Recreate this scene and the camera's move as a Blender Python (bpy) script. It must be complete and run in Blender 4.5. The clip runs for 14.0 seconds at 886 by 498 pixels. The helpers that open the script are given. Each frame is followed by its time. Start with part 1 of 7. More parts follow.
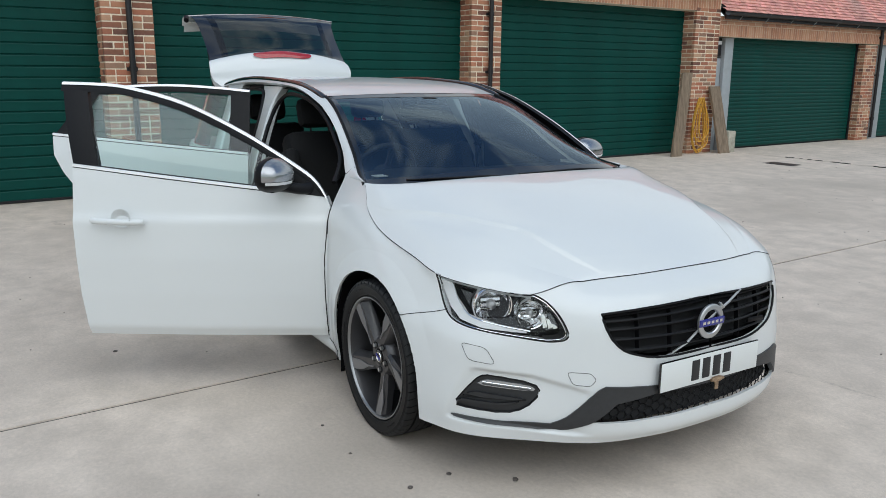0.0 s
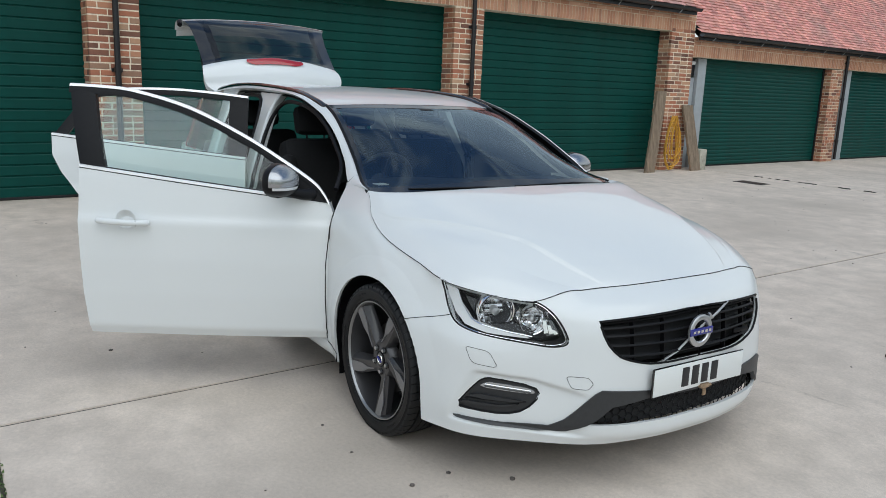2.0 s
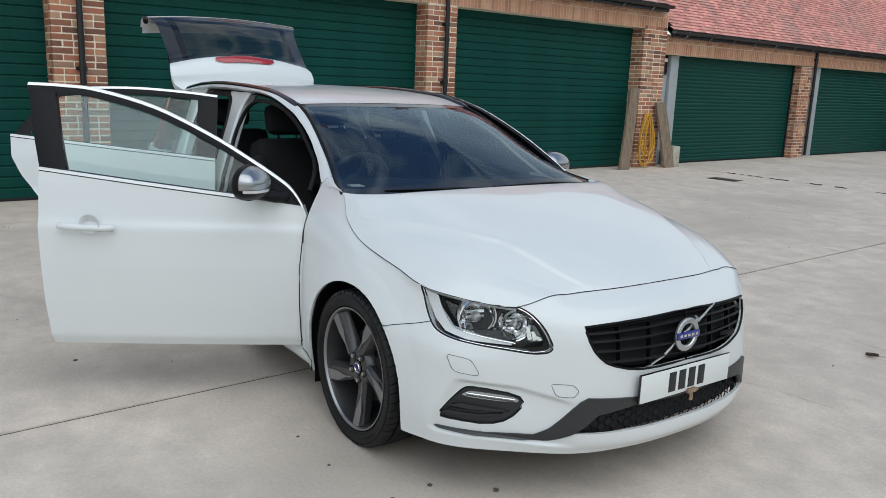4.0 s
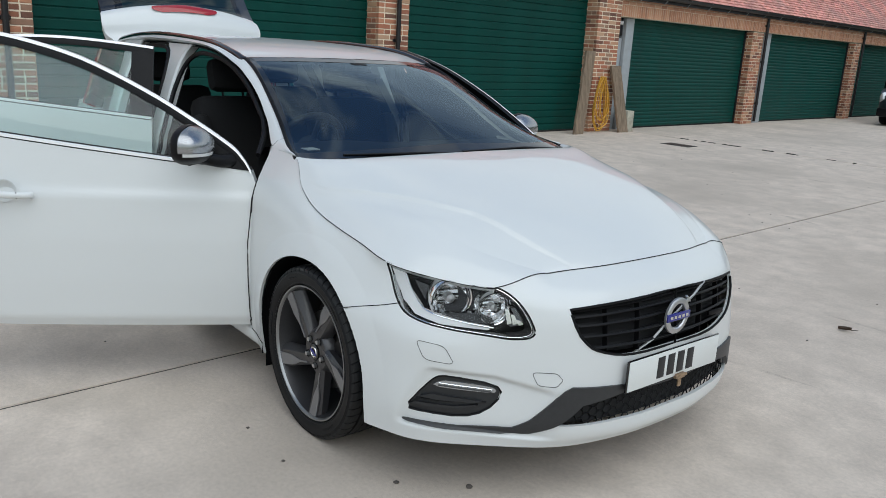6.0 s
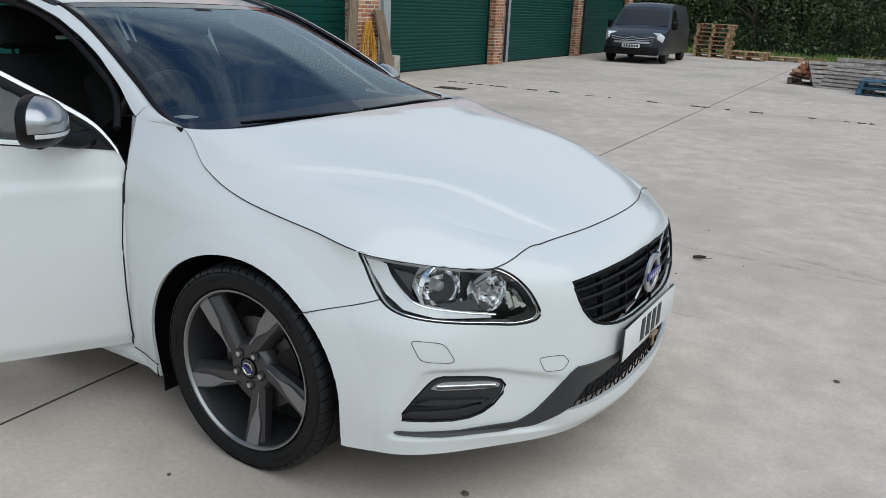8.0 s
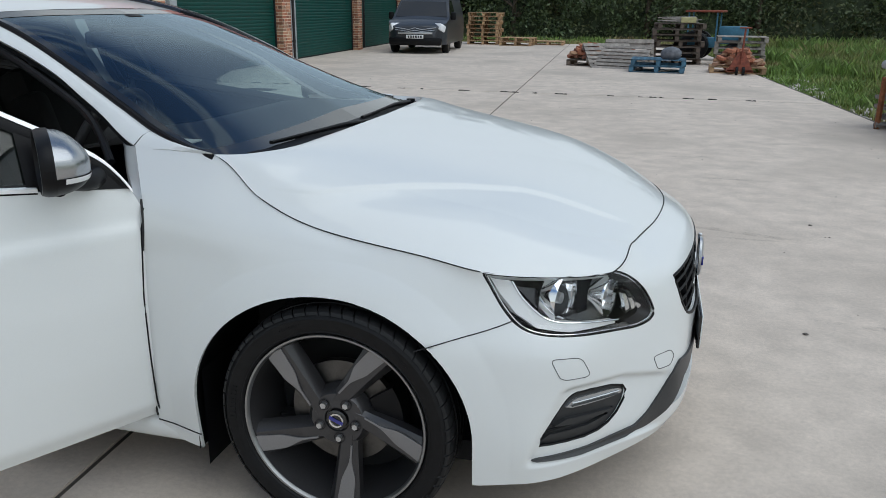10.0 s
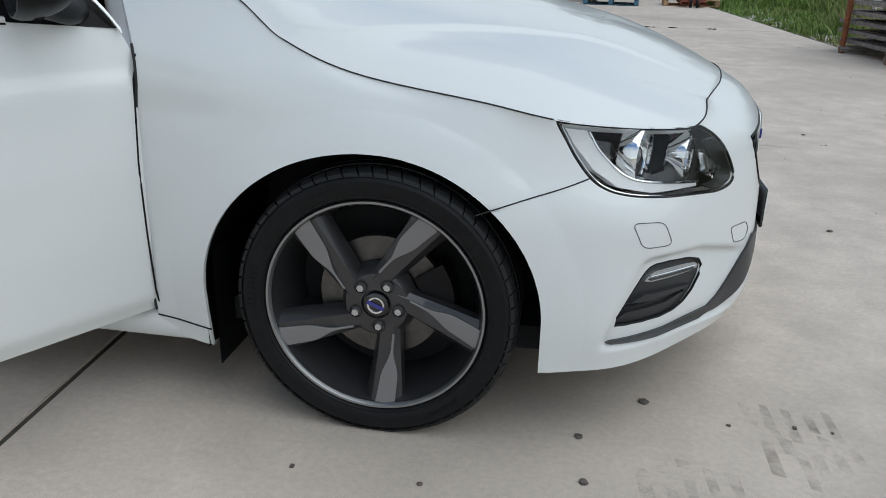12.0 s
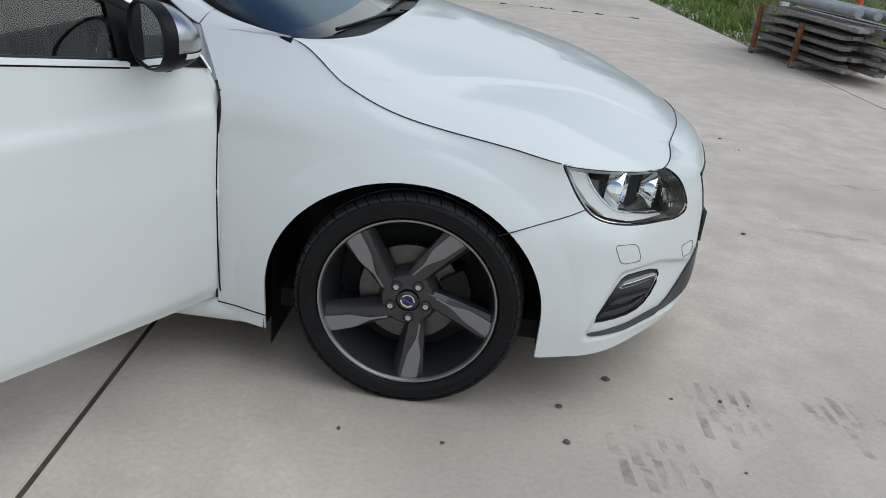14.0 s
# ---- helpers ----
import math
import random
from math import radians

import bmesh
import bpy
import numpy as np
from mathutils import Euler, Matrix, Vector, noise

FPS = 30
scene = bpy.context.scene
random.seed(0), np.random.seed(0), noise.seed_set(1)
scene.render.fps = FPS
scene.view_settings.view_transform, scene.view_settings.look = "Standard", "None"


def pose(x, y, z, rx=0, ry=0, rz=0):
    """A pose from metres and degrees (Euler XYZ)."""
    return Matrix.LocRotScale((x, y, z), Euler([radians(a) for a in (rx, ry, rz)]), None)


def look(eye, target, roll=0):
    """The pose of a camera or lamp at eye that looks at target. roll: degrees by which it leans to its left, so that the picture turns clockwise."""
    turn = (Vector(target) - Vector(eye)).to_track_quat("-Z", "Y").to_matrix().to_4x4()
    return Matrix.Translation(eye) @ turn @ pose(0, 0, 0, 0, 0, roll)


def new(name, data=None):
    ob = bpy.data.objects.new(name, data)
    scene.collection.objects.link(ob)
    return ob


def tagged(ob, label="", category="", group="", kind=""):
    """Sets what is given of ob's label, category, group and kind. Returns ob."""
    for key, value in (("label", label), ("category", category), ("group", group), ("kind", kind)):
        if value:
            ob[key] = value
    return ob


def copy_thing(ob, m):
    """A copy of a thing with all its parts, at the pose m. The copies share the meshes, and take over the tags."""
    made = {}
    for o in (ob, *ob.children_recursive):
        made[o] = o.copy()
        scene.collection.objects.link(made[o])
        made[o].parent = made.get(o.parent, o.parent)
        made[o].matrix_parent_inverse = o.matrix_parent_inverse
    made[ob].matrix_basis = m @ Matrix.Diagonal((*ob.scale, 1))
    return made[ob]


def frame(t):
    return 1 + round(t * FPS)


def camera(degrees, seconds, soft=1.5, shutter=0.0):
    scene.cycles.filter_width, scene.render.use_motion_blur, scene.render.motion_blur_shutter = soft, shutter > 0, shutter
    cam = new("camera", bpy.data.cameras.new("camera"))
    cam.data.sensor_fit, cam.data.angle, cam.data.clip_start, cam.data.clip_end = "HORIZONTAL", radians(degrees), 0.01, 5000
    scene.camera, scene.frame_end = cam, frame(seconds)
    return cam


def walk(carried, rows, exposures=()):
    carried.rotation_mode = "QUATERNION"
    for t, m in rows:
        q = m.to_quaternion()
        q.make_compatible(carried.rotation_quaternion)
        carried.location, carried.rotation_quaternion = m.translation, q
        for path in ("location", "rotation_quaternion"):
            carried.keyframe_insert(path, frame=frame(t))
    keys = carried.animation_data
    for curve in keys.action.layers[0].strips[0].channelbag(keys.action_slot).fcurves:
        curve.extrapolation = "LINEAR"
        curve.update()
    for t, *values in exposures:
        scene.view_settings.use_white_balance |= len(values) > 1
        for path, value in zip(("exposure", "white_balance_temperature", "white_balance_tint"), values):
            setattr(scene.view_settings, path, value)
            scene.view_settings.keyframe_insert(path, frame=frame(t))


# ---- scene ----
cam = camera(59.1, 14.0, soft=0.7)
PATH = [
    (0, (2.779, -2.259, 1.478), (1.107, -1.253, 1.039), 0.4),
    (0.5, (2.793, -2.433, 1.492), (1.149, -1.366, 1.09), 0.9),
    (1, (2.801, -2.464, 1.49), (1.164, -1.382, 1.1), 1.9),
    (1.5, (2.809, -2.447, 1.483), (1.164, -1.385, 1.074), 2.1),
    (2, (2.808, -2.446, 1.494), (1.174, -1.368, 1.08), 2.3),
    (4.3, (2.65, -2.375, 1.492), (1.063, -1.232, 1.07), 2.2),
    (4.5, (2.602, -2.316, 1.487), (1.024, -1.164, 1.059), 2.3),
    (5, (2.52, -2.196, 1.47), (0.974, -1.014, 1.009), 2.5),
    (5.5, (2.489, -2.173, 1.464), (0.962, -0.979, 0.972), 2.7),
    (6, (2.408, -2.276, 1.457), (0.912, -1.047, 0.955), 3.2),
    (6.5, (2.28, -2.446, 1.459), (0.883, -1.108, 0.952), 2.1),
    (7, (2.086, -2.461, 1.431), (0.811, -1.024, 0.876), 1.6),
    (7.5, (1.832, -2.4, 1.418), (0.682, -0.874, 0.827), 2.1),
    (7.7, (1.746, -2.415, 1.413), (0.66, -0.845, 0.818), 2.3),
    (9.8, (0.825, -2.603, 1.386), (0.299, -0.765, 0.797), 1.3),
    (10, (0.743, -2.63, 1.386), (0.261, -0.782, 0.792), 0.6),
    (10.5, (0.561, -2.52, 1.303), (0.117, -0.671, 0.684), -1.3),
    (11, (0.46, -2.449, 1.182), (0.076, -0.595, 0.537), -0.8),
    (11.5, (0.436, -2.464, 1.075), (0.103, -0.618, 0.381), 1.0),
    (12, (0.435, -2.475, 1.089), (0.108, -0.637, 0.372), 1.2),
    (12.5, (0.448, -2.481, 1.129), (0.107, -0.659, 0.377), 1.5),
    (13, (0.467, -2.493, 1.23), (0.168, -0.686, 0.428), 3.9),
    (13.5, (0.351, -2.68, 1.305), (0.157, -0.854, 0.512), 6.0),
    (14, (0.179, -2.876, 1.356), (0.092, -1.044, 0.559), 6.1),
]
walk(cam, [(t, look(eye, target, roll)) for t, eye, target, roll in PATH],
     exposures=[(0, 0.19, 6330, 3), (4.5, 0.14, 6330, 3), (7.5, 0.11, 6330, 3), (10, 0.10, 6300, 3), (14, 0.09, 6300, 3)])

# ---- world, sun, exposure ----
world = bpy.data.worlds.new("sky")
scene.world = world
world.use_nodes = True
wn, wl = world.node_tree.nodes, world.node_tree.links
wn.clear()
SUN_ELEV, SUN_AZ = 60.0, 106.0
sky = wn.new("ShaderNodeTexSky")
sky.sky_type, sky.sun_disc = "NISHITA", False
sky.ozone_density, sky.dust_density, sky.air_density = 3.5, 0.4, 1.0
sky.sun_elevation, sky.sun_rotation = radians(SUN_ELEV), radians(SUN_AZ)
tc = wn.new("ShaderNodeTexCoord")
mp = wn.new("ShaderNodeMapping")
mp.inputs["Scale"].default_value = (1.0, 1.0, 2.2)
cl = wn.new("ShaderNodeTexNoise")
cl.inputs["Scale"].default_value, cl.inputs["Detail"].default_value, cl.inputs["Roughness"].default_value = 3.4, 8.0, 0.6
cr = wn.new("ShaderNodeValToRGB")
cr.color_ramp.elements[0].position, cr.color_ramp.elements[1].position = 0.49, 0.72
cr.color_ramp.elements[0].color, cr.color_ramp.elements[1].color = (0.0, 0.0, 0.0, 1), (1, 1, 1, 1)
mix = wn.new("ShaderNodeMix")
mix.data_type = "RGBA"
mix.inputs[7].default_value = (6.2, 6.25, 6.3, 1)
bg = wn.new("ShaderNodeBackground")
bg.inputs["Strength"].default_value = 0.124
out = wn.new("ShaderNodeOutputWorld")
wl.new(tc.outputs["Generated"], mp.inputs["Vector"])
wl.new(mp.outputs[0], cl.inputs["Vector"])
wl.new(cl.outputs["Fac"], cr.inputs["Fac"])
# more cloud towards the horizon, blue overhead
sx = wn.new("ShaderNodeSeparateXYZ")
wl.new(tc.outputs["Generated"], sx.inputs[0])
hz = wn.new("ShaderNodeMapRange")
hz.inputs["From Min"].default_value, hz.inputs["From Max"].default_value = 0.42, 0.66
hz.inputs["To Min"].default_value, hz.inputs["To Max"].default_value = 0.8, 0.0
wl.new(sx.outputs["Z"], hz.inputs["Value"])
mxm = wn.new("ShaderNodeMath")
mxm.operation = "MAXIMUM"
wl.new(cr.outputs["Color"], mxm.inputs[0])
wl.new(hz.outputs[0], mxm.inputs[1])
wl.new(mxm.outputs[0], mix.inputs[0])
wl.new(sky.outputs[0], mix.inputs[6])
wl.new(mix.outputs[2], bg.inputs["Color"])
wl.new(bg.outputs[0], out.inputs[0])
sun = new("sun", bpy.data.lights.new("sun", "SUN"))
sun.data.energy, sun.data.angle, sun.data.color = 1.5, radians(75), (1.0, 0.96, 0.9)
_a, _e = radians(SUN_AZ), radians(SUN_ELEV)
sun.matrix_world = look((20 * math.sin(_a) * math.cos(_e), 20 * math.cos(_a) * math.cos(_e), 20 * math.sin(_e)), (0, 0, 0))


# ---- materials ----
def mat(name, col, rough=0.5, metal=0.0, var=0.0, scale=8.0, bump=0.0, bscale=60.0, coat=0.0, coat_rough=0.03, col2=None,
        by_object=0.0, by_island=0.0, spec=0.5, rough_var=0.0, stretch=(1, 1, 1), col3=None, scale3=0.6):
    """A surface with colour variation at two scales, bump and optional per-piece tint."""
    m = bpy.data.materials.new(name)
    m.use_nodes = True
    nt = m.node_tree
    n, l = nt.nodes, nt.links
    p = n["Principled BSDF"]
    p.inputs["Base Color"].default_value = (*col, 1)
    p.inputs["Roughness"].default_value, p.inputs["Metallic"].default_value = rough, metal
    p.inputs["Specular IOR Level"].default_value = spec
    p.inputs["Coat Weight"].default_value, p.inputs["Coat Roughness"].default_value = coat, coat_rough
    t = n.new("ShaderNodeTexCoord")
    mpn = n.new("ShaderNodeMapping")
    mpn.inputs["Scale"].default_value = stretch
    l.new(t.outputs["Object"], mpn.inputs["Vector"])
    colour = None
    if var or col2:
        nz = n.new("ShaderNodeTexNoise")
        nz.inputs["Scale"].default_value, nz.inputs["Detail"].default_value, nz.inputs["Roughness"].default_value = scale, 8, 0.65
        l.new(mpn.outputs[0], nz.inputs["Vector"])
        r = n.new("ShaderNodeValToRGB")
        r.color_ramp.elements[0].position, r.color_ramp.elements[1].position = 0.36, 0.66
        c2 = col2 or tuple(min(1, c * (1 + var)) for c in col)
        c1 = tuple(c * (1 - var) for c in col)
        r.color_ramp.elements[0].color, r.color_ramp.elements[1].color = (*c1, 1), (*c2, 1)
        l.new(nz.outputs["Fac"], r.inputs["Fac"])
        colour = r.outputs["Color"]
        if rough_var:
            mr = n.new("ShaderNodeMapRange")
            mr.inputs["To Min"].default_value, mr.inputs["To Max"].default_value = rough - rough_var, rough + rough_var
            l.new(nz.outputs["Fac"], mr.inputs["Value"])
            l.new(mr.outputs[0], p.inputs["Roughness"])
    if col3:
        nz3 = n.new("ShaderNodeTexNoise")
        nz3.inputs["Scale"].default_value, nz3.inputs["Detail"].default_value = scale3, 6
        l.new(mpn.outputs[0], nz3.inputs["Vector"])
        r3 = n.new("ShaderNodeValToRGB")
        r3.color_ramp.elements[0].position, r3.color_ramp.elements[1].position = 0.48, 0.68
        l.new(nz3.outputs["Fac"], r3.inputs["Fac"])
        mx = n.new("ShaderNodeMix")
        mx.data_type = "RGBA"
        mx.inputs[7].default_value = (*col3, 1)
        l.new(r3.outputs["Color"], mx.inputs[0])
        if colour:
            l.new(colour, mx.inputs[6])
        else:
            mx.inputs[6].default_value = (*col, 1)
        colour = mx.outputs[2]
    amount = by_object or by_island
    if amount:
        if by_object:
            rnd = n.new("ShaderNodeObjectInfo").outputs["Random"]
        else:
            rnd = n.new("ShaderNodeNewGeometry").outputs["Random Per Island"]
        hs = n.new("ShaderNodeHueSaturation")
        mr = n.new("ShaderNodeMapRange")
        mr.inputs["To Min"].default_value, mr.inputs["To Max"].default_value = 1 - amount, 1 + amount
        l.new(rnd, mr.inputs["Value"])
        l.new(mr.outputs[0], hs.inputs["Value"])
        mh = n.new("ShaderNodeMapRange")
        mh.inputs["To Min"].default_value, mh.inputs["To Max"].default_value = 0.5 - 0.03 * amount, 0.5 + 0.03 * amount
        wv = n.new("ShaderNodeMath")
        wv.operation = "FRACT"
        mm = n.new("ShaderNodeMath")
        mm.operation = "MULTIPLY"
        mm.inputs[1].default_value = 7.31
        l.new(rnd, mm.inputs[0])
        l.new(mm.outputs[0], wv.inputs[0])
        l.new(wv.outputs[0], mh.inputs["Value"])
        l.new(mh.outputs[0], hs.inputs["Hue"])
        if colour:
            l.new(colour, hs.inputs["Color"])
        else:
            hs.inputs["Color"].default_value = (*col, 1)
        colour = hs.outputs["Color"]
    if colour:
        l.new(colour, p.inputs["Base Color"])
    if bump:
        nb = n.new("ShaderNodeTexNoise")
        nb.inputs["Scale"].default_value, nb.inputs["Detail"].default_value = bscale, 6
        l.new(mpn.outputs[0], nb.inputs["Vector"])
        b = n.new("ShaderNodeBump")
        b.inputs["Strength"].default_value, b.inputs["Distance"].default_value = bump, 0.01
        l.new(nb.outputs["Fac"], b.inputs["Height"])
        l.new(b.outputs[0], p.inputs["Normal"])
    return m


def grain(m, scale, amount):
    """Fine speckle over the base colour."""
    n, l = m.node_tree.nodes, m.node_tree.links
    p = n["Principled BSDF"]
    old = p.inputs["Base Color"].links[0].from_socket
    t, nz, mr, hs = n.new("ShaderNodeTexCoord"), n.new("ShaderNodeTexNoise"), n.new("ShaderNodeMapRange"), n.new("ShaderNodeHueSaturation")
    nz.inputs["Scale"].default_value, nz.inputs["Detail"].default_value = scale, 3
    mr.inputs["From Min"].default_value, mr.inputs["From Max"].default_value = 0.3, 0.7
    mr.inputs["To Min"].default_value, mr.inputs["To Max"].default_value = 1 - amount, 1 + amount
    l.new(t.outputs["Object"], nz.inputs["Vector"])
    l.new(nz.outputs["Fac"], mr.inputs["Value"])
    l.new(mr.outputs[0], hs.inputs["Value"])
    l.new(old, hs.inputs["Color"])
    l.new(hs.outputs[0], p.inputs["Base Color"])


def glass(name, col, ior=1.45, rough=0.0, sheen=(1, 1, 1)):
    """Thin pane: clear or tinted see-through with a glossy Fresnel reflection."""
    m = bpy.data.materials.new(name)
    m.use_nodes = True
    nt = m.node_tree
    n, l = nt.nodes, nt.links
    n.clear()
    o = n.new("ShaderNodeOutputMaterial")
    tr = n.new("ShaderNodeBsdfTransparent")
    tr.inputs[0].default_value = (*col, 1)
    gl = n.new("ShaderNodeBsdfGlossy")
    gl.inputs["Roughness"].default_value, gl.inputs["Color"].default_value = rough, (*sheen, 1)
    fr = n.new("ShaderNodeFresnel")
    fr.inputs[0].default_value = ior
    ms = n.new("ShaderNodeMixShader")
    l.new(fr.outputs[0], ms.inputs[0])
    l.new(tr.outputs[0], ms.inputs[1])
    l.new(gl.outputs[0], ms.inputs[2])
    l.new(ms.outputs[0], o.inputs[0])
    return m


M_CONC = mat("concrete", (0.59, 0.51, 0.435), 0.85, var=0.13, scale=4.0, bump=0.15, bscale=45, col3=(0.45, 0.39, 0.33), scale3=0.45, rough_var=0.08)
grain(M_CONC, 60.0, 0.07)
grain(M_CONC, 300.0, 0.11)
M_DIRT = mat("joint_dirt", (0.065, 0.056, 0.046), 0.95, var=0.3, scale=20)
M_GRASS_GROUND = mat("turf", (0.10, 0.13, 0.04), 0.95, var=0.4, scale=6, col3=(0.20, 0.17, 0.10), scale3=0.8, bump=0.5, bscale=30)


def brick_mat(name, per_object, tones=None):
    """Stock bricks: each one its own mix of red, brown and buff."""
    m = mat(name, (0.34, 0.15, 0.09), 0.88, var=0.3, scale=16, bump=0.35, bscale=80)
    nt = m.node_tree
    n, l = nt.nodes, nt.links
    rnd = n.new("ShaderNodeObjectInfo").outputs["Random"] if per_object else n.new("ShaderNodeNewGeometry").outputs["Random Per Island"]
    r = n.new("ShaderNodeValToRGB")
    cols = tones or [(0.0, (0.10, 0.055, 0.045)), (0.2, (0.26, 0.11, 0.07)), (0.45, (0.46, 0.175, 0.10)), (0.65, (0.54, 0.25, 0.145)), (0.85, (0.56, 0.37, 0.235)), (1.0, (0.20, 0.12, 0.09))]
    for k, (p, c) in enumerate(cols):
        e = r.color_ramp.elements[k] if k < 2 else r.color_ramp.elements.new(p)
        e.position, e.color = p, (*c, 1)
    l.new(rnd, r.inputs["Fac"])
    p = n["Principled BSDF"]
    old = p.inputs["Base Color"].links[0].from_socket
    mx = n.new("ShaderNodeMix")
    mx.data_type, mx.blend_type = "RGBA", "MIX"
    mx.inputs[0].default_value = 0.78
    l.new(old, mx.inputs[6])
    l.new(r.outputs["Color"], mx.inputs[7])
    l.new(mx.outputs[2], p.inputs["Base Color"])
    return m


M_BRICK, M_BRICK_FAR = brick_mat("brick", True), brick_mat("brick_far", False)
M_SOLDIER = brick_mat("brick_soldier", False, [(0.0, (0.42, 0.21, 0.13)), (0.25, (0.58, 0.30, 0.18)), (0.5, (0.66, 0.36, 0.22)), (0.75, (0.70, 0.43, 0.28)), (0.9, (0.60, 0.29, 0.18)), (1.0, (0.48, 0.27, 0.18))])
M_MORTAR = mat("mortar", (0.78, 0.68, 0.53), 0.95, var=0.15, scale=30, bump=0.2)
M_TILE = mat("roof_tile", (0.66, 0.30, 0.25), 0.8, var=0.2, scale=9, by_island=0.22, col3=(0.46, 0.26, 0.225), scale3=0.9)
M_GREEN = mat("green_door_paint", (0.001, 0.052, 0.042), 0.5, spec=0.2, var=0.12, scale=2.0, rough_var=0.08, bump=0.02, bscale=200)
M_BLACKPIPE = mat("black_plastic_pipe", (0.012, 0.012, 0.014), 0.35, var=0.2, scale=12)
M_GREYSTEEL = mat("grey_steel", (0.36, 0.39, 0.41), 0.5, var=0.08, scale=6)
M_WOOD = mat("weathered_wood", (0.22, 0.165, 0.115), 0.85, var=0.35, scale=5, stretch=(6, 6, 0.5), bump=0.3, bscale=30)
M_ROPE = mat("yellow_cable", (0.62, 0.33, 0.04), 0.55, var=0.2, scale=20)
# near-black for hollows and hidden backs: their shade is put in the colour
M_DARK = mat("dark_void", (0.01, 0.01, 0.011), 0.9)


# ---- shape helpers ----
def shade(ob, angle=40):
    """Smooth faces, with edges sharper than the angle kept hard."""
    me = ob.data
    bm = bmesh.new()
    bm.from_mesh(me)
    lim = radians(angle)
    for f in bm.faces:
        f.smooth = True
    for e in bm.edges:
        if len(e.link_faces) == 2 and e.calc_face_angle(0) > lim:
            e.smooth = False
    bm.to_mesh(me)
    bm.free()
    return ob


def part(name, bm, material, parent=None, label="", smooth=40):
    """Links a bmesh as one mesh object, under a thing or a part."""
    me = bpy.data.meshes.new(name)
    bmesh.ops.recalc_face_normals(bm, faces=bm.faces)
    bm.to_mesh(me)
    bm.free()
    for m in (material if isinstance(material, (list, tuple)) else [material]):
        me.materials.append(m)
    ob = new(name, me)
    if parent is not None:
        ob.parent = parent
    if label:
        ob["label"] = label
    if smooth:
        shade(ob, smooth)
    return ob


def empty(name, label="", category="", group="", kind=""):
    ob = new(name)
    ob.empty_display_size = 0.1
    return tagged(ob, label, category, group, kind)


def box(bm, lo, hi, m=None, bevel=0.0):
    """A box between two corners, turned by m."""
    lo, hi = Vector(lo), Vector(hi)
    r = bmesh.ops.create_cube(bm, size=1.0)
    vs = r["verts"]
    c, d = (lo + hi) / 2, hi - lo
    for v in vs:
        v.co = Vector((v.co.x * d.x, v.co.y * d.y, v.co.z * d.z)) + c
    if bevel:
        es = list({e for v in vs for e in v.link_edges})
        g = bmesh.ops.bevel(bm, geom=es, offset=bevel, segments=2, profile=0.5, affect="EDGES")
        vs = list({v for f in g["faces"] for v in f.verts} | {v for v in vs if v.is_valid})
    if m is not None:
        bmesh.ops.transform(bm, matrix=m, verts=vs)
    return bm


def cyl(bm, r, h, m=None, seg=24, r2=None, caps=True):
    g = bmesh.ops.create_cone(bm, cap_ends=caps, segments=seg, radius1=r, radius2=r if r2 is None else r2, depth=h)
    if m is not None:
        bmesh.ops.transform(bm, matrix=m, verts=g["verts"])
    return bm


def tube(bm, pts, r, seg=8, closed=False):
    """A round bar through points; r may be a number or one for each point."""
    pts = [Vector(p) for p in pts]
    n = len(pts)
    rings = []
    up = Vector((0, 0, 1))
    for i, p in enumerate(pts):
        a = pts[(i - 1) % n] if closed or i > 0 else p
        b = pts[(i + 1) % n] if closed or i < n - 1 else p
        d = (b - a).normalized()
        s = d.cross(up)
        s = s.normalized() if s.length > 1e-4 else d.cross(Vector((1, 0, 0))).normalized()
        w = s.cross(d)
        rr = r[i] if isinstance(r, (list, tuple)) else r
        rings.append([bm.verts.new(p + rr * (math.cos(2 * math.pi * k / seg) * s + math.sin(2 * math.pi * k / seg) * w)) for k in range(seg)])
    for i in range(n if closed else n - 1):
        A, B = rings[i], rings[(i + 1) % n]
        for k in range(seg):
            bm.faces.new((A[k], A[(k + 1) % seg], B[(k + 1) % seg], B[k]))
    if not closed:
        bm.faces.new(rings[0][::-1])
        bm.faces.new(rings[-1])
    return bm


def lathe(bm, profile, seg=48, m=None):
    """Spins (radius, height) points round z."""
    rings = []
    for r, z in profile:
        rings.append([bm.verts.new((r * math.cos(2 * math.pi * k / seg), r * math.sin(2 * math.pi * k / seg), z)) for k in range(seg)])
    for A, B in zip(rings, rings[1:]):
        for k in range(seg):
            bm.faces.new((A[k], A[(k + 1) % seg], B[(k + 1) % seg], B[k]))
    vs = [v for r in rings for v in r]
    if m is not None:
        bmesh.ops.transform(bm, matrix=m, verts=vs)
    return bm


def sheet(bm, grid):
    """Quads over a grid (rows of points); returns the verts."""
    vs = [[bm.verts.new(p) for p in row] for row in grid]
    for a, b in zip(vs, vs[1:]):
        for k in range(len(a) - 1):
            bm.faces.new((a[k], a[k + 1], b[k + 1], b[k]))
    return vs


def spline(pts, n):
    """n points along a Catmull-Rom curve through pts."""
    P = [np.array(p, float) for p in pts]
    P = [2 * P[0] - P[1]] + P + [2 * P[-1] - P[-2]]
    res = []
    for u in np.linspace(0, len(pts) - 1, n):
        i = min(int(u), len(pts) - 2)
        f = u - i
        a, b, c, d = P[i], P[i + 1], P[i + 2], P[i + 3]
        res.append(0.5 * (2 * b + (c - a) * f + (2 * a - 5 * b + 4 * c - d) * f * f + (3 * b - a - 3 * c + d) * f ** 3))
    return res

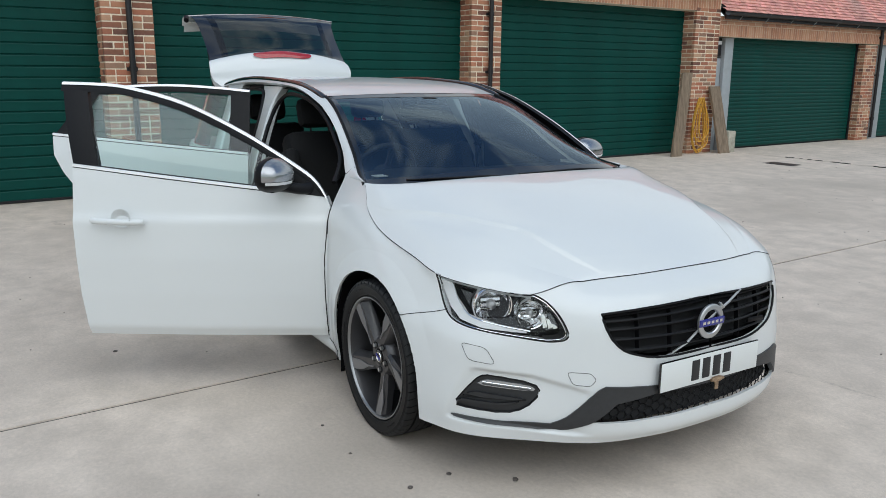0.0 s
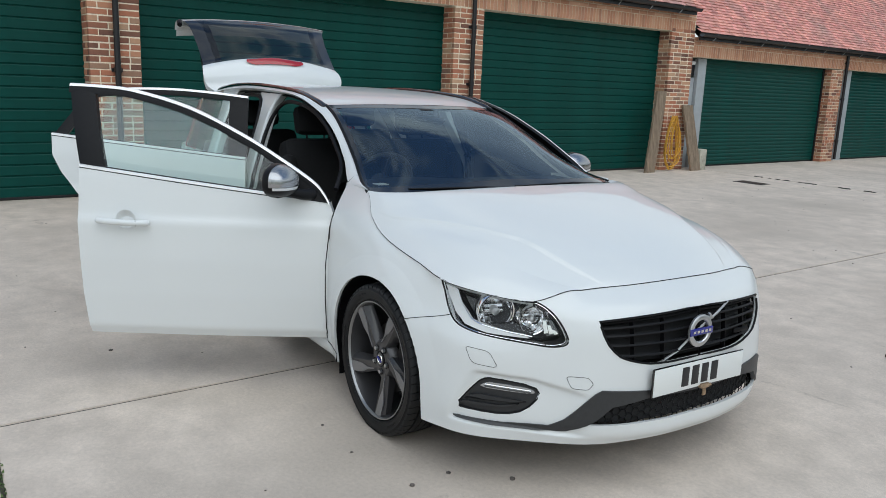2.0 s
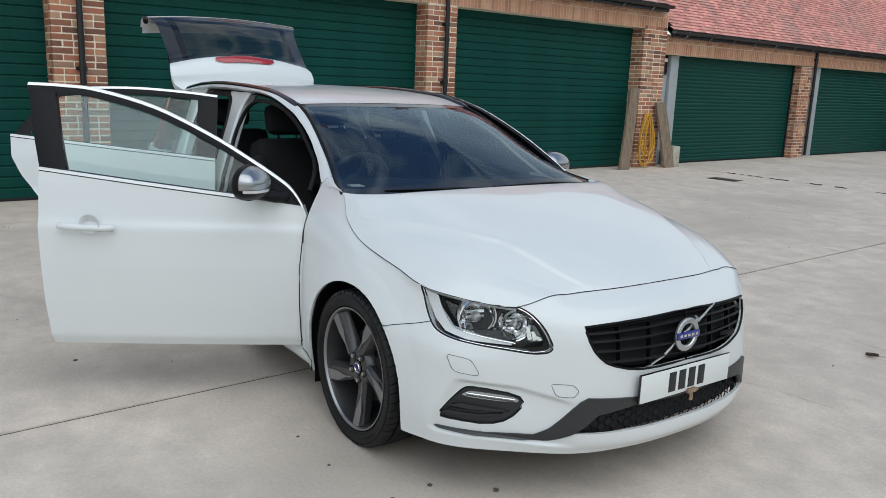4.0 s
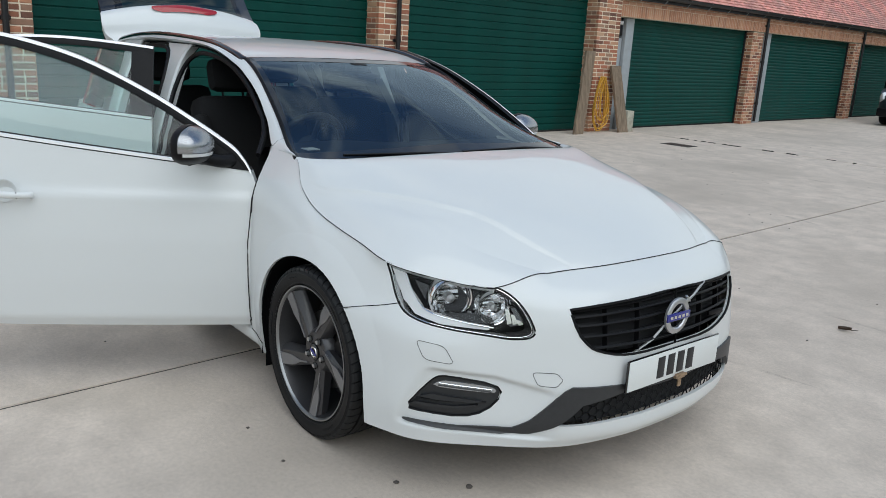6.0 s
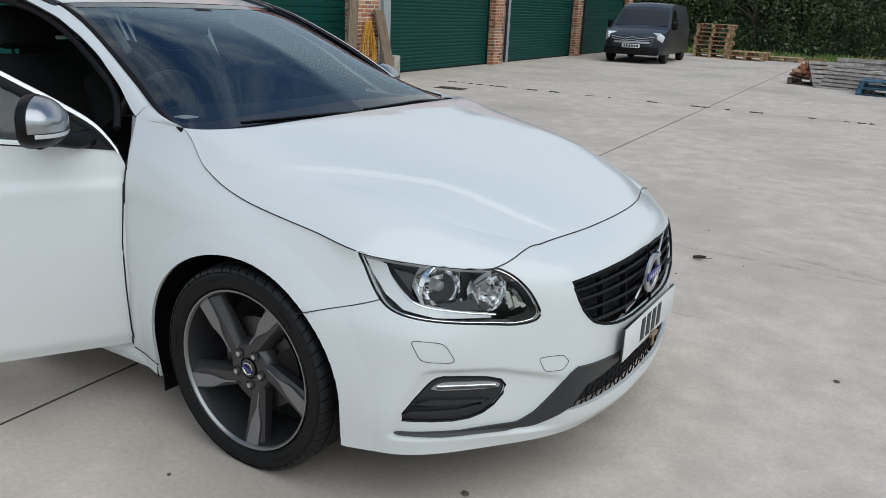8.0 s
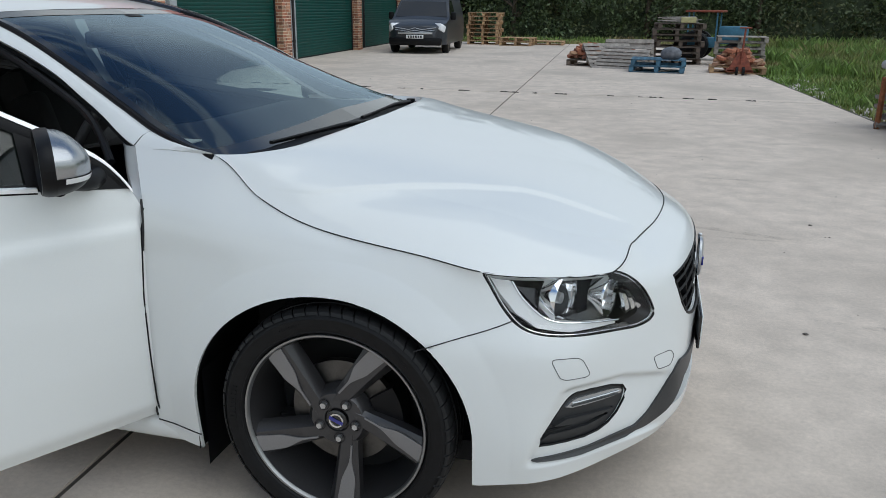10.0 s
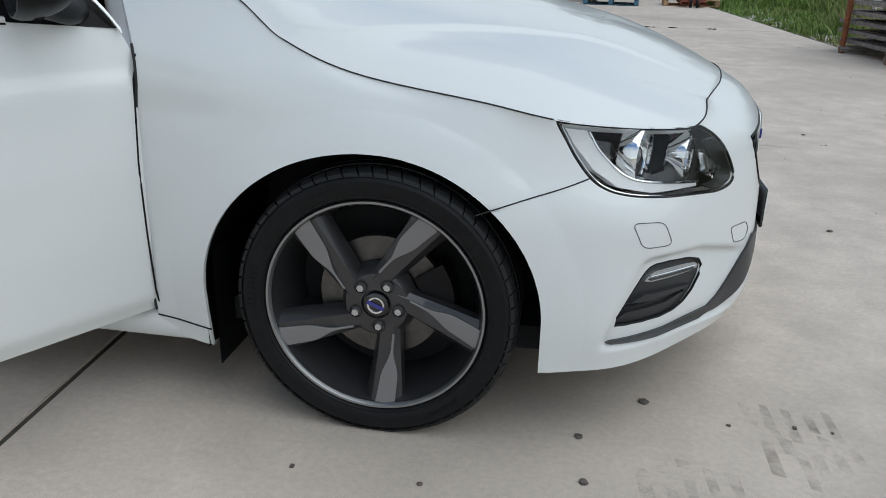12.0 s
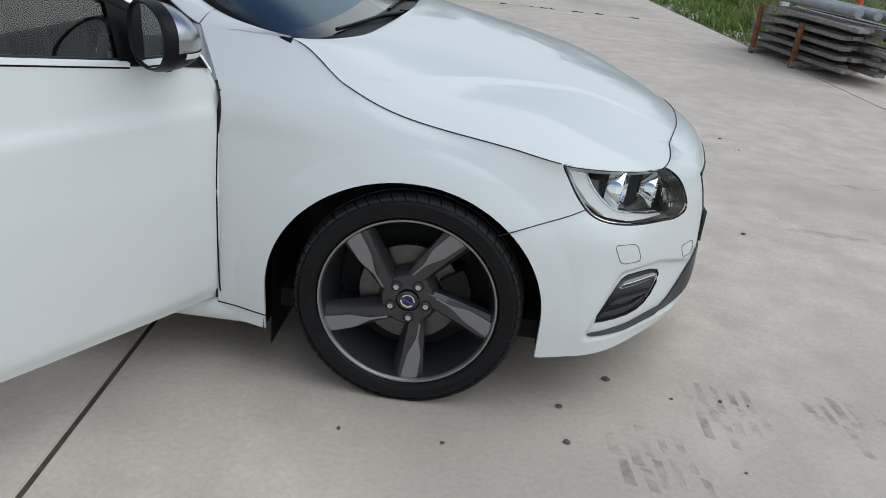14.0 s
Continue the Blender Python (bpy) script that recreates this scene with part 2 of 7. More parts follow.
# ---- ground ----
def joint_x(y):
    return -0.90 - 0.0555 * y


def kerb_x(y):
    return 3.9 - 0.082 * (y - 4.8)


ground = empty("ground", "rough turf and earth round the yard", "ground", kind="structure")
bm = bmesh.new()
box(bm, (-400, -400, -0.6), (400, 400, -0.06))
part("turf_sheet", bm, M_GRASS_GROUND, ground)

pavement = empty("pavement", "pale grey concrete yard with joints and dark tyre marks", "concrete yard", kind="structure")


def slab(c0, c1, y0, y1, gap=0.008):
    """One cast bay between two slanting long edges, with a rounded arris."""
    bm = bmesh.new()
    pts = [(c0(y0) + gap, y0 + gap), (c1(y0) - gap, y0 + gap), (c1(y1) - gap, y1 - gap), (c0(y1) + gap, y1 - gap)]
    v = [bm.verts.new((x, y, 0)) for x, y in pts]
    f = bm.faces.new(v)
    g = bmesh.ops.extrude_face_region(bm, geom=[f])
    for w in g["geom"]:
        if isinstance(w, bmesh.types.BMVert):
            w.co.z = -0.2
    es = [e for e in bm.edges if all(abs(w.co.z) < 1e-6 for w in e.verts)]
    bmesh.ops.bevel(bm, geom=es, offset=0.004, segments=2, affect="EDGES")
    return part("concrete_slab", bm, M_CONC, pavement, smooth=0)


edges_y = [-26.0, -2.33, 10.65, 23.4, 29.6]
west, east = (lambda y: -7.95 - 0.0665 * y), kerb_x
for ya, yb in zip(edges_y, edges_y[1:]):
    slab(west, joint_x, ya, yb)
    slab(joint_x, east, ya, yb)
slab(kerb_x, lambda y: kerb_x(y) + 3.2, -26.0, -2.33)
slab(kerb_x, lambda y: kerb_x(y) + 2.6, -2.33, 8.15)
bm = bmesh.new()
fill = [bm.verts.new((x, y, -0.005)) for x, y in ((west(-26) + .1, -25.9), (kerb_x(-26) + .1, -25.9), (kerb_x(29.5) + .004, 29.5), (west(29.5) + .1, 29.5))]
bm.faces.new(fill)
part("joint_filler", bm, M_DIRT, pavement, smooth=0)

# ---- the brick garage block ----
# built along its own front, then turned with WALL
FACE, BACK = -7.3, -7.62
WALL = pose(0.25, 0, 0, 0, 0, 3.8)
before_wall = set(bpy.data.objects)


def turn_with_wall():
    """Sets what was built along the front into its true direction."""
    for ob in bpy.data.objects:
        if ob not in before_wall and ob.parent is None:
            ob.matrix_basis = WALL @ ob.matrix_basis


COURSE, BL, BH, BW = 0.075, 0.213, 0.062, 0.1025
rng = random.Random(4)


def brick_mesh(dx, dy, dz, name):
    bm = bmesh.new()
    box(bm, (-dx / 2, -dy / 2, -dz / 2), (dx / 2, dy / 2, dz / 2))
    es = [e for e in bm.edges if all(v.co.x > 0 for v in e.verts)]
    bmesh.ops.bevel(bm, geom=es, offset=0.005, segments=1, affect="EDGES")
    me = bpy.data.meshes.new(name)
    bm.to_mesh(me)
    bm.free()
    me.materials.append(M_BRICK)
    return me


STRETCHER, HEADER = brick_mesh(0.06, BL, BH, "brick"), brick_mesh(0.06, BW, BH, "brick_half")
SOLDIER = brick_mesh(0.06, BH, BL, "brick_soldier")


def lay(me, parent, x, y, z, turn=0.0):
    ob = new("brick", me)
    ob.parent = parent
    ob.matrix_local = pose(x + rng.uniform(-0.002, 0.002), y + rng.uniform(-0.002, 0.002), z, rng.uniform(-0.4, 0.4), 0, turn + rng.uniform(-0.5, 0.5))
    return ob


def far_brick(bm, x0, x1, y0, y1, z0, z1):
    c = [bm.verts.new(p) for p in ((x1, y0, z0), (x1, y1, z0), (x1, y1, z1), (x1, y0, z1))]
    bm.faces.new(c)


def pier(name, y0, y1, top, near, label):
    """A brick pier: mortar core, courses in a broken stretcher bond, reveals on the sides."""
    w = empty(name, label, "brick pier", "brick piers of the garage", "structure")
    bm = bmesh.new()
    box(bm, (BACK - 0.4, y0 + 0.004, -0.05), (FACE - 0.004, y1 - 0.004, top))
    part("mortar_core", bm, M_MORTAR, w, smooth=0)
    fb = bmesh.new()
    for k in range(int(top / COURSE)):
        z = k * COURSE + COURSE / 2
        y = y0
        first = k % 2
        while y < y1 - 0.03:
            ln = BW if (first and y == y0) or rng.random() < 0.22 else BL
            if y + ln > y1 - 0.04 or y1 - (y + ln) < 0.05:
                ln = y1 - y
            if near:
                me = STRETCHER if ln > 0.16 else HEADER
                ob = lay(me, w, FACE - 0.03, y + ln / 2, z)
                ob.scale.y = ln / (BL if me is STRETCHER else BW)
            else:
                far_brick(fb, FACE - 0.03, FACE, y, y + ln, z - BH / 2, z + BH / 2)
            y += ln + 0.013
        # the reveals, seen beside the doors
        x = FACE - (0.066 if near else 0.003)
        for n in range(2):
            ln = BW if (k + n) % 2 else BL
            for yy, s in ((y0 + 0.024, -1), (y1 - 0.024, 1)):
                if near and s < 0:
                    me = STRETCHER if ln > 0.16 else HEADER
                    lay(me, w, x - ln / 2, y0 + 0.03 - 0.002, z, turn=-90)
                else:
                    yo = y0 - 0.002 if s < 0 else y1 + 0.002
                    c = [fb.verts.new(p) for p in ((x, yo, z - BH / 2), (x - ln, yo, z - BH / 2), (x - ln, yo, z + BH / 2), (x, yo, z + BH / 2))]
                    fb.faces.new(c)
            x -= ln + 0.01
    tagged(part("far_bricks", fb, M_BRICK_FAR, w, smooth=0), kind="stuff")
    return w


def pipe(y, top, x=FACE + 0.055, label="black plastic rainwater pipe clipped to the brick pier"):
    p = empty("downpipe", label, "downpipe", "rainwater pipes", "structure")
    bm = bmesh.new()
    tube(bm, [(x, y, 0.06), (x, y, top)], 0.034, 16)
    part("pipe", bm, M_BLACKPIPE, p)
    for z in (0.5, 1.5, 2.35):
        if z < top:
            bm = bmesh.new()
            tube(bm, [(x, y, z - 0.03), (x, y, z + 0.03)], 0.042, 16)
            box(bm, (x - 0.055, y - 0.06, z - 0.02), (x - 0.03, y + 0.06, z + 0.02))
            part("pipe_clip", bm, M_BLACKPIPE, p)
    return p


def sectional_door(name, y0, y1, top):
    """Ribbed up-and-over sectional door, set back in its opening."""
    d = empty(name, "closed dark green ribbed sectional garage door", "garage door", "tall garage doors", "structure")
    bm = bmesh.new()
    h, x = 0.125, BACK + 0.02
    prof = [(x, 0.0), (x + 0.012, 0.006), (x + 0.014, h - 0.022), (x + 0.010, h - 0.014), (x - 0.002, h - 0.010), (x, h)]
    vs = sheet(bm, [[(px, y0, pz) for px, pz in prof], [(px, y1, pz) for px, pz in prof]])
    me = bpy.data.meshes.new("slat")
    bm.to_mesh(me)
    bm.free()
    me.materials.append(M_GREEN)
    for k in range(int(top / h) + 1):
        o = new("slat", me)
        o.parent = d
        o.matrix_local = pose(0, 0, k * h + 0.03)
    bm = bmesh.new()
    box(bm, (x - 0.06, y0 - 0.05, 0.0), (x - 0.012, y1 + 0.05, top + 0.1))
    part("door_back", bm, M_DARK, d)
    bm = bmesh.new()
    box(bm, (x - 0.01, y0, 0.004), (x + 0.02, y1, 0.035), bevel=0.004)
    part("rubber_seal", bm, M_BLACKPIPE, d)
    return d


def roller_door(name, y0, y1, top):
    d = empty(name, "closed dark green slatted roller shutter door", "roller door", "low roller doors", "structure")
    bm = bmesh.new()
    h, x = 0.077, BACK + 0.10
    prof = [(x + 0.014 * math.sin(math.pi * q) ** 0.6, h * q) for q in np.linspace(0, 1, 8)]
    sheet(bm, [[(px, y0, pz) for px, pz in prof], [(px, y1, pz) for px, pz in prof]])
    me = bpy.data.meshes.new("slat")
    for f in bm.faces:
        f.smooth = True
    bm.to_mesh(me)
    bm.free()
    me.materials.append(M_GREEN)
    for k in range(int(top / h) + 1):
        o = new("slat", me)
        o.parent = d
        o.matrix_local = pose(0, 0, k * h + 0.03)
    bm = bmesh.new()
    box(bm, (x - 0.06, y0 - 0.05, 0.0), (x - 0.012, y1 + 0.05, top + 0.1))
    part("door_back", bm, M_DARK, d)
    for yy in (y0 - 0.03, y1 - 0.03):
        bm = bmesh.new()
        box(bm, (x - 0.02, yy, 0), (x + 0.05, yy + 0.06, top + 0.08), bevel=0.004)
        part("guide_rail", bm, M_GREYSTEEL if yy < y0 else M_BLACKPIPE, d)
    return d


def lintel(name, y0, y1, z0, courses, near, label):
    """A soldier course over an opening with plain courses on top."""
    w = empty(name, label, "brick lintel", kind="structure")
    bm = bmesh.new()
    top = z0 + 0.225 + courses * COURSE
    box(bm, (BACK - 0.1, y0, z0), (FACE - 0.010, y1, top))
    part("mortar_core", bm, M_MORTAR, w, smooth=0)
    fb = bmesh.new()
    y = y0 + 0.005
    while y < y1 - 0.03:
        if near:
            lay(SOLDIER, w, FACE - 0.032, y + BH / 2, z0 + 0.112)
        else:
            far_brick(fb, 0, FACE - 0.002, y, y + BH, z0 + 0.005, z0 + 0.22)
        y += BH + 0.010
    for k in range(courses):
        y = y0 - (BW if k % 2 else 0) + 0.005
        while y < y1:
            a, b = max(y, y0), min(y + BL, y1)
            if b - a > 0.03:
                far_brick(fb, 0, FACE - 0.002, a, b, z0 + 0.23 + k * COURSE, z0 + 0.23 + k * COURSE + BH)
            y += BL + 0.01
    tagged(part("far_bricks", fb, M_SOLDIER, w, smooth=0), kind="stuff")
    return w


PIERS = [(-0.38, 0.19), (4.80, 5.37), (9.98, 10.69)]
pier("wall_pier_1", *PIERS[0], 2.66, True, "brick pier with a black rainwater pipe between green doors")
pier("wall_pier_2", *PIERS[1], 2.66, True, "brick pier with a black rainwater pipe beside the garage door")
pier("wall_pier_3", *PIERS[2], 2.70, True, "brick pier with planks and coiled cable leaning on it")
LOW = [(16.08, 16.62), (22.32, 22.80), (28.10, 28.70)]
for n, (a, b) in enumerate(LOW):
    pier("wall_pier_%d" % (n + 4), a, b, 2.18, False, "brick pier of the low garage range")
pipe(-0.09, 2.95)
pipe(5.13, 2.95)
pipe(16.68, 2.55, FACE + 0.04)
pipe(22.86, 2.55, FACE + 0.04)
TALL_DOORS = [(-5.2, -0.38), (0.19, 4.80), (5.37, 9.98)]
for n, (a, b) in enumerate(TALL_DOORS):
    sectional_door("door_%d" % (n + 1), a - 0.03, b + 0.03, 2.64)
lintel("wall_lintel_tall", -6.4, 10.69, 2.64, 2, False, "soldier course of red brick over the tall doors")
for n, (a, b) in enumerate([(11.37, 16.08), (17.31, 22.32), (22.95, 28.10)]):
    roller_door("door_%d" % (n + 4), a, b, 2.16)
lintel("wall_lintel_low", 10.69, 28.70, 2.20, 2, False, "soldier course of red brick over the roller doors")

# plain carcass of the block behind the fronts
bm = bmesh.new()
box(bm, (-13.5, -6.4, -0.1), (-8.05, 10.67, 3.0))
tagged(part("wall_tall_block", bm, M_BRICK_FAR), "plain brick carcass of the tall garages", "wall", kind="structure")
bm = bmesh.new()
box(bm, (-13.5, 10.71, -0.1), (-8.05, 28.68, 2.45))
box(bm, (-8.04, 28.2, -0.1), (-7.62, 28.68, 2.45))
tagged(part("wall_low_block", bm, M_BRICK_FAR), "plain brick carcass of the low garages", "wall", kind="structure")


def tiled_roof(name, y0, y1, x0, z0, pitch, length, label, near):
    r = empty(name, label, "roof", kind="structure")
    c, s = math.cos(radians(pitch)), math.sin(radians(pitch))
    bm = bmesh.new()
    q = [(x0, z0 - 0.02), (x0 - length * c, z0 - 0.02 + length * s), (x0 - length * c, z0 - 0.12 + length * s), (x0, z0 - 0.12)]
    vs = sheet(bm, [[(x, y0, z) for x, z in q + q[:1]], [(x, y1, z) for x, z in q + q[:1]]])
    part("roof_deck", bm, M_DARK, r, smooth=0)
    bm = bmesh.new()
    rows = int(length / 0.1)
    trng = random.Random(9)
    tw = 0.166
    for k in range(rows):
        d = k * 0.1
        y = y0 + (tw / 2 if k % 2 else 0)
        while y < y1 - 0.02:
            b = min(y + tw - 0.004, y1)
            j = trng.uniform(0, 0.004)
            xa, za = x0 - d * c + 0.016 * s, z0 + d * s + 0.016 * c + j
            xb, zb = x0 - (d + 0.115) * c, z0 + (d + 0.115) * s
            lo = (xa - 0.013 * s, za - 0.013 * c)
            vv = [bm.verts.new(p) for p in ((xa, y, za), (xa, b, za), (xb, b, zb), (xb, y, zb), (lo[0], y, lo[1]), (lo[0], b, lo[1]))]
            bm.faces.new(vv[:4])
            bm.faces.new((vv[0], vv[4], vv[5], vv[1]))
            y += tw
    tagged(part("roof_tiles", bm, M_TILE, r, smooth=0), kind="stuff")
    # gutter with brackets
    bm = bmesh.new()
    prof = [(x0 + 0.07 + 0.055 * math.cos(a), z0 - 0.03 + 0.055 * math.sin(a)) for a in np.linspace(math.pi, 2 * math.pi, 9)]
    sheet(bm, [[(x, y0 - 0.03, z) for x, z in prof], [(x, y1 + 0.03, z) for x, z in prof]])
    box(bm, (x0 - 0.02, y0, z0 - 0.14), (x0 + 0.012, y1, z0 - 0.005))
    g = part("gutter", bm, M_BLACKPIPE, r, "black half-round gutter")
    y = y0 + 0.4
    while y < y1:
        bm = bmesh.new()
        tube(bm, [(x0 + 0.13, y, z0 - 0.02), (x0 + 0.07, y, z0 - 0.10), (x0 + 0.01, y, z0 - 0.16)], 0.006, 6)
        part("bracket", bm, M_GREYSTEEL, r)
        y += 0.85
    return r


tiled_roof("roof_low", 10.71, 28.85, FACE + 0.10, 2.66, 42, 4.6, "red clay tiled roof of the low garages", True)
tiled_roof("roof_tall", -6.6, 10.50, FACE + 0.12, 3.10, 42, 5.0, "red clay tiled roof of the tall garages", False)

# grey jamb and box beside the first roller door
jamb = empty("door_jamb", "light grey steel jamb panel with a small dark control box", "door jamb", kind="structure")
bm = bmesh.new()
box(bm, (BACK, 10.70, 0.0), (BACK + 0.10, 11.10, 1.80), bevel=0.006)
part("jamb_panel", bm, M_GREYSTEEL, jamb)
bm = bmesh.new()
box(bm, (BACK, 11.11, 0.0), (BACK + 0.17, 11.34, 2.19), bevel=0.006)
part("jamb_post", bm, M_GREYSTEEL, jamb)
bm = bmesh.new()
box(bm, (BACK, 10.72, 1.84), (BACK + 0.1, 11.09, 2.18), bevel=0.01)
part("control_box", bm, M_BLACKPIPE, jamb, "black control box")
bm = bmesh.new()
box(bm, (BACK + 0.1, 10.90, 2.06), (BACK + 0.13, 11.06, 2.13), bevel=0.006)
part("lamp_head", bm, mat("white_plastic", (0.8, 0.8, 0.8), 0.4), jamb, "small white lamp")
jp = empty("door_jamb", "light grey galvanised jamb post", "door jamb", kind="structure")
bm = bmesh.new()
box(bm, (BACK, 16.95, 0.0), (BACK + 0.20, 17.28, 2.19), bevel=0.006)
part("jamb_post", bm, M_GREYSTEEL, jp)
turn_with_wall()

# ---- the car's skin: belts that run from the door round to the nose ----
# each belt: (x, half width, height) from the front door's edge to the middle of the nose
BELTS = [
    [(-.56, .875, .185), (-.40, .888, .17), (-.20, .90, .17), (0, .905, .17), (.37, .905, .20), (.56, .838, .197), (.72, .665, .195), (.855, .455, .19), (.915, .22, .19), (.928, 0, .19)],
    [(-.56, .888, .30), (-.40, .905, .30), (-.20, .92, .30), (0, .925, .30), (.37, .913, .31), (.55, .861, .30), (.728, .685, .285), (.882, .46, .255), (.938, .22, .24), (.952, 0, .24)],
    [(-.56, .893, .45), (-.40, .913, .45), (-.20, .925, .45), (0, .93, .45), (.35, .918, .46), (.56, .850, .44), (.73, .670, .42), (.882, .46, .40), (.932, .22, .385), (.945, 0, .38)],
    [(-.555, .893, .60), (-.39, .912, .60), (-.20, .925, .60), (0, .928, .60), (.31, .915, .58), (.56, .842, .55), (.722, .668, .53), (.872, .46, .52), (.93, .23, .51), (.944, 0, .51)],
    [(-.55, .884, .73), (-.37, .898, .73), (-.19, .908, .73), (0, .908, .72), (.28, .892, .665), (.52, .820, .64), (.71, .655, .63), (.856, .46, .635), (.915, .23, .64), (.93, 0, .645)],
    [(-.55, .868, .85), (-.37, .876, .84), (-.19, .880, .815), (0, .876, .79), (.27, .866, .735), (.47, .818, .705), (.70, .648, .69), (.822, .455, .70), (.882, .23, .712), (.90, 0, .72)],
    [(-.645, .742, 1.003), (-.385, .768, .996), (-.22, .828, .90), (-.05, .848, .836), (.22, .850, .79), (.43, .828, .752), (.687, .641, .724), (.733, .45, .757), (.790, .23, .770), (.813, 0, .777)],
]


def cubic(P, u):
    """Catmull-Rom value of a row of points at u (array)."""
    P = np.asarray(P, float)
    Q = np.concatenate([[2 * P[0] - P[1]], P, [2 * P[-1] - P[-2]]])
    u = np.clip(np.asarray(u, float), 0, len(P) - 1)
    i = np.minimum(u.astype(int), len(P) - 2)
    f = (u - i)[..., None]
    a, b, c, d = Q[i], Q[i + 1], Q[i + 2], Q[i + 3]
    return 0.5 * (2 * b + (c - a) * f + (2 * a - 5 * b + 4 * c - d) * f ** 2 + (3 * b - a - 3 * c + d) * f ** 3)


# bonnet edge beside the lamp's inner corner: a straighter start than the curve gives
NOSE_FIX = (-.004, .0, .012)


# a mirrored last column keeps the middle of the nose smooth
BELT_NET = np.array([belt + [(belt[-2][0], -belt[-2][1], belt[-2][2])] for belt in BELTS], float)


def front_skin(u, v):
    """Point of the right front skin: u from the door (0) to the nose (9), v from the bottom (0) to the bonnet's edge (6)."""
    B = BELT_NET
    cols = np.stack([cubic(B[k], u) for k in range(len(B))])
    m = np.arange(cols.shape[1])
    Q = np.concatenate([[2 * cols[0] - cols[1]], cols, [2 * cols[-1] - cols[-2]]])
    v = np.clip(np.asarray(v, float), 0, len(B) - 1)
    i = np.minimum(v.astype(int), len(B) - 2)
    f = (v - i)[:, None]
    a, b, c, d = Q[i, m], Q[i + 1, m], Q[i + 2, m], Q[i + 3, m]
    bend = np.clip((np.asarray(u) - 6) * (7 - np.asarray(u)) * 4, 0, 1) * np.clip(v - 5, 0, 1) ** 2
    p = bend[:, None] * np.array(NOSE_FIX) + 0.5 * (2 * b + (c - a) * f + (2 * a - 5 * b + 4 * c - d) * f ** 2 + (3 * b - a - 3 * c + d) * f ** 3)
    # shallow pocket round the fog lamp, with a ledge over it
    uu = np.asarray(u, float)

    def ramp(q):
        q = np.clip(q, 0, 1)
        return q * q * (3 - 2 * q)
    sunk = 0.016 * ramp((2.27 - .34 * np.clip(uu - 6.05, 0, 1) - v) / .20) * ramp((uu - 4.72 - .27 * (v - .8)) / .28) * ramp((7.0 - uu) / .5) * ramp((v - .45) / .3)
    p[:, 0] -= .72 * sunk
    p[:, 1] -= .69 * sunk
    # low flare round the wheel arch
    d = np.hypot((p[:, 0] - CX) * ARCH / WIDE, np.maximum(p[:, 2] - CZ, 0)) - ARCH
    p[:, 1] += 0.012 * np.clip(1 - d / 0.085, 0, 1) * np.clip((0.95 - p[:, 2]) * 4, 0, 1) * (p[:, 0] < 0.6)
    return p

M_PAINT = mat("pearl_white_paint", (0.69, 0.71, 0.71), 0.35, var=0.02, scale=400, coat=0.7, coat_rough=0.03, spec=0.3)
M_TRIM = mat("dark_grey_trim", (0.03, 0.031, 0.033), 0.40, var=0.1, scale=60, bump=0.03, bscale=400)
M_BLK = mat("black_plastic", (0.005, 0.005, 0.006), 0.42, spec=0.2, var=0.15, scale=30, bump=0.03, bscale=300)
M_FOG = mat("satin_grey_plastic", (0.022, 0.023, 0.025), 0.38, spec=0.45, var=0.1, scale=40, bump=0.02, bscale=400)
M_DRL = mat("clear_lamp_strip", (0.42, 0.43, 0.44), 0.12, metal=0.7, coat=0.6)
M_LAMPBLK = mat("black_lamp_housing", (0.012, 0.012, 0.014), 0.28, spec=0.4)
M_GLOSSBLK = mat("gloss_black", (0.008, 0.008, 0.009), 0.12, coat=0.6)
M_SEAM = mat("panel_gap", (0.015, 0.015, 0.016), 0.8)
M_CHROME = mat("chrome", (0.85, 0.86, 0.87), 0.06, metal=1.0)
M_SATIN = mat("satin_silver", (0.55, 0.56, 0.57), 0.36, metal=0.9, var=0.03, scale=300)
M_RIM = mat("dark_rim_paint", (0.052, 0.051, 0.054), 0.34, metal=0.5, var=0.08, scale=200, coat=0.3)
M_MACH = mat("machined_rim_face", (0.25, 0.25, 0.26), 0.38, metal=0.7, var=0.05, scale=300)
M_LIP = mat("rim_lip", (0.30, 0.305, 0.31), 0.34, metal=0.9)
M_TREAD = mat("tread_rubber", (0.011, 0.0115, 0.0125), 0.5, spec=0.3, var=0.2, scale=60, bump=0.04, bscale=300)
M_RUBBER = mat("tyre_rubber", (0.007, 0.0072, 0.0082), 0.48, spec=0.2, var=0.25, scale=40, bump=0.05, bscale=200)
M_DISC = mat("brake_disc", (0.12, 0.115, 0.11), 0.4, metal=0.9, var=0.2, scale=30)
M_CLOTH = mat("dark_seat_cloth", (0.006, 0.006, 0.007), 0.85, var=0.2, scale=60, bump=0.1, bscale=300)
M_DASH = mat("soft_dash", (0.010, 0.0105, 0.012), 0.6, var=0.1, scale=80, bump=0.05, bscale=400)
M_RED = mat("red_lens", (0.35, 0.008, 0.012), 0.15, coat=0.8)
M_BLUE = mat("blue_enamel", (0.025, 0.03, 0.22), 0.25, coat=0.5)
M_PLATE = mat("white_plate", (0.74, 0.76, 0.75), 0.35, var=0.02, scale=300)
M_INK = mat("plate_ink", (0.02, 0.02, 0.022), 0.5)
M_DCHROME = mat("grey_lamp_housing", (0.16, 0.165, 0.175), 0.22, metal=0.9, var=0.1, scale=20)
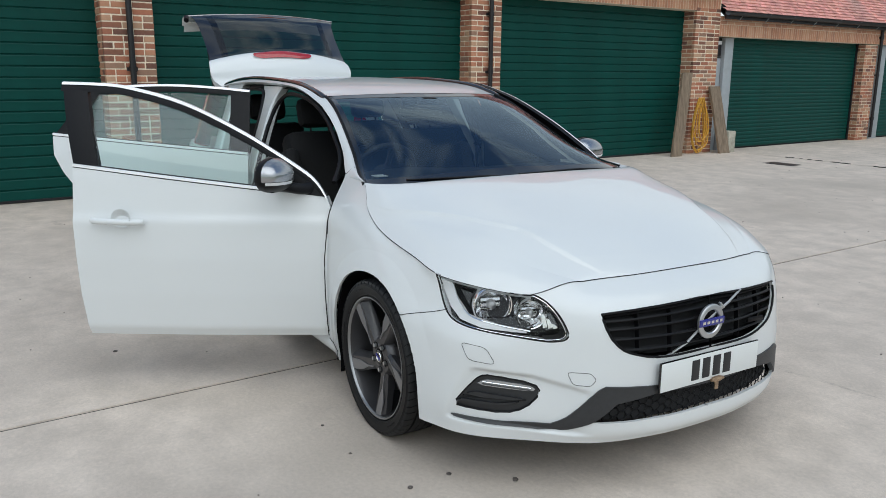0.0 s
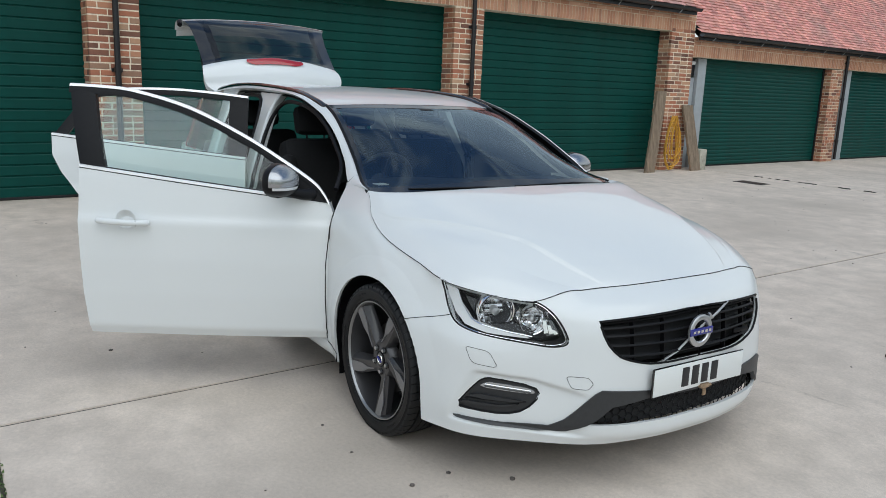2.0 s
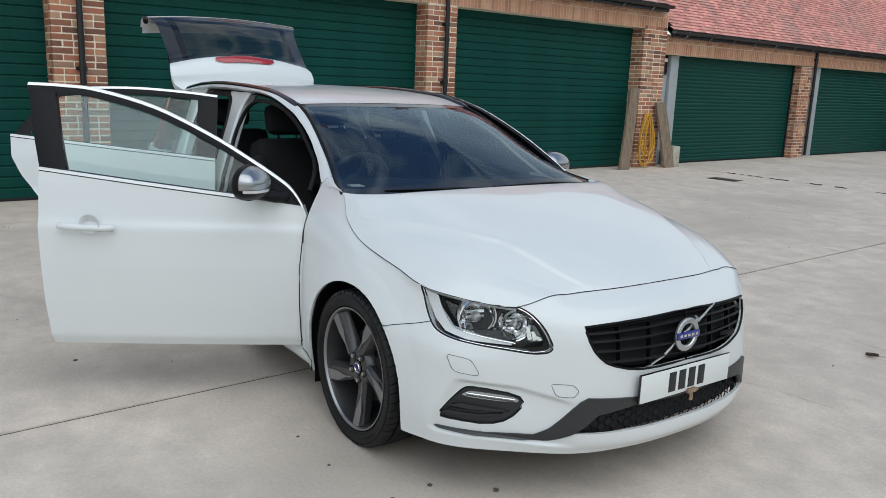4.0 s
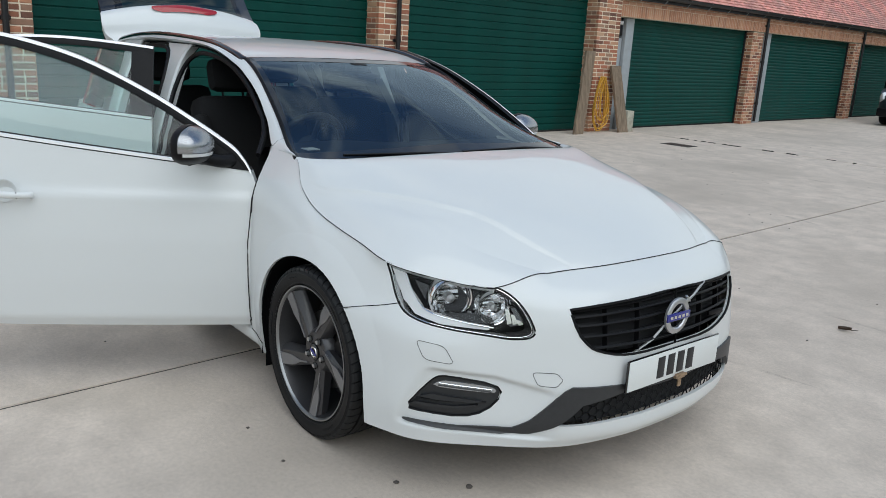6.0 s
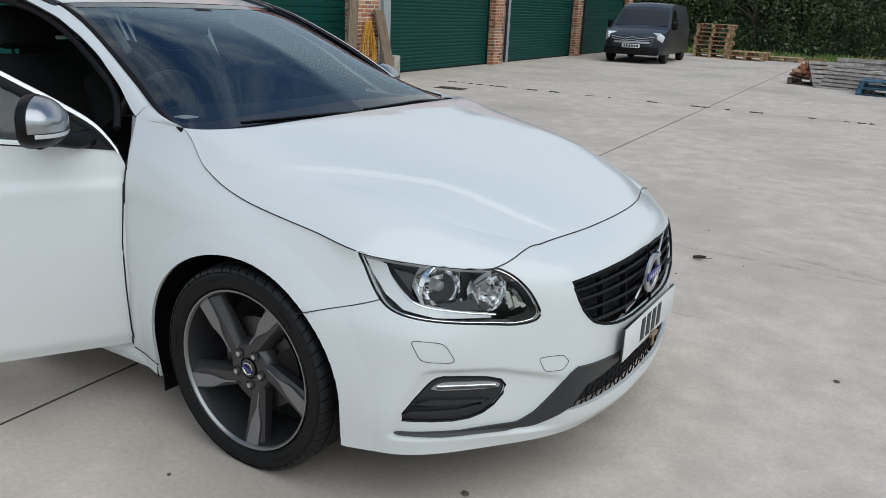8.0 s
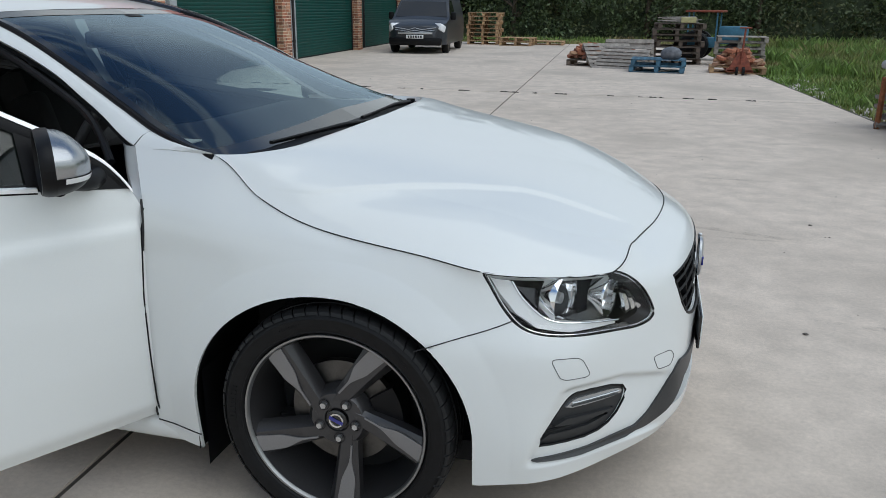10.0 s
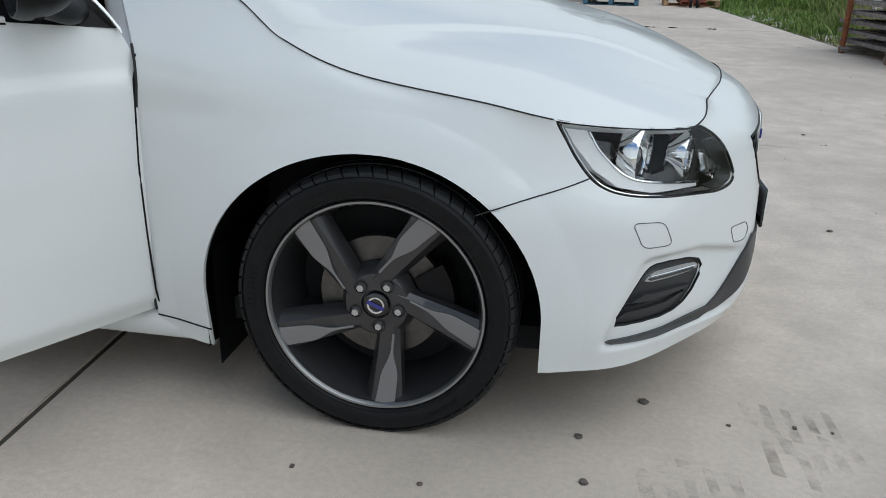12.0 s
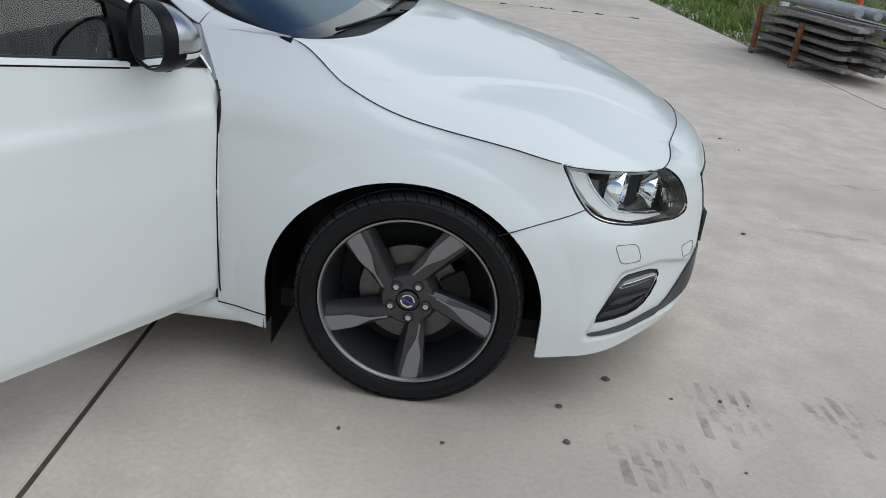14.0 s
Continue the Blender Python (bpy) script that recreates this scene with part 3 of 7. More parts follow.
M_STRIP = mat("frosted_lamp_strip", (0.76, 0.77, 0.78), 0.25, metal=0.2, coat=0.4, bump=0.3, bscale=700)
M_REFL = mat("lamp_reflector", (0.92, 0.93, 0.94), 0.16, metal=1.0)
M_BEZEL = mat("silver_bezel", (0.88, 0.89, 0.90), 0.16, metal=0.85)
M_BRIGHT = mat("bright_window_strip", (0.95, 0.95, 0.95), 0.35, metal=0.3)
M_CAP = mat("polished_mirror_cap", (0.40, 0.41, 0.425), 0.27, metal=0.95, var=0.03, scale=300)
M_FINESEAM = mat("fine_panel_gap", (0.10, 0.10, 0.105), 0.7)
M_FROST = mat("frosted_lens", (0.78, 0.79, 0.80), 0.3, coat=0.6, bump=0.25, bscale=700)
G_WIND = glass("windscreen_glass", (0.64, 0.74, 0.74), 1.85, sheen=(0.70, 0.86, 1.0))
G_SIDE = glass("side_glass", (0.72, 0.86, 0.83), 1.6)
G_LENS = glass("lamp_lens", (0.96, 0.965, 0.97), 1.28)
G_TINT = glass("tinted_glass", (0.22, 0.27, 0.27), 1.55)

CX, CZ, ARCH, WIDE = -0.016, 0.317, 0.366, 0.396


def skin_pts(u, v, off=0.0, side=-1):
    """Points of the front skin, moved outwards by off, on the right (-1) or left (1) of the car."""
    u, v = np.atleast_1d(np.asarray(u, float)), np.atleast_1d(np.asarray(v, float))
    p = front_skin(u, v)
    if off:
        a = front_skin(np.minimum(u + .02, 9), v) - front_skin(np.maximum(u - .02, 0), v)
        b = front_skin(u, np.minimum(v + .02, 6)) - front_skin(u, np.maximum(v - .02, 0))
        n = np.cross(b, a)
        n = n / (np.linalg.norm(n, axis=1)[:, None] + 1e-9)
        n = n * np.where(n[:, 0] * 0.7 + n[:, 1] < 0, -1.0, 1.0)[:, None]
        p = p + off * n
    return p * np.array([1, side, 1])


def skin_pt(u, v, off=0.0, side=-1):
    return Vector(skin_pts(u, v, off, side)[0])


def inside(poly, u, v):
    """Which of the points (u, v) lie in the polygon."""
    r = np.zeros(np.shape(u), bool)
    P = np.array(poly, float)
    for (ax, ay), (bx, by) in zip(P, np.roll(P, -1, 0)):
        cross = ((ay > v) != (by > v)) & (u < (bx - ax) * (v - ay) / (by - ay + 1e-12) + ax)
        r ^= cross
    return r


def nearest(poly, u, v):
    """The nearest point of the polygon's outline, and its squared distance."""
    A = np.array(poly, float)
    D = np.roll(A, -1, 0) - A
    f = np.clip(((np.array((u, v)) - A) * D).sum(1) / ((D * D).sum(1) + 1e-12), 0, 1)
    Q = A + f[:, None] * D
    e = ((Q - np.array((u, v))) ** 2).sum(1)
    k = int(e.argmin())
    return float(e[k]), (float(Q[k, 0]), float(Q[k, 1]))


def rounded(poly, n=3):
    """The polygon with its corners cut smoothly (Chaikin)."""
    P = [np.array(p, float) for p in poly]
    for _ in range(n):
        Q = []
        for a, b in zip(P, P[1:] + P[:1]):
            Q += [a * .75 + b * .25, a * .25 + b * .75]
        P = Q
    return [tuple(p) for p in P]


def fillet(poly, k=0.26, n=6):
    """The polygon with small round corners."""
    P = [np.array(p, float) for p in poly]
    Q = []
    for i, p in enumerate(P):
        a, b = p + (P[i - 1] - p) * k, p + (P[(i + 1) % len(P)] - p) * k
        Q += [tuple((1 - t) ** 2 * a + 2 * t * (1 - t) * p + t * t * b) for t in np.linspace(0, 1, n)]
    return Q


LAMP = rounded([(4.76, 6.0), (4.80, 6.0), (5.99, 6.0), (6.05, 6.0), (6.22, 5.4), (6.35, 4.75), (6.48, 4.0), (6.56, 3.5), (6.3, 3.36), (5.95, 3.42), (5.45, 3.48), (5.02, 3.55), (4.80, 3.68), (4.70, 4.0), (4.66, 4.65), (4.70, 5.4)], 2)
FOG = rounded([(4.93, 1.05), (5.2, 1.72), (5.31, 1.95), (5.45, 2.02), (6.07, 1.95), (6.18, 1.72), (6.0, 1.26), (5.72, 1.03), (5.25, 1.02)], 1)
MESH = [(6.86, 1.18), (7.2, 1.68), (7.95, 1.88), (9.1, 1.88), (9.1, 1.27), (7.93, 1.24)]
GRILLE = rounded([(7.0, 4.42), (7.03, 4.45), (7.35, 4.50), (8.2, 4.52), (8.9, 4.55), (9.3, 4.57), (9.3, 2.92), (8.9, 2.92), (8.15, 2.90), (7.8, 2.93), (7.45, 3.08), (7.28, 3.22), (7.09, 3.62)], 1)
TRIM = [(4.84, .72), (4.93, .62), (5.5, .56), (6.2, .60), (6.55, .80), (6.84, 1.16), (7.2, 1.68), (7.95, 1.88), (9.0, 1.88), (9.0, 2.06), (7.95, 2.06), (7.03, 2.12), (6.92, 2.0), (6.52, 1.2), (6.33, .93), (5.65, .74)]
SEAM_LINE = [(3.72, 2.85), (3.9, 3.05), (4.2, 3.38), (4.71, 3.96)]
FENDER = [(-.1, -.1), (3.5, -.1), (3.5, 2.6), (3.72, 2.85), (3.9, 3.05), (4.2, 3.38), (4.71, 3.96), (4.66, 4.65), (4.76, 6.1), (-.1, 6.1)]


def skin_mesh(sides, keep, holes, lip=0.03):
    """The part of the front skin for which keep() holds, less the holes, whose rims are turned inwards."""
    bm = bmesh.new()
    nu, nv = 306, 138
    us, vs = np.linspace(0, 9, nu), np.linspace(0, 6, nv)
    U, V = np.meshgrid(us, vs)
    uc, vc = (U[:-1, :-1] + U[1:, 1:]) / 2, (V[:-1, :-1] + V[1:, 1:]) / 2
    pc = front_skin(uc.ravel(), vc.ravel())
    r = np.hypot((pc[:, 0] - CX) * ARCH / WIDE, pc[:, 2] - CZ)
    arch = (((pc[:, 2] >= CZ) & (r < ARCH)) | ((pc[:, 2] < CZ) & (abs(pc[:, 0] - CX) < WIDE))).reshape(uc.shape)
    ok = inside(keep, uc, vc) & ~arch
    for h in holes:
        ok &= ~inside(h, uc, vc)
    # snap the outline of what is kept to the true outlines
    cnt = np.zeros(U.shape, int)
    for a in (0, 1):
        for b in (0, 1):
            cnt[a:a + nv - 1, b:b + nu - 1] += ok
    lines = [keep] + list(holes)
    for i, j in zip(*np.where((cnt > 0) & (cnt < 4))):
        got = min((nearest(q, U[i, j], V[i, j]) for q in lines), key=lambda g: g[0])
        if got[0] < 0.0035 and -0.001 <= got[1][0] <= 9.001 and -0.001 <= got[1][1] <= 6.001:
            U[i, j], V[i, j] = got[1]
    P = front_skin(U.ravel(), V.ravel()).reshape(nv, nu, 3)
    for i, j in zip(*np.where((cnt > 0) & (cnt < 4))):
        x, s, z = P[i, j]
        if z >= CZ:
            d = math.hypot((x - CX) * ARCH / WIDE, z - CZ)
            if abs(d - ARCH) < 0.016:
                P[i, j, 0], P[i, j, 2] = CX + (x - CX) * ARCH / d, CZ + (z - CZ) * ARCH / d
        elif abs(abs(x - CX) - WIDE) < 0.016 and z > 0.16:
            P[i, j, 0] = CX + math.copysign(WIDE, x - CX)
    for side in sides:
        made = {}
        for i, j in zip(*np.where(ok)):
            q = []
            for a, b in ((i, j), (i, j + 1), (i + 1, j + 1), (i + 1, j)):
                if (a, b) not in made:
                    made[a, b] = bm.verts.new((P[a, b, 0], side * P[a, b, 1], P[a, b, 2]))
                q.append(made[a, b])
            bm.faces.new(q if side < 0 else q[::-1])
    bmesh.ops.remove_doubles(bm, verts=bm.verts, dist=0.0004)
    if lip:
        es = [e for e in bm.edges if len(e.link_faces) == 1]
        g = bmesh.ops.extrude_edge_only(bm, edges=es)
        for w in g["geom"]:
            if isinstance(w, bmesh.types.BMVert):
                x, y, z = w.co
                if z > 0.765:
                    w.co.z -= lip
                    continue
                k = min(1.0, max(0.0, (x - 0.35) / 0.45))
                w.co.x -= lip * k
                w.co.y -= math.copysign(lip * (1.1 - k), y)
    return bm


def skin_patch(poly, off, side=-1, step=0.04, both=False, thick=0.0):
    """A piece of skin inside the polygon, off metres proud (minus: sunk), with a turned edge of the given thickness."""
    bm = bmesh.new()
    A = np.array(poly)
    u0, u1, v0, v1 = A[:, 0].min(), min(A[:, 0].max(), 9.0), A[:, 1].min(), min(A[:, 1].max(), 6.0)
    nu, nv = max(6, int((u1 - u0) / step)), max(6, int((v1 - v0) / step))
    U, V = np.meshgrid(np.linspace(u0, u1, nu), np.linspace(v0, v1, nv))
    ok = inside(poly, (U[:-1, :-1] + U[1:, 1:]) / 2, (V[:-1, :-1] + V[1:, 1:]) / 2)
    cnt = np.zeros(U.shape, int)
    for a in (0, 1):
        for b in (0, 1):
            cnt[a:a + nv - 1, b:b + nu - 1] += ok
    for i, j in zip(*np.where((cnt > 0) & (cnt < 4))):
        e, q = nearest(poly, U[i, j], V[i, j])
        if e < (step * 1.5) ** 2 and q[0] <= 9.0 and q[1] <= 6.0:
            U[i, j], V[i, j] = q
    for s in ((-1, 1) if both else (side,)):
        made = {}
        S = skin_pts(U.ravel(), V.ravel(), off, s).reshape(nv, nu, 3)
        for i, j in zip(*np.where(ok)):
            q = []
            for a, b in ((i, j), (i, j + 1), (i + 1, j + 1), (i + 1, j)):
                if (a, b) not in made:
                    made[a, b] = bm.verts.new(S[a, b])
                q.append(made[a, b])
            bm.faces.new(q if s < 0 else q[::-1])
    if both:
        bmesh.ops.remove_doubles(bm, verts=bm.verts, dist=0.0008)
    if thick:
        es = [e for e in bm.edges if len(e.link_faces) == 1]
        g = bmesh.ops.extrude_edge_only(bm, edges=es)
        for w in g["geom"]:
            if isinstance(w, bmesh.types.BMVert):
                w.co.x -= thick * 0.8
                w.co.y -= math.copysign(thick * 0.6, w.co.y) if abs(w.co.y) > 0.3 else 0
    return bm


def skin_line(pts, n=60, r=0.0015, side=-1, closed=False, off=0.0004):
    P = [(a, b, 0) for a, b in pts] if closed else spline([(a, b, 0) for a, b in pts], n)
    bm = bmesh.new()
    tube(bm, [skin_pt(min(p[0], 9), min(p[1], 6), off, side) for p in P], r, 6, closed)
    return bm


car = empty("estate_car", "white estate car with two doors and tailgate open", "car")

# ---- wings and bumper ----
for side, nm in ((-1, "front_wing"), (1, "front_wing")):
    part(nm, skin_mesh([side], FENDER, [], 0.010), M_PAINT, car, smooth=35)
BUMPER = [(3.5, -.1), (9.1, -.1), (9.1, 6.1), (4.76, 6.1), (4.66, 4.65), (4.71, 3.96), (4.2, 3.38), (3.9, 3.05), (3.72, 2.85), (3.5, 2.6)]
bumper = part("front_bumper", skin_mesh([-1, 1], BUMPER, [LAMP, FOG, MESH, GRILLE], 0.014), M_PAINT, car, smooth=35)
for side in (-1, 1):
    part("seam", skin_line(SEAM_LINE, side=side), M_SEAM, bumper)
    part("washer_cap", skin_line(fillet([(4.97, 2.98), (5.37, 2.97), (5.53, 2.42), (5.11, 2.43)]), 70, 0.0011, side, True), M_FINESEAM, bumper)
    part("lower_trim", skin_patch(TRIM, 0.007, side, 0.03, thick=0.02), M_TRIM, bumper, "dark grey lower bumper trim")
    part("fog_panel", skin_patch(FOG, -0.006, side, 0.03), M_FOG, bumper, "dark grey fog lamp panel")
    bm = bmesh.new()
    tube(bm, [skin_pt(a, b, -0.002, side) for a, b in FOG], 0.0035, 6, True)
    part("fog_surround", bm, M_BLK, bumper)
    for k, (fin, off) in enumerate((([(5.14, 1.42), (5.30, 1.52), (5.98, 1.50), (5.80, 1.44), (5.40, 1.40)], 0.006), ([(5.02, 1.20), (5.10, 1.27), (5.62, 1.30), (5.96, 1.44), (5.70, 1.27), (5.30, 1.19)], 0.004))):
        part("fog_fin", skin_patch(fin, off, side, 0.02, thick=0.012), M_FOG, bumper)
    bm = bmesh.new()
    tube(bm, [skin_pt(a, b, -0.004, side) for a, b in ((5.10, 1.33), (5.40, 1.37), (5.72, 1.42), (5.99, 1.48))], 0.003, 6)
    part("fin_gap", bm, M_DARK, bumper)
    part("daytime_lamp", skin_patch(rounded([(5.27, 1.70), (5.36, 1.84), (5.46, 1.88), (6.00, 1.87), (6.10, 1.80), (6.06, 1.72), (5.7, 1.70)], 1), 0.0, side, 0.015, thick=0.012), M_DRL, bumper, "clear daytime running lamp strip")
    for dv in (0.0, 0.055):
        bm = bmesh.new()
        tube(bm, [skin_pt(u, 1.745 + dv, 0.002, side) for u in np.linspace(5.36, 6.03, 20)], 0.002, 6)
        part("lamp_rib", bm, M_CHROME if dv else M_TRIM, bumper)
part("tow_cap", skin_line(fillet([(6.50, 2.47), (6.82, 2.49), (6.90, 2.30), (6.82, 2.10), (6.58, 2.10)]), 60, 0.0011, -1, True), M_FINESEAM, bumper)

# ---- lower intake: honeycomb ----
# near-black boxes and sheet added as the shade behind the mesh
bm = bmesh.new()
box(bm, (.58, -.60, .19), (.70, .60, .43))
box(bm, (.70, -.44, .20), (.80, .44, .40))
part("intake_duct", bm, M_DARK, bumper)
part("intake_back", skin_patch(MESH, -0.032, both=True, step=0.05), M_DARK, bumper)
bm = bmesh.new()
HX = 0.019
for c in range(-19, 20):
    for r in range(6):
        y = c * HX * 1.5
        z = 0.205 + r * HX * 1.732 + (HX * .866 if c % 2 else 0)
        hexa = [(y + HX * math.cos(a), z + HX * math.sin(a)) for a in [k * math.pi / 3 for k in range(6)]]
        pts = [Vector((0.926 - 0.30 * yy * yy, yy, zz)) for yy, zz in hexa]
        if abs(y) < 0.49 and z > .243 + .03 * max(0, abs(y) - .3) / .2 and z < .37 - .12 * max(0, abs(y) - .3) / .2:
            tube(bm, pts, 0.0026, 4, True)
tagged(part("intake_mesh", bm, M_BLK, bumper, smooth=0), kind="stuff")

# ---- grille ----
grille = part("grille_back", skin_patch(GRILLE, -0.05, both=True, step=0.08), M_DARK, car)
grille.name = "grille"


def grille_half(v):
    """Half width in u of the grille opening at height v."""
    pts = [p for p in GRILLE if p[0] < 9]
    lo = [u for u in np.linspace(6.9, 9, 200) if inside(GRILLE, np.array([u]), np.array([v]))[0]]
    return min(lo) if lo else 8.9


for v in np.linspace(3.16, 4.36, 5):
    bm = bmesh.new()
    for s in (-1, 1):
        u0 = grille_half(v) + 0.04
        a = [skin_pt(u, v, -0.010, s) for u in np.linspace(u0, 9, 30)]
        prof = ((0.005, -0.004), (0.0, 0.001), (-0.005, -0.002), (-0.007, -0.03), (0.0, -0.034))
        sheet(bm, [[p + Vector((dx, 0, dz)) for dz, dx in prof] for p in a])
    part("grille_slat", bm, M_BLK, grille)
for u in (7.62, 8.22):
    for s in (-1, 1):
        bm = bmesh.new()
        vs = [v for v in np.linspace(2.95, 4.5, 30) if inside(GRILLE, np.array([u]), np.array([v]))[0]]
        if len(vs) > 3:
            sheet(bm, [[skin_pt(u + d, v, -0.014, s) + Vector((-e, 0, 0)) for d, e in ((-.012, .02), (-.008, 0), (.008, 0), (.012, .02))] for v in vs])
            part("grille_bar", bm, M_BLK, grille)
for s in (-1, 1):
    bm = bmesh.new()
    tube(bm, [skin_pt(min(p[0], 9), p[1], -0.001, s) for p in GRILLE if p[0] < 9.05], 0.0045, 8)
    part("grille_surround", bm, M_BLK, grille)
bx, by, bz = 0.938, -0.010, 0.600
bm = bmesh.new()
tube(bm, [(bx - 0.036, -0.215, 0.470), (bx - 0.012, -0.11, 0.528), (bx - 0.008, by, bz), (bx - 0.012, 0.10, 0.652), (bx - 0.030, 0.185, 0.686)], 0.0048, 8)
part("badge_bar", bm, M_SATIN, grille, "brushed metal diagonal bar")
bm = bmesh.new()
lathe(bm, [(0.043, 0.0), (0.043, 0.008), (0.047, 0.012), (0.060, 0.012), (0.065, 0.008), (0.065, 0.0)], 56, pose(bx, by, bz, 0, 90, 0))
part("badge", bm, M_SATIN, grille, "round silver badge ring")
bm = bmesh.new()
box(bm, (-0.004, -0.007, 0.0), (0.008, 0.007, 0.016), pose(bx + 0.002, by + 0.042, bz + 0.042, -45, 0, 0), bevel=0.002)
box(bm, (-0.004, -0.016, 0.012), (0.008, 0.016, 0.020), pose(bx + 0.002, by + 0.042, bz + 0.042, -45, 0, 0), bevel=0.002)
part("badge_tip", bm, M_SATIN, grille)
bm = bmesh.new()
box(bm, (bx + 0.008, by - 0.064, bz - 0.014), (bx + 0.015, by + 0.064, bz + 0.014), bevel=0.002)
part("badge_plaque", bm, M_BLUE, grille, "small dark blue plaque")
bm = bmesh.new()
for k in range(5):
    y = by - 0.044 + k * 0.022
    box(bm, (bx + 0.0145, y - 0.007, bz - 0.005), (bx + 0.0165, y + 0.007, bz + 0.005))
part("plaque_mark", bm, M_CHROME, grille)
bm = bmesh.new()
box(bm, (0.905, 0.24, 0.545), (0.915, 0.33, 0.563), pose(0, 0, 0), bevel=0.003)
part("grille_tag", bm, M_BLK, grille)

# ---- number plate ----
px = 0.957
bm = bmesh.new()
box(bm, (px - 0.012, -0.262, 0.372), (px - 0.003, 0.262, 0.485), bevel=0.003)
nb = part("number_plate", bm, M_GLOSSBLK, car)
bm = bmesh.new()
box(bm, (px - 0.004, -0.258, 0.375), (px, 0.258, 0.482), bevel=0.0015)
part("plate_face", bm, M_PLATE, nb)
for k in range(4):
    y = -0.085 + k * 0.056
    bm = bmesh.new()
    box(bm, (px, y - 0.020, 0.390), (px + 0.0012, y + 0.020, 0.468), bevel=0.0005)
    part("plate_bar", bm, M_INK, nb)
bm = bmesh.new()
box(bm, (px, 0.004, 0.366), (px + 0.012, 0.052, 0.385), bevel=0.003)
box(bm, (px + 0.002, 0.018, 0.335), (px + 0.010, 0.036, 0.372), bevel=0.003)
tube(bm, [(px + 0.008, -0.006, 0.376), (px + 0.008, 0.06, 0.376)], 0.006, 8)
part("plate_clip", bm, mat("brass_clip", (0.42, 0.30, 0.20), 0.4, metal=0.8, var=0.3, scale=60), nb, "small rusty brass clip")

# ---- headlamps ----
for s in (-1, 1):
    lamp = part("headlamp", skin_patch(LAMP, -0.085, s, 0.05), M_LAMPBLK, car, "clear headlamp with dark housing")
    lens = part("lamp_lens", skin_patch(LAMP, 0.0005, s, 0.03), G_LENS, lamp)
    lens.visible_shadow = False
    bm = bmesh.new()
    tube(bm, [skin_pt(min(a, 9), min(b, 6), -0.003, s) for a, b in LAMP], 0.0036, 8, True)
    part("lamp_gasket", bm, M_BLK, lamp)
    def shrunk(p, q, off):
        return skin_pt(min(p[0] * (1 - q) + 5.55 * q, 9), min(p[1] * (1 - q) + 4.6 * q, 6), off, s)
    n = len(LAMP)
    low = [k for k in range(n) if LAMP[k][1] < 5.2 and LAMP[k][0] < 6.3]
    for name, keep, material in (("lamp_bezel", lambda k: k in low, M_BEZEL), ("lamp_shroud", lambda k: k not in low, M_FOG)):
        ring = bmesh.new()
        for k in range(n):
            if keep(k):
                p, q = LAMP[k], LAMP[(k + 1) % n]
                wide = 0.085 if name == "lamp_bezel" else 0.13
                pts = [shrunk(p, .030, -.004), shrunk(q, .030, -.004), shrunk(q, wide, -.030), shrunk(p, wide, -.030)]
                ring.faces.new([ring.verts.new(v) for v in pts])
        bmesh.ops.remove_doubles(ring, verts=ring.verts, dist=.0004)
        part(name, ring, material, lamp)
    bm = bmesh.new()
    tube(bm, [shrunk(p, .045, -.004) for p in LAMP], 0.0018, 6, True)
    part("bezel_line", bm, M_CHROME, lamp)
    # frosted side strip that turns along the bottom
    strip = [(4.80, 5.7), (5.02, 5.7), (4.99, 4.7), (5.10, 4.0), (5.55, 3.77), (5.95, 3.67), (5.95, 3.60), (5.3, 3.62), (4.95, 3.78), (4.80, 4.2), (4.76, 5.0)]
    part("lamp_strip", skin_patch(strip, -0.007, s, 0.04, thick=0.02), M_STRIP, lamp)
    bm = bmesh.new()
    tube(bm, [skin_pt(p[0], p[1], -.006, s) for p in spline([(5.03, 5.65, 0), (5.00, 4.72, 0), (5.11, 4.02, 0), (5.55, 3.80, 0), (6.0, 3.68, 0)], 24)], .0028, 6)
    part("strip_edge", bm, M_CHROME, lamp)
    for (u, v, r, d) in ((5.46, 4.72, 0.066, 0.05), (5.98, 4.42, 0.052, 0.045)):
        c = skin_pt(u, v, -0.044, s)
        ax = Vector((0.93, s * 0.30, -0.02)).normalized()
        m = Matrix.Translation(c) @ ax.to_track_quat("Z", "Y").to_matrix().to_4x4()
        bm = bmesh.new()
        prof = [(r * 1.06, 0.006), (r, 0.008), (r * 0.97, 0.0)] + [(r * 0.97 * math.cos(t), -d * math.sin(t)) for t in np.linspace(0.1, 1.5, 8)]
        g = lathe(bm, prof[::2] + prof[-1:], 18, m)
        part("lamp_reflector", bm, M_REFL, lamp, smooth=0)
        bm = bmesh.new()
        lathe(bm, [(r * 1.13, -0.030), (r * 1.12, 0.006), (r * 1.07, 0.012), (r * 1.0, 0.010), (r * .98, 0.0)], 40, m)
        part("reflector_ring", bm, M_CHROME, lamp)
        bm = bmesh.new()
        for k in range(3):
            x = r * (-.5 + .42 * k)
            box(bm, (x - r * .10, -r * .55, -d * .75), (x + r * .10, r * .55, -d * .45), m @ pose(0, 0, 0, 0, 18 * (k - 1), 90), bevel=.002)
        part("reflector_facets", bm, M_REFL, lamp, smooth=0)
        bm = bmesh.new()
        lathe(bm, [(0.0001, 0.004), (r * .22, 0.0), (r * .26, -0.03)], 20, m)
        part("bulb_cap", bm, M_SATIN, lamp)
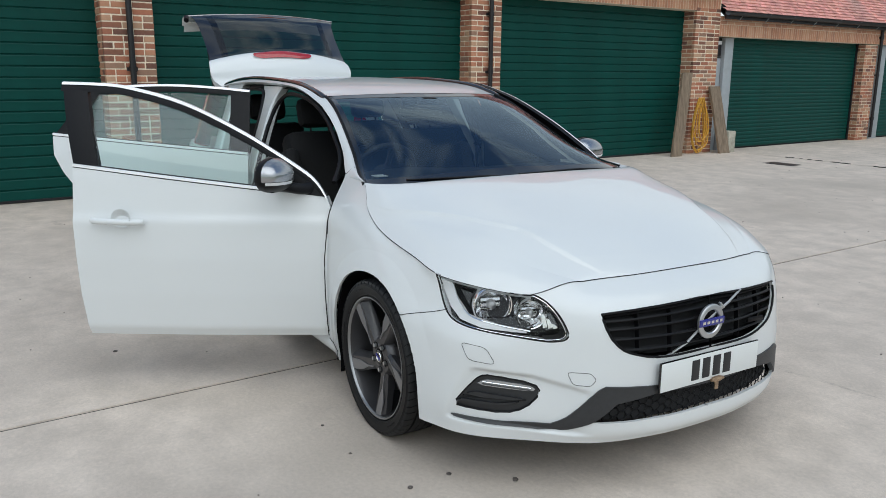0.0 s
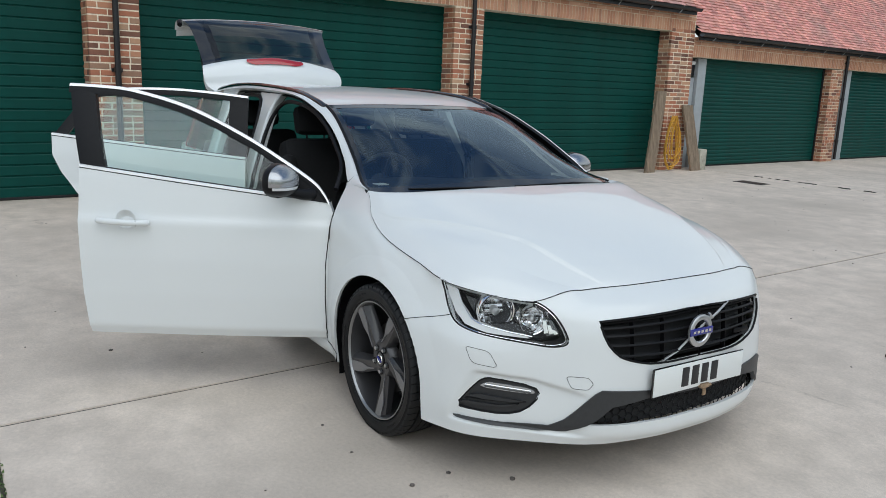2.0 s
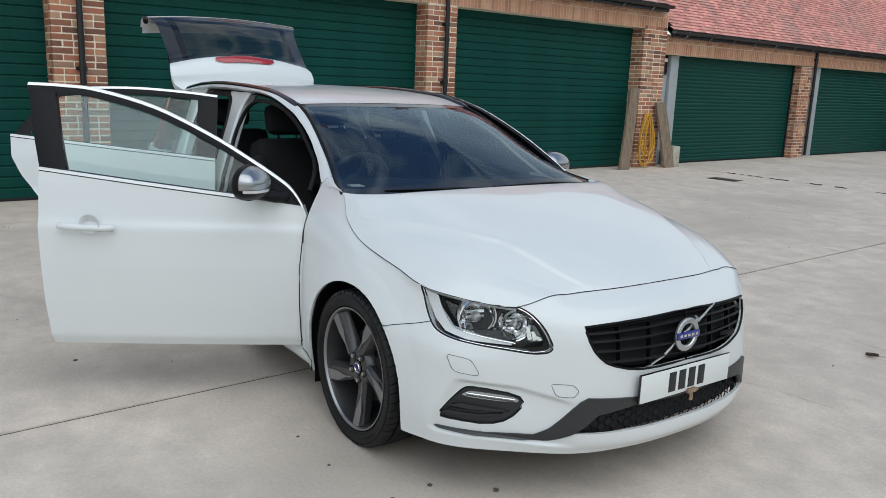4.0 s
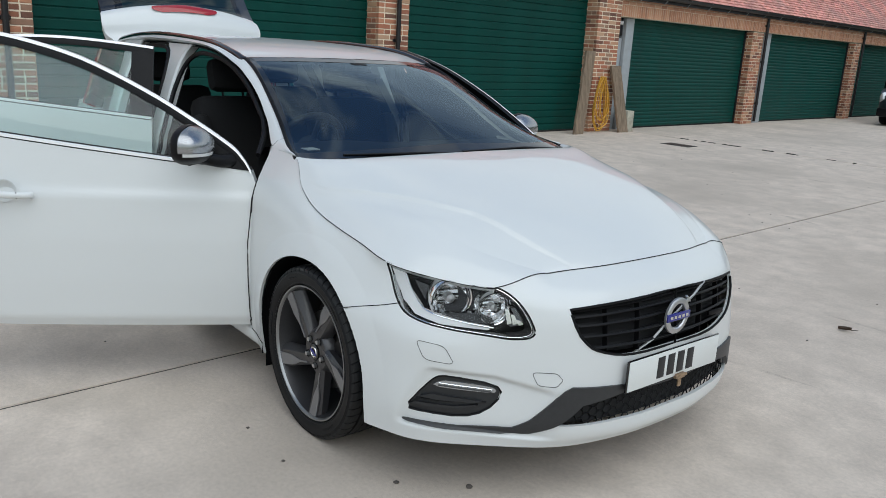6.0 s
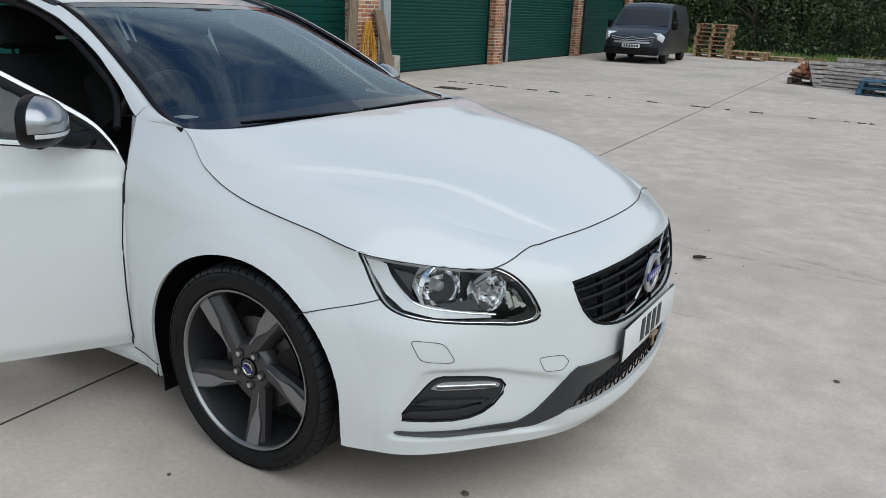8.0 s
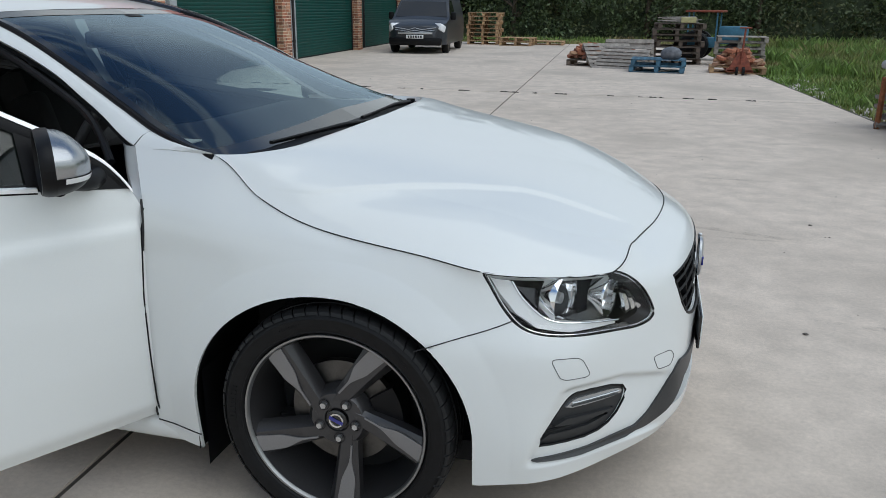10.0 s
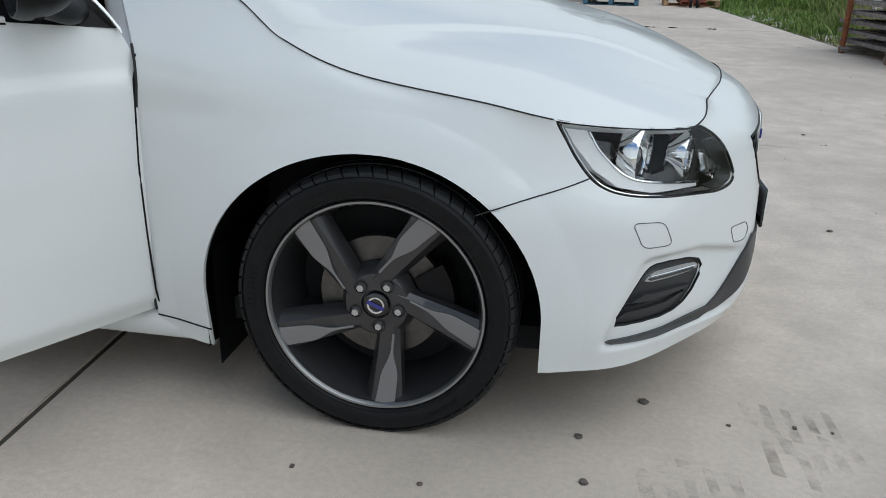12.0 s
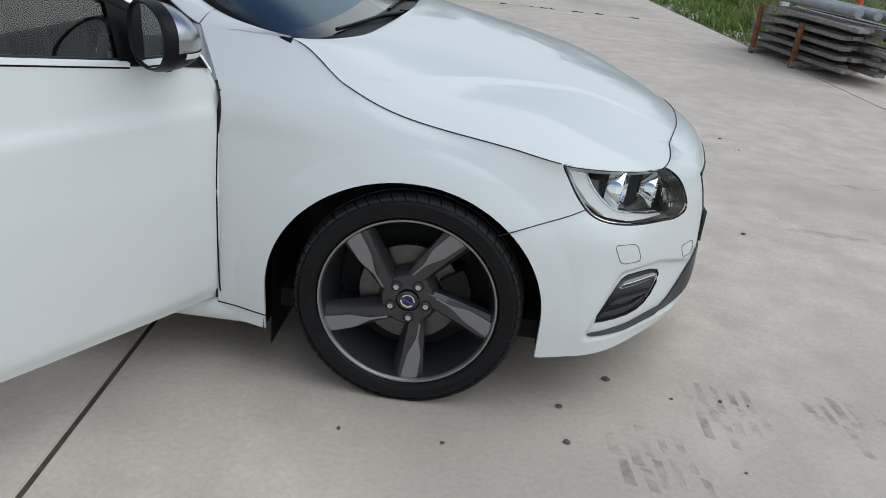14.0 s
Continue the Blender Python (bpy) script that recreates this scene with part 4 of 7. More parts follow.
    part("lamp_mask", skin_patch([(5.06, 5.3), (5.25, 5.2), (5.22, 4.35), (5.12, 4.45)], -0.035, s, 0.05, thick=.02), M_GLOSSBLK, lamp)
    part("lamp_mask", skin_patch([(5.35, 4.02), (5.75, 4.15), (6.0, 3.88), (5.9, 3.74), (5.5, 3.86)], -0.03, s, 0.05, thick=.02), M_GLOSSBLK, lamp)
    part("corner_reflector", skin_patch([(6.20, 4.55), (6.27, 4.5), (6.38, 3.85), (6.22, 3.72), (6.18, 3.8), (6.28, 4.0)], -0.028, s, 0.04, thick=.02), M_DCHROME, lamp)
    for q in range(3):
        a = 6.13 + .075 * q
        part("corner_facet", skin_patch([(a, 4.45 - .22 * q), (a + .05, 4.42 - .22 * q), (a + .10, 3.86), (a + .04, 3.80)], -0.020 + .004 * q, s, 0.03, thick=.012), M_REFL, lamp)


# ---- bonnet ----
def edge_T(u):
    return front_skin(np.array([u]), np.array([6.0]))[0]


CENTRE = [(-.155, 0, 1.02), (0.07, 0, .998), (.32, 0, .948), (.58, 0, .878), (.728, 0, .820), (.813, 0, .777)]
COWL = [(-.382, .772, .998), (-.30, .745, 1.0), (-.215, .65, 1.007), (-.185, .48, 1.013), (-.165, .24, 1.018), (-.155, 0, 1.02)]


CREASE_A = [0, .12, .265, .33, .40, .48, .53, .57, .66, .78, .90, 1]
CREASE_B = [0, .03, .155, .25, .345, .434, .48, .52, .54, .55, .53, .50]


def bonnet_grid(na, nb):
    A, B = np.linspace(0, 1, na), np.linspace(0, 1, nb)
    sd = np.array([edge_T(1 + 5 * a) for a in A])
    ce, re = np.array(spline(CENTRE, na)), np.array(spline(COWL, nb))
    fr = np.array([edge_T(6 + 3 * b) for b in B])
    G = []
    for i, a in enumerate(A):
        row = []
        for j, b in enumerate(B):
            p = (1 - b) * sd[i] + b * ce[i] + (1 - a) * re[j] + a * fr[j]
            p = p - ((1 - a) * (1 - b) * sd[0] + (1 - a) * b * ce[0] + a * (1 - b) * sd[-1] + a * b * ce[-1])
            w = math.sin(math.pi * a) ** 0.8
            crown = 0.052 * w * (1 - (2 * b - 1) ** 2) * (1 - 0.35 * b)
            # raised middle panel: its crease leaves the rear corner, runs inwards and then on to the grille
            edge = float(np.interp(a, CREASE_A, CREASE_B))
            k = min(1, max(0, (b - edge + 0.012) / 0.020))
            fade = min(1, max(0, (a - .16) * 4)) * min(1, (1 - a) * 6)
            ridge = fade * (0.009 * k * k * (3 - 2 * k) - 0.009 * min(1, max(0, b - edge) / .45) - 0.004 * math.exp(-((b - edge + 0.10) / 0.08) ** 2))
            row.append(p + np.array([0, 0, crown + ridge]))
        G.append(row)
    return G


bm = bmesh.new()
G = bonnet_grid(110, 130)
for s in (-1, 1):
    sheet(bm, [[(p[0], s * p[1], p[2]) for p in row] for row in G])
bmesh.ops.remove_doubles(bm, verts=bm.verts, dist=0.0005)
es = [e for e in bm.edges if len(e.link_faces) == 1]
g = bmesh.ops.extrude_edge_only(bm, edges=es)
for w in g["geom"]:
    if isinstance(w, bmesh.types.BMVert):
        w.co.z -= 0.016
        w.co.x -= 0.016 * min(1.0, max(0.0, (w.co.x - 0.2) * 3))
        w.co.y *= 0.982
bonnet = part("bonnet", bm, M_PAINT, car, smooth=50)
for s in (-1, 1):
    bm = bmesh.new()
    tube(bm, [Vector((p[0], s * (p[1] + 0.0012), p[2] + 0.0016)) for p in (edge_T(u) for u in np.linspace(1.10, 4.74, 60))], 0.0017, 6)
    part("bonnet_gap", bm, M_SEAM, bonnet)
    bm = bmesh.new()
    tube(bm, [Vector((p[0], s * p[1], p[2] + 0.0016)) for p in (edge_T(u) for u in np.linspace(6, 9, 50))], 0.0017, 6)
    part("bonnet_gap", bm, M_SEAM, bonnet)

# ---- windscreen, pillars, roof ----
WS_SIDE = [(-.385, .766, .985), (-.49, .735, 1.005), (-.612, .694, 1.042), (-.75, .654, 1.105), (-.98, .606, 1.222), (-1.15, .578, 1.300), (-1.30, .563, 1.347)]
WS_TOP = [(-1.30, .563, 1.347), (-1.25, .4, 1.357), (-1.225, .2, 1.361), (-1.215, 0, 1.363)]
WS_BASE = [(-.385, .766, .985), (-.32, .735, .98), (-.26, .6, .98), (-.23, .3, .98), (-.22, 0, .98)]
na, nb = 36, 30
sd, ce = np.array(spline(WS_SIDE, na)), np.array(spline([(-.22, 0, .98), (-.70, 0, 1.192), (-1.215, 0, 1.363)], na))
ba, tp = np.array(spline(WS_BASE, nb)), np.array(spline(WS_TOP, nb))
grid = []
for i, a in enumerate(np.linspace(0, 1, na)):
    row = []
    for j, b in enumerate(np.linspace(0, 1, nb)):
        p = (1 - b) * sd[i] + b * ce[i] + (1 - a) * ba[j] + a * tp[j]
        p = p - ((1 - a) * (1 - b) * sd[0] + (1 - a) * b * ce[0] + a * (1 - b) * sd[-1] + a * b * ce[-1])
        row.append(p + 0.012 * math.sin(math.pi * a) * np.array([0.5, 0, 0.87]))
    grid.append(row)
bm = bmesh.new()
for s in (-1, 1):
    vs = sheet(bm, [[(p[0], s * p[1], p[2]) for p in row] for row in grid])
bmesh.ops.remove_doubles(bm, verts=bm.verts, dist=0.0005)
ws = part("windscreen", bm, G_WIND, car, "windscreen with a black border reflecting the sky")
ws.visible_shadow = False
bm = bmesh.new()
for s in (-1, 1):
    band = [[(p[0] + .001, s * p[1], p[2] + .001) for p in row[:3]] for row in grid]
    sheet(bm, band)
    sheet(bm, [[(p[0] + .001, s * p[1], p[2] + .001) for p in row] for row in grid[:5]])
    sheet(bm, [[(p[0] + .001, s * p[1], p[2] + .001) for p in row] for row in grid[-3:]])
part("black_border", bm, M_GLOSSBLK, ws)
bm = bmesh.new()
for s in (-1, 1):
    cw = spline(COWL, 24)[5:]
    sheet(bm, [[(p[0] + .02, s * p[1], p[2] - .035) for p in cw], [(p[0] - .05, s * p[1], p[2] - .032) for p in cw], [(p[0] - .09, s * p[1], p[2] - .012) for p in cw]])
part("cowl", bm, M_BLK, car)
for y0, y1, zz in ((0.62, -0.02, 0), (0.05, -0.60, 0)):
    bm = bmesh.new()
    def wp(y, up):
        t = abs(y) / .77
        return Vector((-.210 - .10 * t * t - up, y, .990 + up * .40))
    tube(bm, [wp(y0, 0.0) + Vector((0.02, 0, 0.004)), wp((y0 * .6 + y1 * .4), 0.022) + Vector((0.01, 0, 0.012)), wp(y1, 0.03) + Vector((0.006, 0, 0.008))], [0.008, 0.006, 0.003], 8)
    tube(bm, [wp(y0 * .95 + y1 * .05, 0.005) + Vector((0.006, 0, 0.003)), wp(y1, 0.034) + Vector((0.005, 0, 0.004))], 0.006, 6)
    cyl(bm, 0.018, 0.03, Matrix.Translation(wp(y0, 0.0) + Vector((0.02, 0, 0.0))), 14)
    part("wiper", bm, M_BLK, car)

OUTER = [(-.39, .768, .996), (-.52, .758, 1.001), (-.65, .740, 1.003), (-.795, .688, 1.085), (-.87, .670, 1.13), (-.945, .655, 1.178), (-1.035, .640, 1.222), (-1.13, .628, 1.262), (-1.30, .616, 1.322), (-1.65, .622, 1.398), (-2.3, .636, 1.415), (-2.8, .626, 1.40), (-3.36, .60, 1.345)]
INNER = [(-.385, .766, .999), (-.49, .738, 1.013), (-.612, .694, 1.043), (-.75, .655, 1.106), (-.88, .627, 1.173), (-.98, .607, 1.223), (-1.07, .591, 1.266), (-1.18, .575, 1.312), (-1.30, .565, 1.350), (-1.65, .568, 1.405), (-2.3, .575, 1.432), (-2.8, .568, 1.418), (-3.36, .545, 1.37)]
nr = 80
o_, i_ = np.array(spline(OUTER, nr)), np.array(spline(INNER, nr))
for s in (-1, 1):
    bm = bmesh.new()
    rows = []
    for k in range(nr):
        mid = (o_[k] * .5 + i_[k] * .5) + np.array([0.002, 0.006, 0.005])
        q = [i_[k] + np.array([0, -.004, -.012]), i_[k], i_[k] * .75 + o_[k] * .25 + np.array([.001, .004, .003]), mid, o_[k], o_[k] + np.array([0, -.012, -.012]), o_[k] + np.array([-.01, -.055, -.02])]
        rows.append([(p[0], s * p[1], p[2]) for p in q])
    sheet(bm, rows)
    part("roof_pillar", bm, M_PAINT, car, smooth=50)
    bm = bmesh.new()
    sheet(bm, [[(p[0], s * p[1], p[2]) for p in (i_[k] + np.array([0, -.006, -.020]), (o_[k] + i_[k]) / 2 + np.array([-.004, -.014, -.030]), o_[k] + np.array([-.008, -.022, -.028]))] for k in range(6, nr)])
    part("pillar_lining", bm, M_CLOTH, car)
    bm = bmesh.new()
    rail = [(p[0], s * (p[1] + 0.004), p[2] - 0.002) for p in spline([(-1.28, .570, 1.338), (-1.40, .572, 1.368), (-1.7, .576, 1.412), (-2.3, .582, 1.434), (-2.8, .574, 1.422), (-3.15, .562, 1.392), (-3.25, .556, 1.372)], 50)]
    tube(bm, rail, [0.015] + [0.019] * 47 + [0.016, 0.012], 10)
    part("roof_rail", bm, M_GLOSSBLK, car, "black roof rail")
bm = bmesh.new()
RC = [(-1.215, 1.365), (-1.42, 1.402), (-1.75, 1.432), (-2.3, 1.448), (-2.8, 1.438), (-3.36, 1.40)]
rc = np.array(spline([(a, 0, b) for a, b in RC], 50))
ie = np.array(spline(INNER[8:], 50))
rows = []
for k in range(50):
    row = []
    for y in np.linspace(-1, 1, 33):
        w = 1 - abs(y) ** 2.4
        row.append((ie[k, 0] + (rc[k, 0] - ie[k, 0]) * (1 - y * y), y * ie[k, 1], ie[k, 2] + (rc[k, 2] - ie[k, 2]) * w))
    rows.append(row)
sheet(bm, rows)
part("roof", bm, M_PAINT, car, smooth=50)
bm = bmesh.new()
sheet(bm, [[(x, y * .97, z - 0.035) for x, y, z in row] for row in rows])
part("headliner", bm, M_CLOTH, car)

for s in (-1, 1):
    bm = bmesh.new()
    tube(bm, [Vector((p[0] + .002, s * (p[1] + .002), p[2] + .002)) for p in spline(WS_SIDE, 40)], 0.010, 8)
    part("screen_moulding", bm, M_BLK, car)
    # wing edge to door opening
    bm = bmesh.new()
    edge = [skin_pt(0.0, v, -0.0005, s) for v in np.linspace(3.2, 6, 30)]
    rim = edge
    turn = [p + Vector((-.010, -s * .012, -.002)) for p in rim]
    deep = [p + Vector((-.034, -s * .045, -.006)) for p in rim]
    back = [p + Vector((-.060, -s * .095, -.010)) for p in rim]
    sheet(bm, [rim, turn, deep, back])
    part("pillar_foot", bm, M_PAINT, car)
    bm = bmesh.new()
    tube(bm, [skin_pt(0.0, v, 0.0, s) + Vector((-.002, 0, 0)) for v in np.linspace(.55, 5.2, 50)], 0.0035, 6)
    part("door_gap", bm, M_SEAM, car)
    bm = bmesh.new()
    tube(bm, [skin_pt(u, .42 - .04 * u, 0.0004, s) for u in np.linspace(0.0, 0.95, 16)], 0.0022, 6)
    part("sill_gap", bm, M_SEAM, car)
    bm = bmesh.new()
    tube(bm, [(INNER[2][0], s * INNER[2][1], INNER[2][2]), (-.633, s * .721, 1.0285), (OUTER[2][0], s * OUTER[2][1], OUTER[2][2])], 0.0018, 6)
    part("pillar_gap", bm, M_SEAM, car)


# ---- doors ----
SIDE_PROFILE = [(.245, .868), (.285, .889), (.45, .898), (.62, .899), (.74, .892), (.805, .887), (.828, .873), (.92, .858), (1.0, .845), (1.15, .805)]


def side_s(z):
    """Half width of the door skin at height z."""
    return float(np.interp(z, [a for a, b in SIDE_PROFILE], [b for a, b in SIDE_PROFILE]))


def smooth_s(z):
    return sum(side_s(z + d) for d in (-.012, -.006, 0, .006, .012)) / 5


def glass_s(z, belt):
    """Half width of the side glass, leaning in above the belt."""
    f = (z - belt) / (1.43 - belt)
    return 0.850 - 0.140 * f - 0.022 * f * f


def shell_s(x, z):
    """Half width of the side above the belt: from the belt in to the roof's edge."""
    so = float(np.interp(-x, [-p[0] for p in OUTER], [p[1] for p in OUTER]))
    zo = float(np.interp(-x, [-p[0] for p in OUTER], [p[2] for p in OUTER]))
    q = max(0.0, (z - .93) / (zo - .93))
    return .85 - (.85 - so - .012) * q ** 1.1


def make_door(name, side, hinge, front_edge, rear_edge, belt, top, turn, handle_at, mirror, label):
    """A door built shut and swung by turn degrees round its hinge. Edges: rows of (height, x). belt: heights at both ends."""
    pos = pose(hinge[0], side * hinge[1], 0, 0, 0, -side * turn)
    def P(x, s, z):
        return Vector((x - hinge[0], side * (s - hinge[1]), z))
    fz, fx = zip(*front_edge)
    rz, rx = zip(*rear_edge)
    def zb(a):
        return belt[0] + (belt[1] - belt[0]) * a
    zlow = front_edge[0][0]
    bm = bmesh.new()
    rows = []
    for v in np.linspace(0, 1, 60):
        row = []
        for a in np.linspace(0, 1, 40):
            z = zlow + v * (zb(a) - zlow)
            x0, x1 = float(np.interp(z, fz, fx)), float(np.interp(z, rz, rx))
            row.append(P(x0 + a * (x1 - x0), smooth_s(z) + 0.012 * math.sin(math.pi * a), z))
        rows.append(row)
    vs = sheet(bm, rows)
    es = [e for e in bm.edges if len(e.link_faces) == 1]
    g = bmesh.ops.extrude_edge_only(bm, edges=es)
    for w in g["geom"]:
        if isinstance(w, bmesh.types.BMVert):
            w.co.y -= side * 0.03
    d = part(name, bm, M_PAINT, car, label, smooth=40)
    d.matrix_local = pos
    # inner card
    bm = bmesh.new()
    sheet(bm, [[p + Vector((0, -side * (0.07 - 0.025 * math.sin(6 * p.z)), 0)) for p in r[1:-1]] for r in rows[1:]])
    part("inner_card", bm, M_DASH, d)
    bm = bmesh.new()
    sheet(bm, [rows[0], [p + Vector((0, -side * 0.06, 0)) for p in rows[0]]])
    sheet(bm, [[r[0] for r in rows], [r[0] + Vector((0, -side * 0.07, 0)) for r in rows]])
    sheet(bm, [[r[-1] for r in rows], [r[-1] + Vector((0, -side * 0.07, 0)) for r in rows]])
    part("door_edge", bm, M_PAINT, d)
    bm = bmesh.new()
    top_row = rows[-1]
    sheet(bm, [[p + Vector((0, -side * .004, .001)) for p in top_row], [p + Vector((0, -side * .016, .016)) for p in top_row], [p + Vector((0, -side * .035, .014)) for p in top_row], [p + Vector((0, -side * .085, -.012)) for p in top_row]])
    part("belt_lining", bm, M_DASH, d)
    # window frame: outer outline from the belt's front, over the top, to the belt's rear
    outl = [(float(np.interp(zb(0), fz, fx)), zb(0))] + list(top) + [(float(np.interp(zb(1), rz, rx)), zb(1))]
    cv = spline([(a, 0, b) for a, b in (outl[:-1] if mirror else top)], 40)
    cv = [(p[0], p[2]) for p in cv]
    xr_top, zr_top = cv[-1]
    xr, zr = outl[-1]
    def G(x, z, off=0.0):
        if mirror:
            return P(x, .857 - .25 * (z - .92) - .42 * (z - .92) ** 2 + off, z)
        return P(x, shell_s(x, z) + off, z)
    bm = bmesh.new()
    wtop, wpost = 0.042, (0.115 if mirror else 0.075)
    # top bar
    def low(x, z, w):
        """Lower edge of the frame, never under the belt."""
        return max(z - w, zb(max(0, min(1, (x - outl[0][0]) / (xr - outl[0][0])))) + .001) if mirror else z - w
    sheet(bm, [[G(x, z, 0.006), G(x, low(x, z, wtop * .5), 0.010), G(x, low(x, z, wtop), 0.004), G(x, low(x, z, wtop), -0.03), G(x, z, -0.03), G(x, z, 0.006)] for x, z in cv])
    # rear post
    zs = np.linspace(zr, zr_top, 16)
    def xpost(z):
        return xr + (xr_top - xr) * (z - zr) / (zr_top - zr)
    sheet(bm, [[G(xpost(z), z, 0.004), G(xpost(z) + wpost * .5, z, 0.009), G(xpost(z) + wpost, z, 0.004), G(xpost(z) + wpost, z, -0.03), G(xpost(z), z, -0.03), G(xpost(z), z, 0.004)] for z in zs])
    if not mirror:
        zf = np.linspace(zb(0), cv[0][1], 12)
        x0 = float(np.interp(zb(0), fz, fx))
        sheet(bm, [[G(x0, z, 0.004), G(x0 - .055, z, 0.009), G(x0 - .11, z, 0.004), G(x0 - .11, z, -0.03), G(x0, z, -0.03), G(x0, z, 0.004)] for z in zf])
    if mirror:
        # sail at the front corner
        tri = [(x, z) for x, z in cv if x > -0.86]
        sheet(bm, [[G(x, low(x, z, .02), 0.006) for x, z in tri], [G(x, zb((x - outl[0][0]) / (xr - outl[0][0])) + .001, 0.006) for x, z in tri]])
    part("window_frame", bm, M_BLK, d)
    bm = bmesh.new()
    grid = []
    for x, z in cv:
        if x < xr + wpost * .6:
            continue
        a = (x - outl[0][0]) / (xr - outl[0][0])
        zl = zb(max(0, min(1, a)))
        grid.append([G(x, zl + (z - wtop * .6 - zl) * q, -0.006) for q in np.linspace(0, 1, 8)])
    sheet(bm, grid)
    pane = part("window_pane", bm, G_SIDE, d)
    pane.visible_shadow = False
    # bright strips: over the frame and along the belt
    bm = bmesh.new()
    sheet(bm, [[G(x, z + .003, 0.000), G(x, z + .001, 0.012), G(x, z - .010, 0.013), G(x, z - .012, 0.006)] for x, z in cv])
    part("chrome_strip", bm, M_BRIGHT, d, "bright window strip")
    bm = bmesh.new()
    line = []
    for a in np.linspace(.19 if mirror else 0, 1, 30):
        z = zb(a)
        x0, x1 = float(np.interp(z, fz, fx)), float(np.interp(z, rz, rx))
        x = x0 + a * (x1 - x0)
        s = smooth_s(z) + 0.012 * math.sin(math.pi * a)
        line.append([P(x, s - .002, z - .003), P(x, s + .004, z), P(x, s + .003, z + .009), P(x, s - .010, z + .012)])
    sheet(bm, line)
    part("chrome_strip", bm, M_BRIGHT, d, "bright belt strip")
    bm = bmesh.new()
    sheet(bm, [[p[0] + Vector((0, side * .002, -.003)), p[0] + Vector((0, side * .004, -.0015)), p[0] + Vector((0, side * .0045, .002))] for p in line])
    part("belt_seal", bm, M_BLK, d)
    # handle
    hx, hz = handle_at
    hs = smooth_s(hz) + 0.012
    bm = bmesh.new()
    pts = [P(hx + .115, hs + .012, hz - .002), P(hx + .10, hs + .030, hz), P(hx + .03, hs + .040, hz + .002), P(hx - .05, hs + .038, hz + .004), P(hx - .105, hs + .026, hz + .006), P(hx - .115, hs + .008, hz + .006)]
    tube(bm, spline(pts, 26), [0.010] + [0.0145] * 24 + [0.010], 12)
    part("door_handle", bm, M_PAINT, d, "body-coloured pull handle")
    bm = bmesh.new()
    lathe(bm, [(0.046, 0.0015), (0.040, 0.0), (0.03, -0.012), (0.0001, -0.018)], 32, Matrix.Translation(P(hx + .01, hs + .001, hz + .012)) @ pose(0, 0, 0, -90 * side, 0, 0))
    part("handle_cup", bm, M_PAINT, d)
    bm = bmesh.new()
    tube(bm, [P(hx + .068, hs + .045, hz - .012), P(hx + .068, hs + .045, hz + .014)], 0.002, 6)
    part("handle_gap", bm, M_SEAM, d)
    return d, P


FRONT_TOP = [(-.598, .957), (-.638, 1.003), (-.705, 1.050), (-.800, 1.108), (-.990, 1.214), (-1.265, 1.335), (-1.54, 1.405), (-1.70, 1.420), (-1.855, 1.424)]
F_FRONT = [(.245, -.562), (.47, -.556), (.67, -.550), (.80, -.545), (.85, -.547), (.915, -.572), (1.0, -.60)]
F_REAR = [(.245, -1.715), (.45, -1.735), (.80, -1.75), (1.1, -1.75)]
R_TOP = [(-1.765, 1.368), (-1.95, 1.386), (-2.2, 1.400), (-2.45, 1.395), (-2.70, 1.37)]
R_FRONT = [(.245, -1.73), (.45, -1.75), (.80, -1.765), (1.2, -1.765)]
R_REAR = [(.245, -2.41), (.40, -2.45), (.58, -2.55), (.72, -2.68), (.90, -2.82), (1.0, -2.87), (1.15, -2.88)]
DOOR_TURN, REAR_TURN = 59.0, 64.0
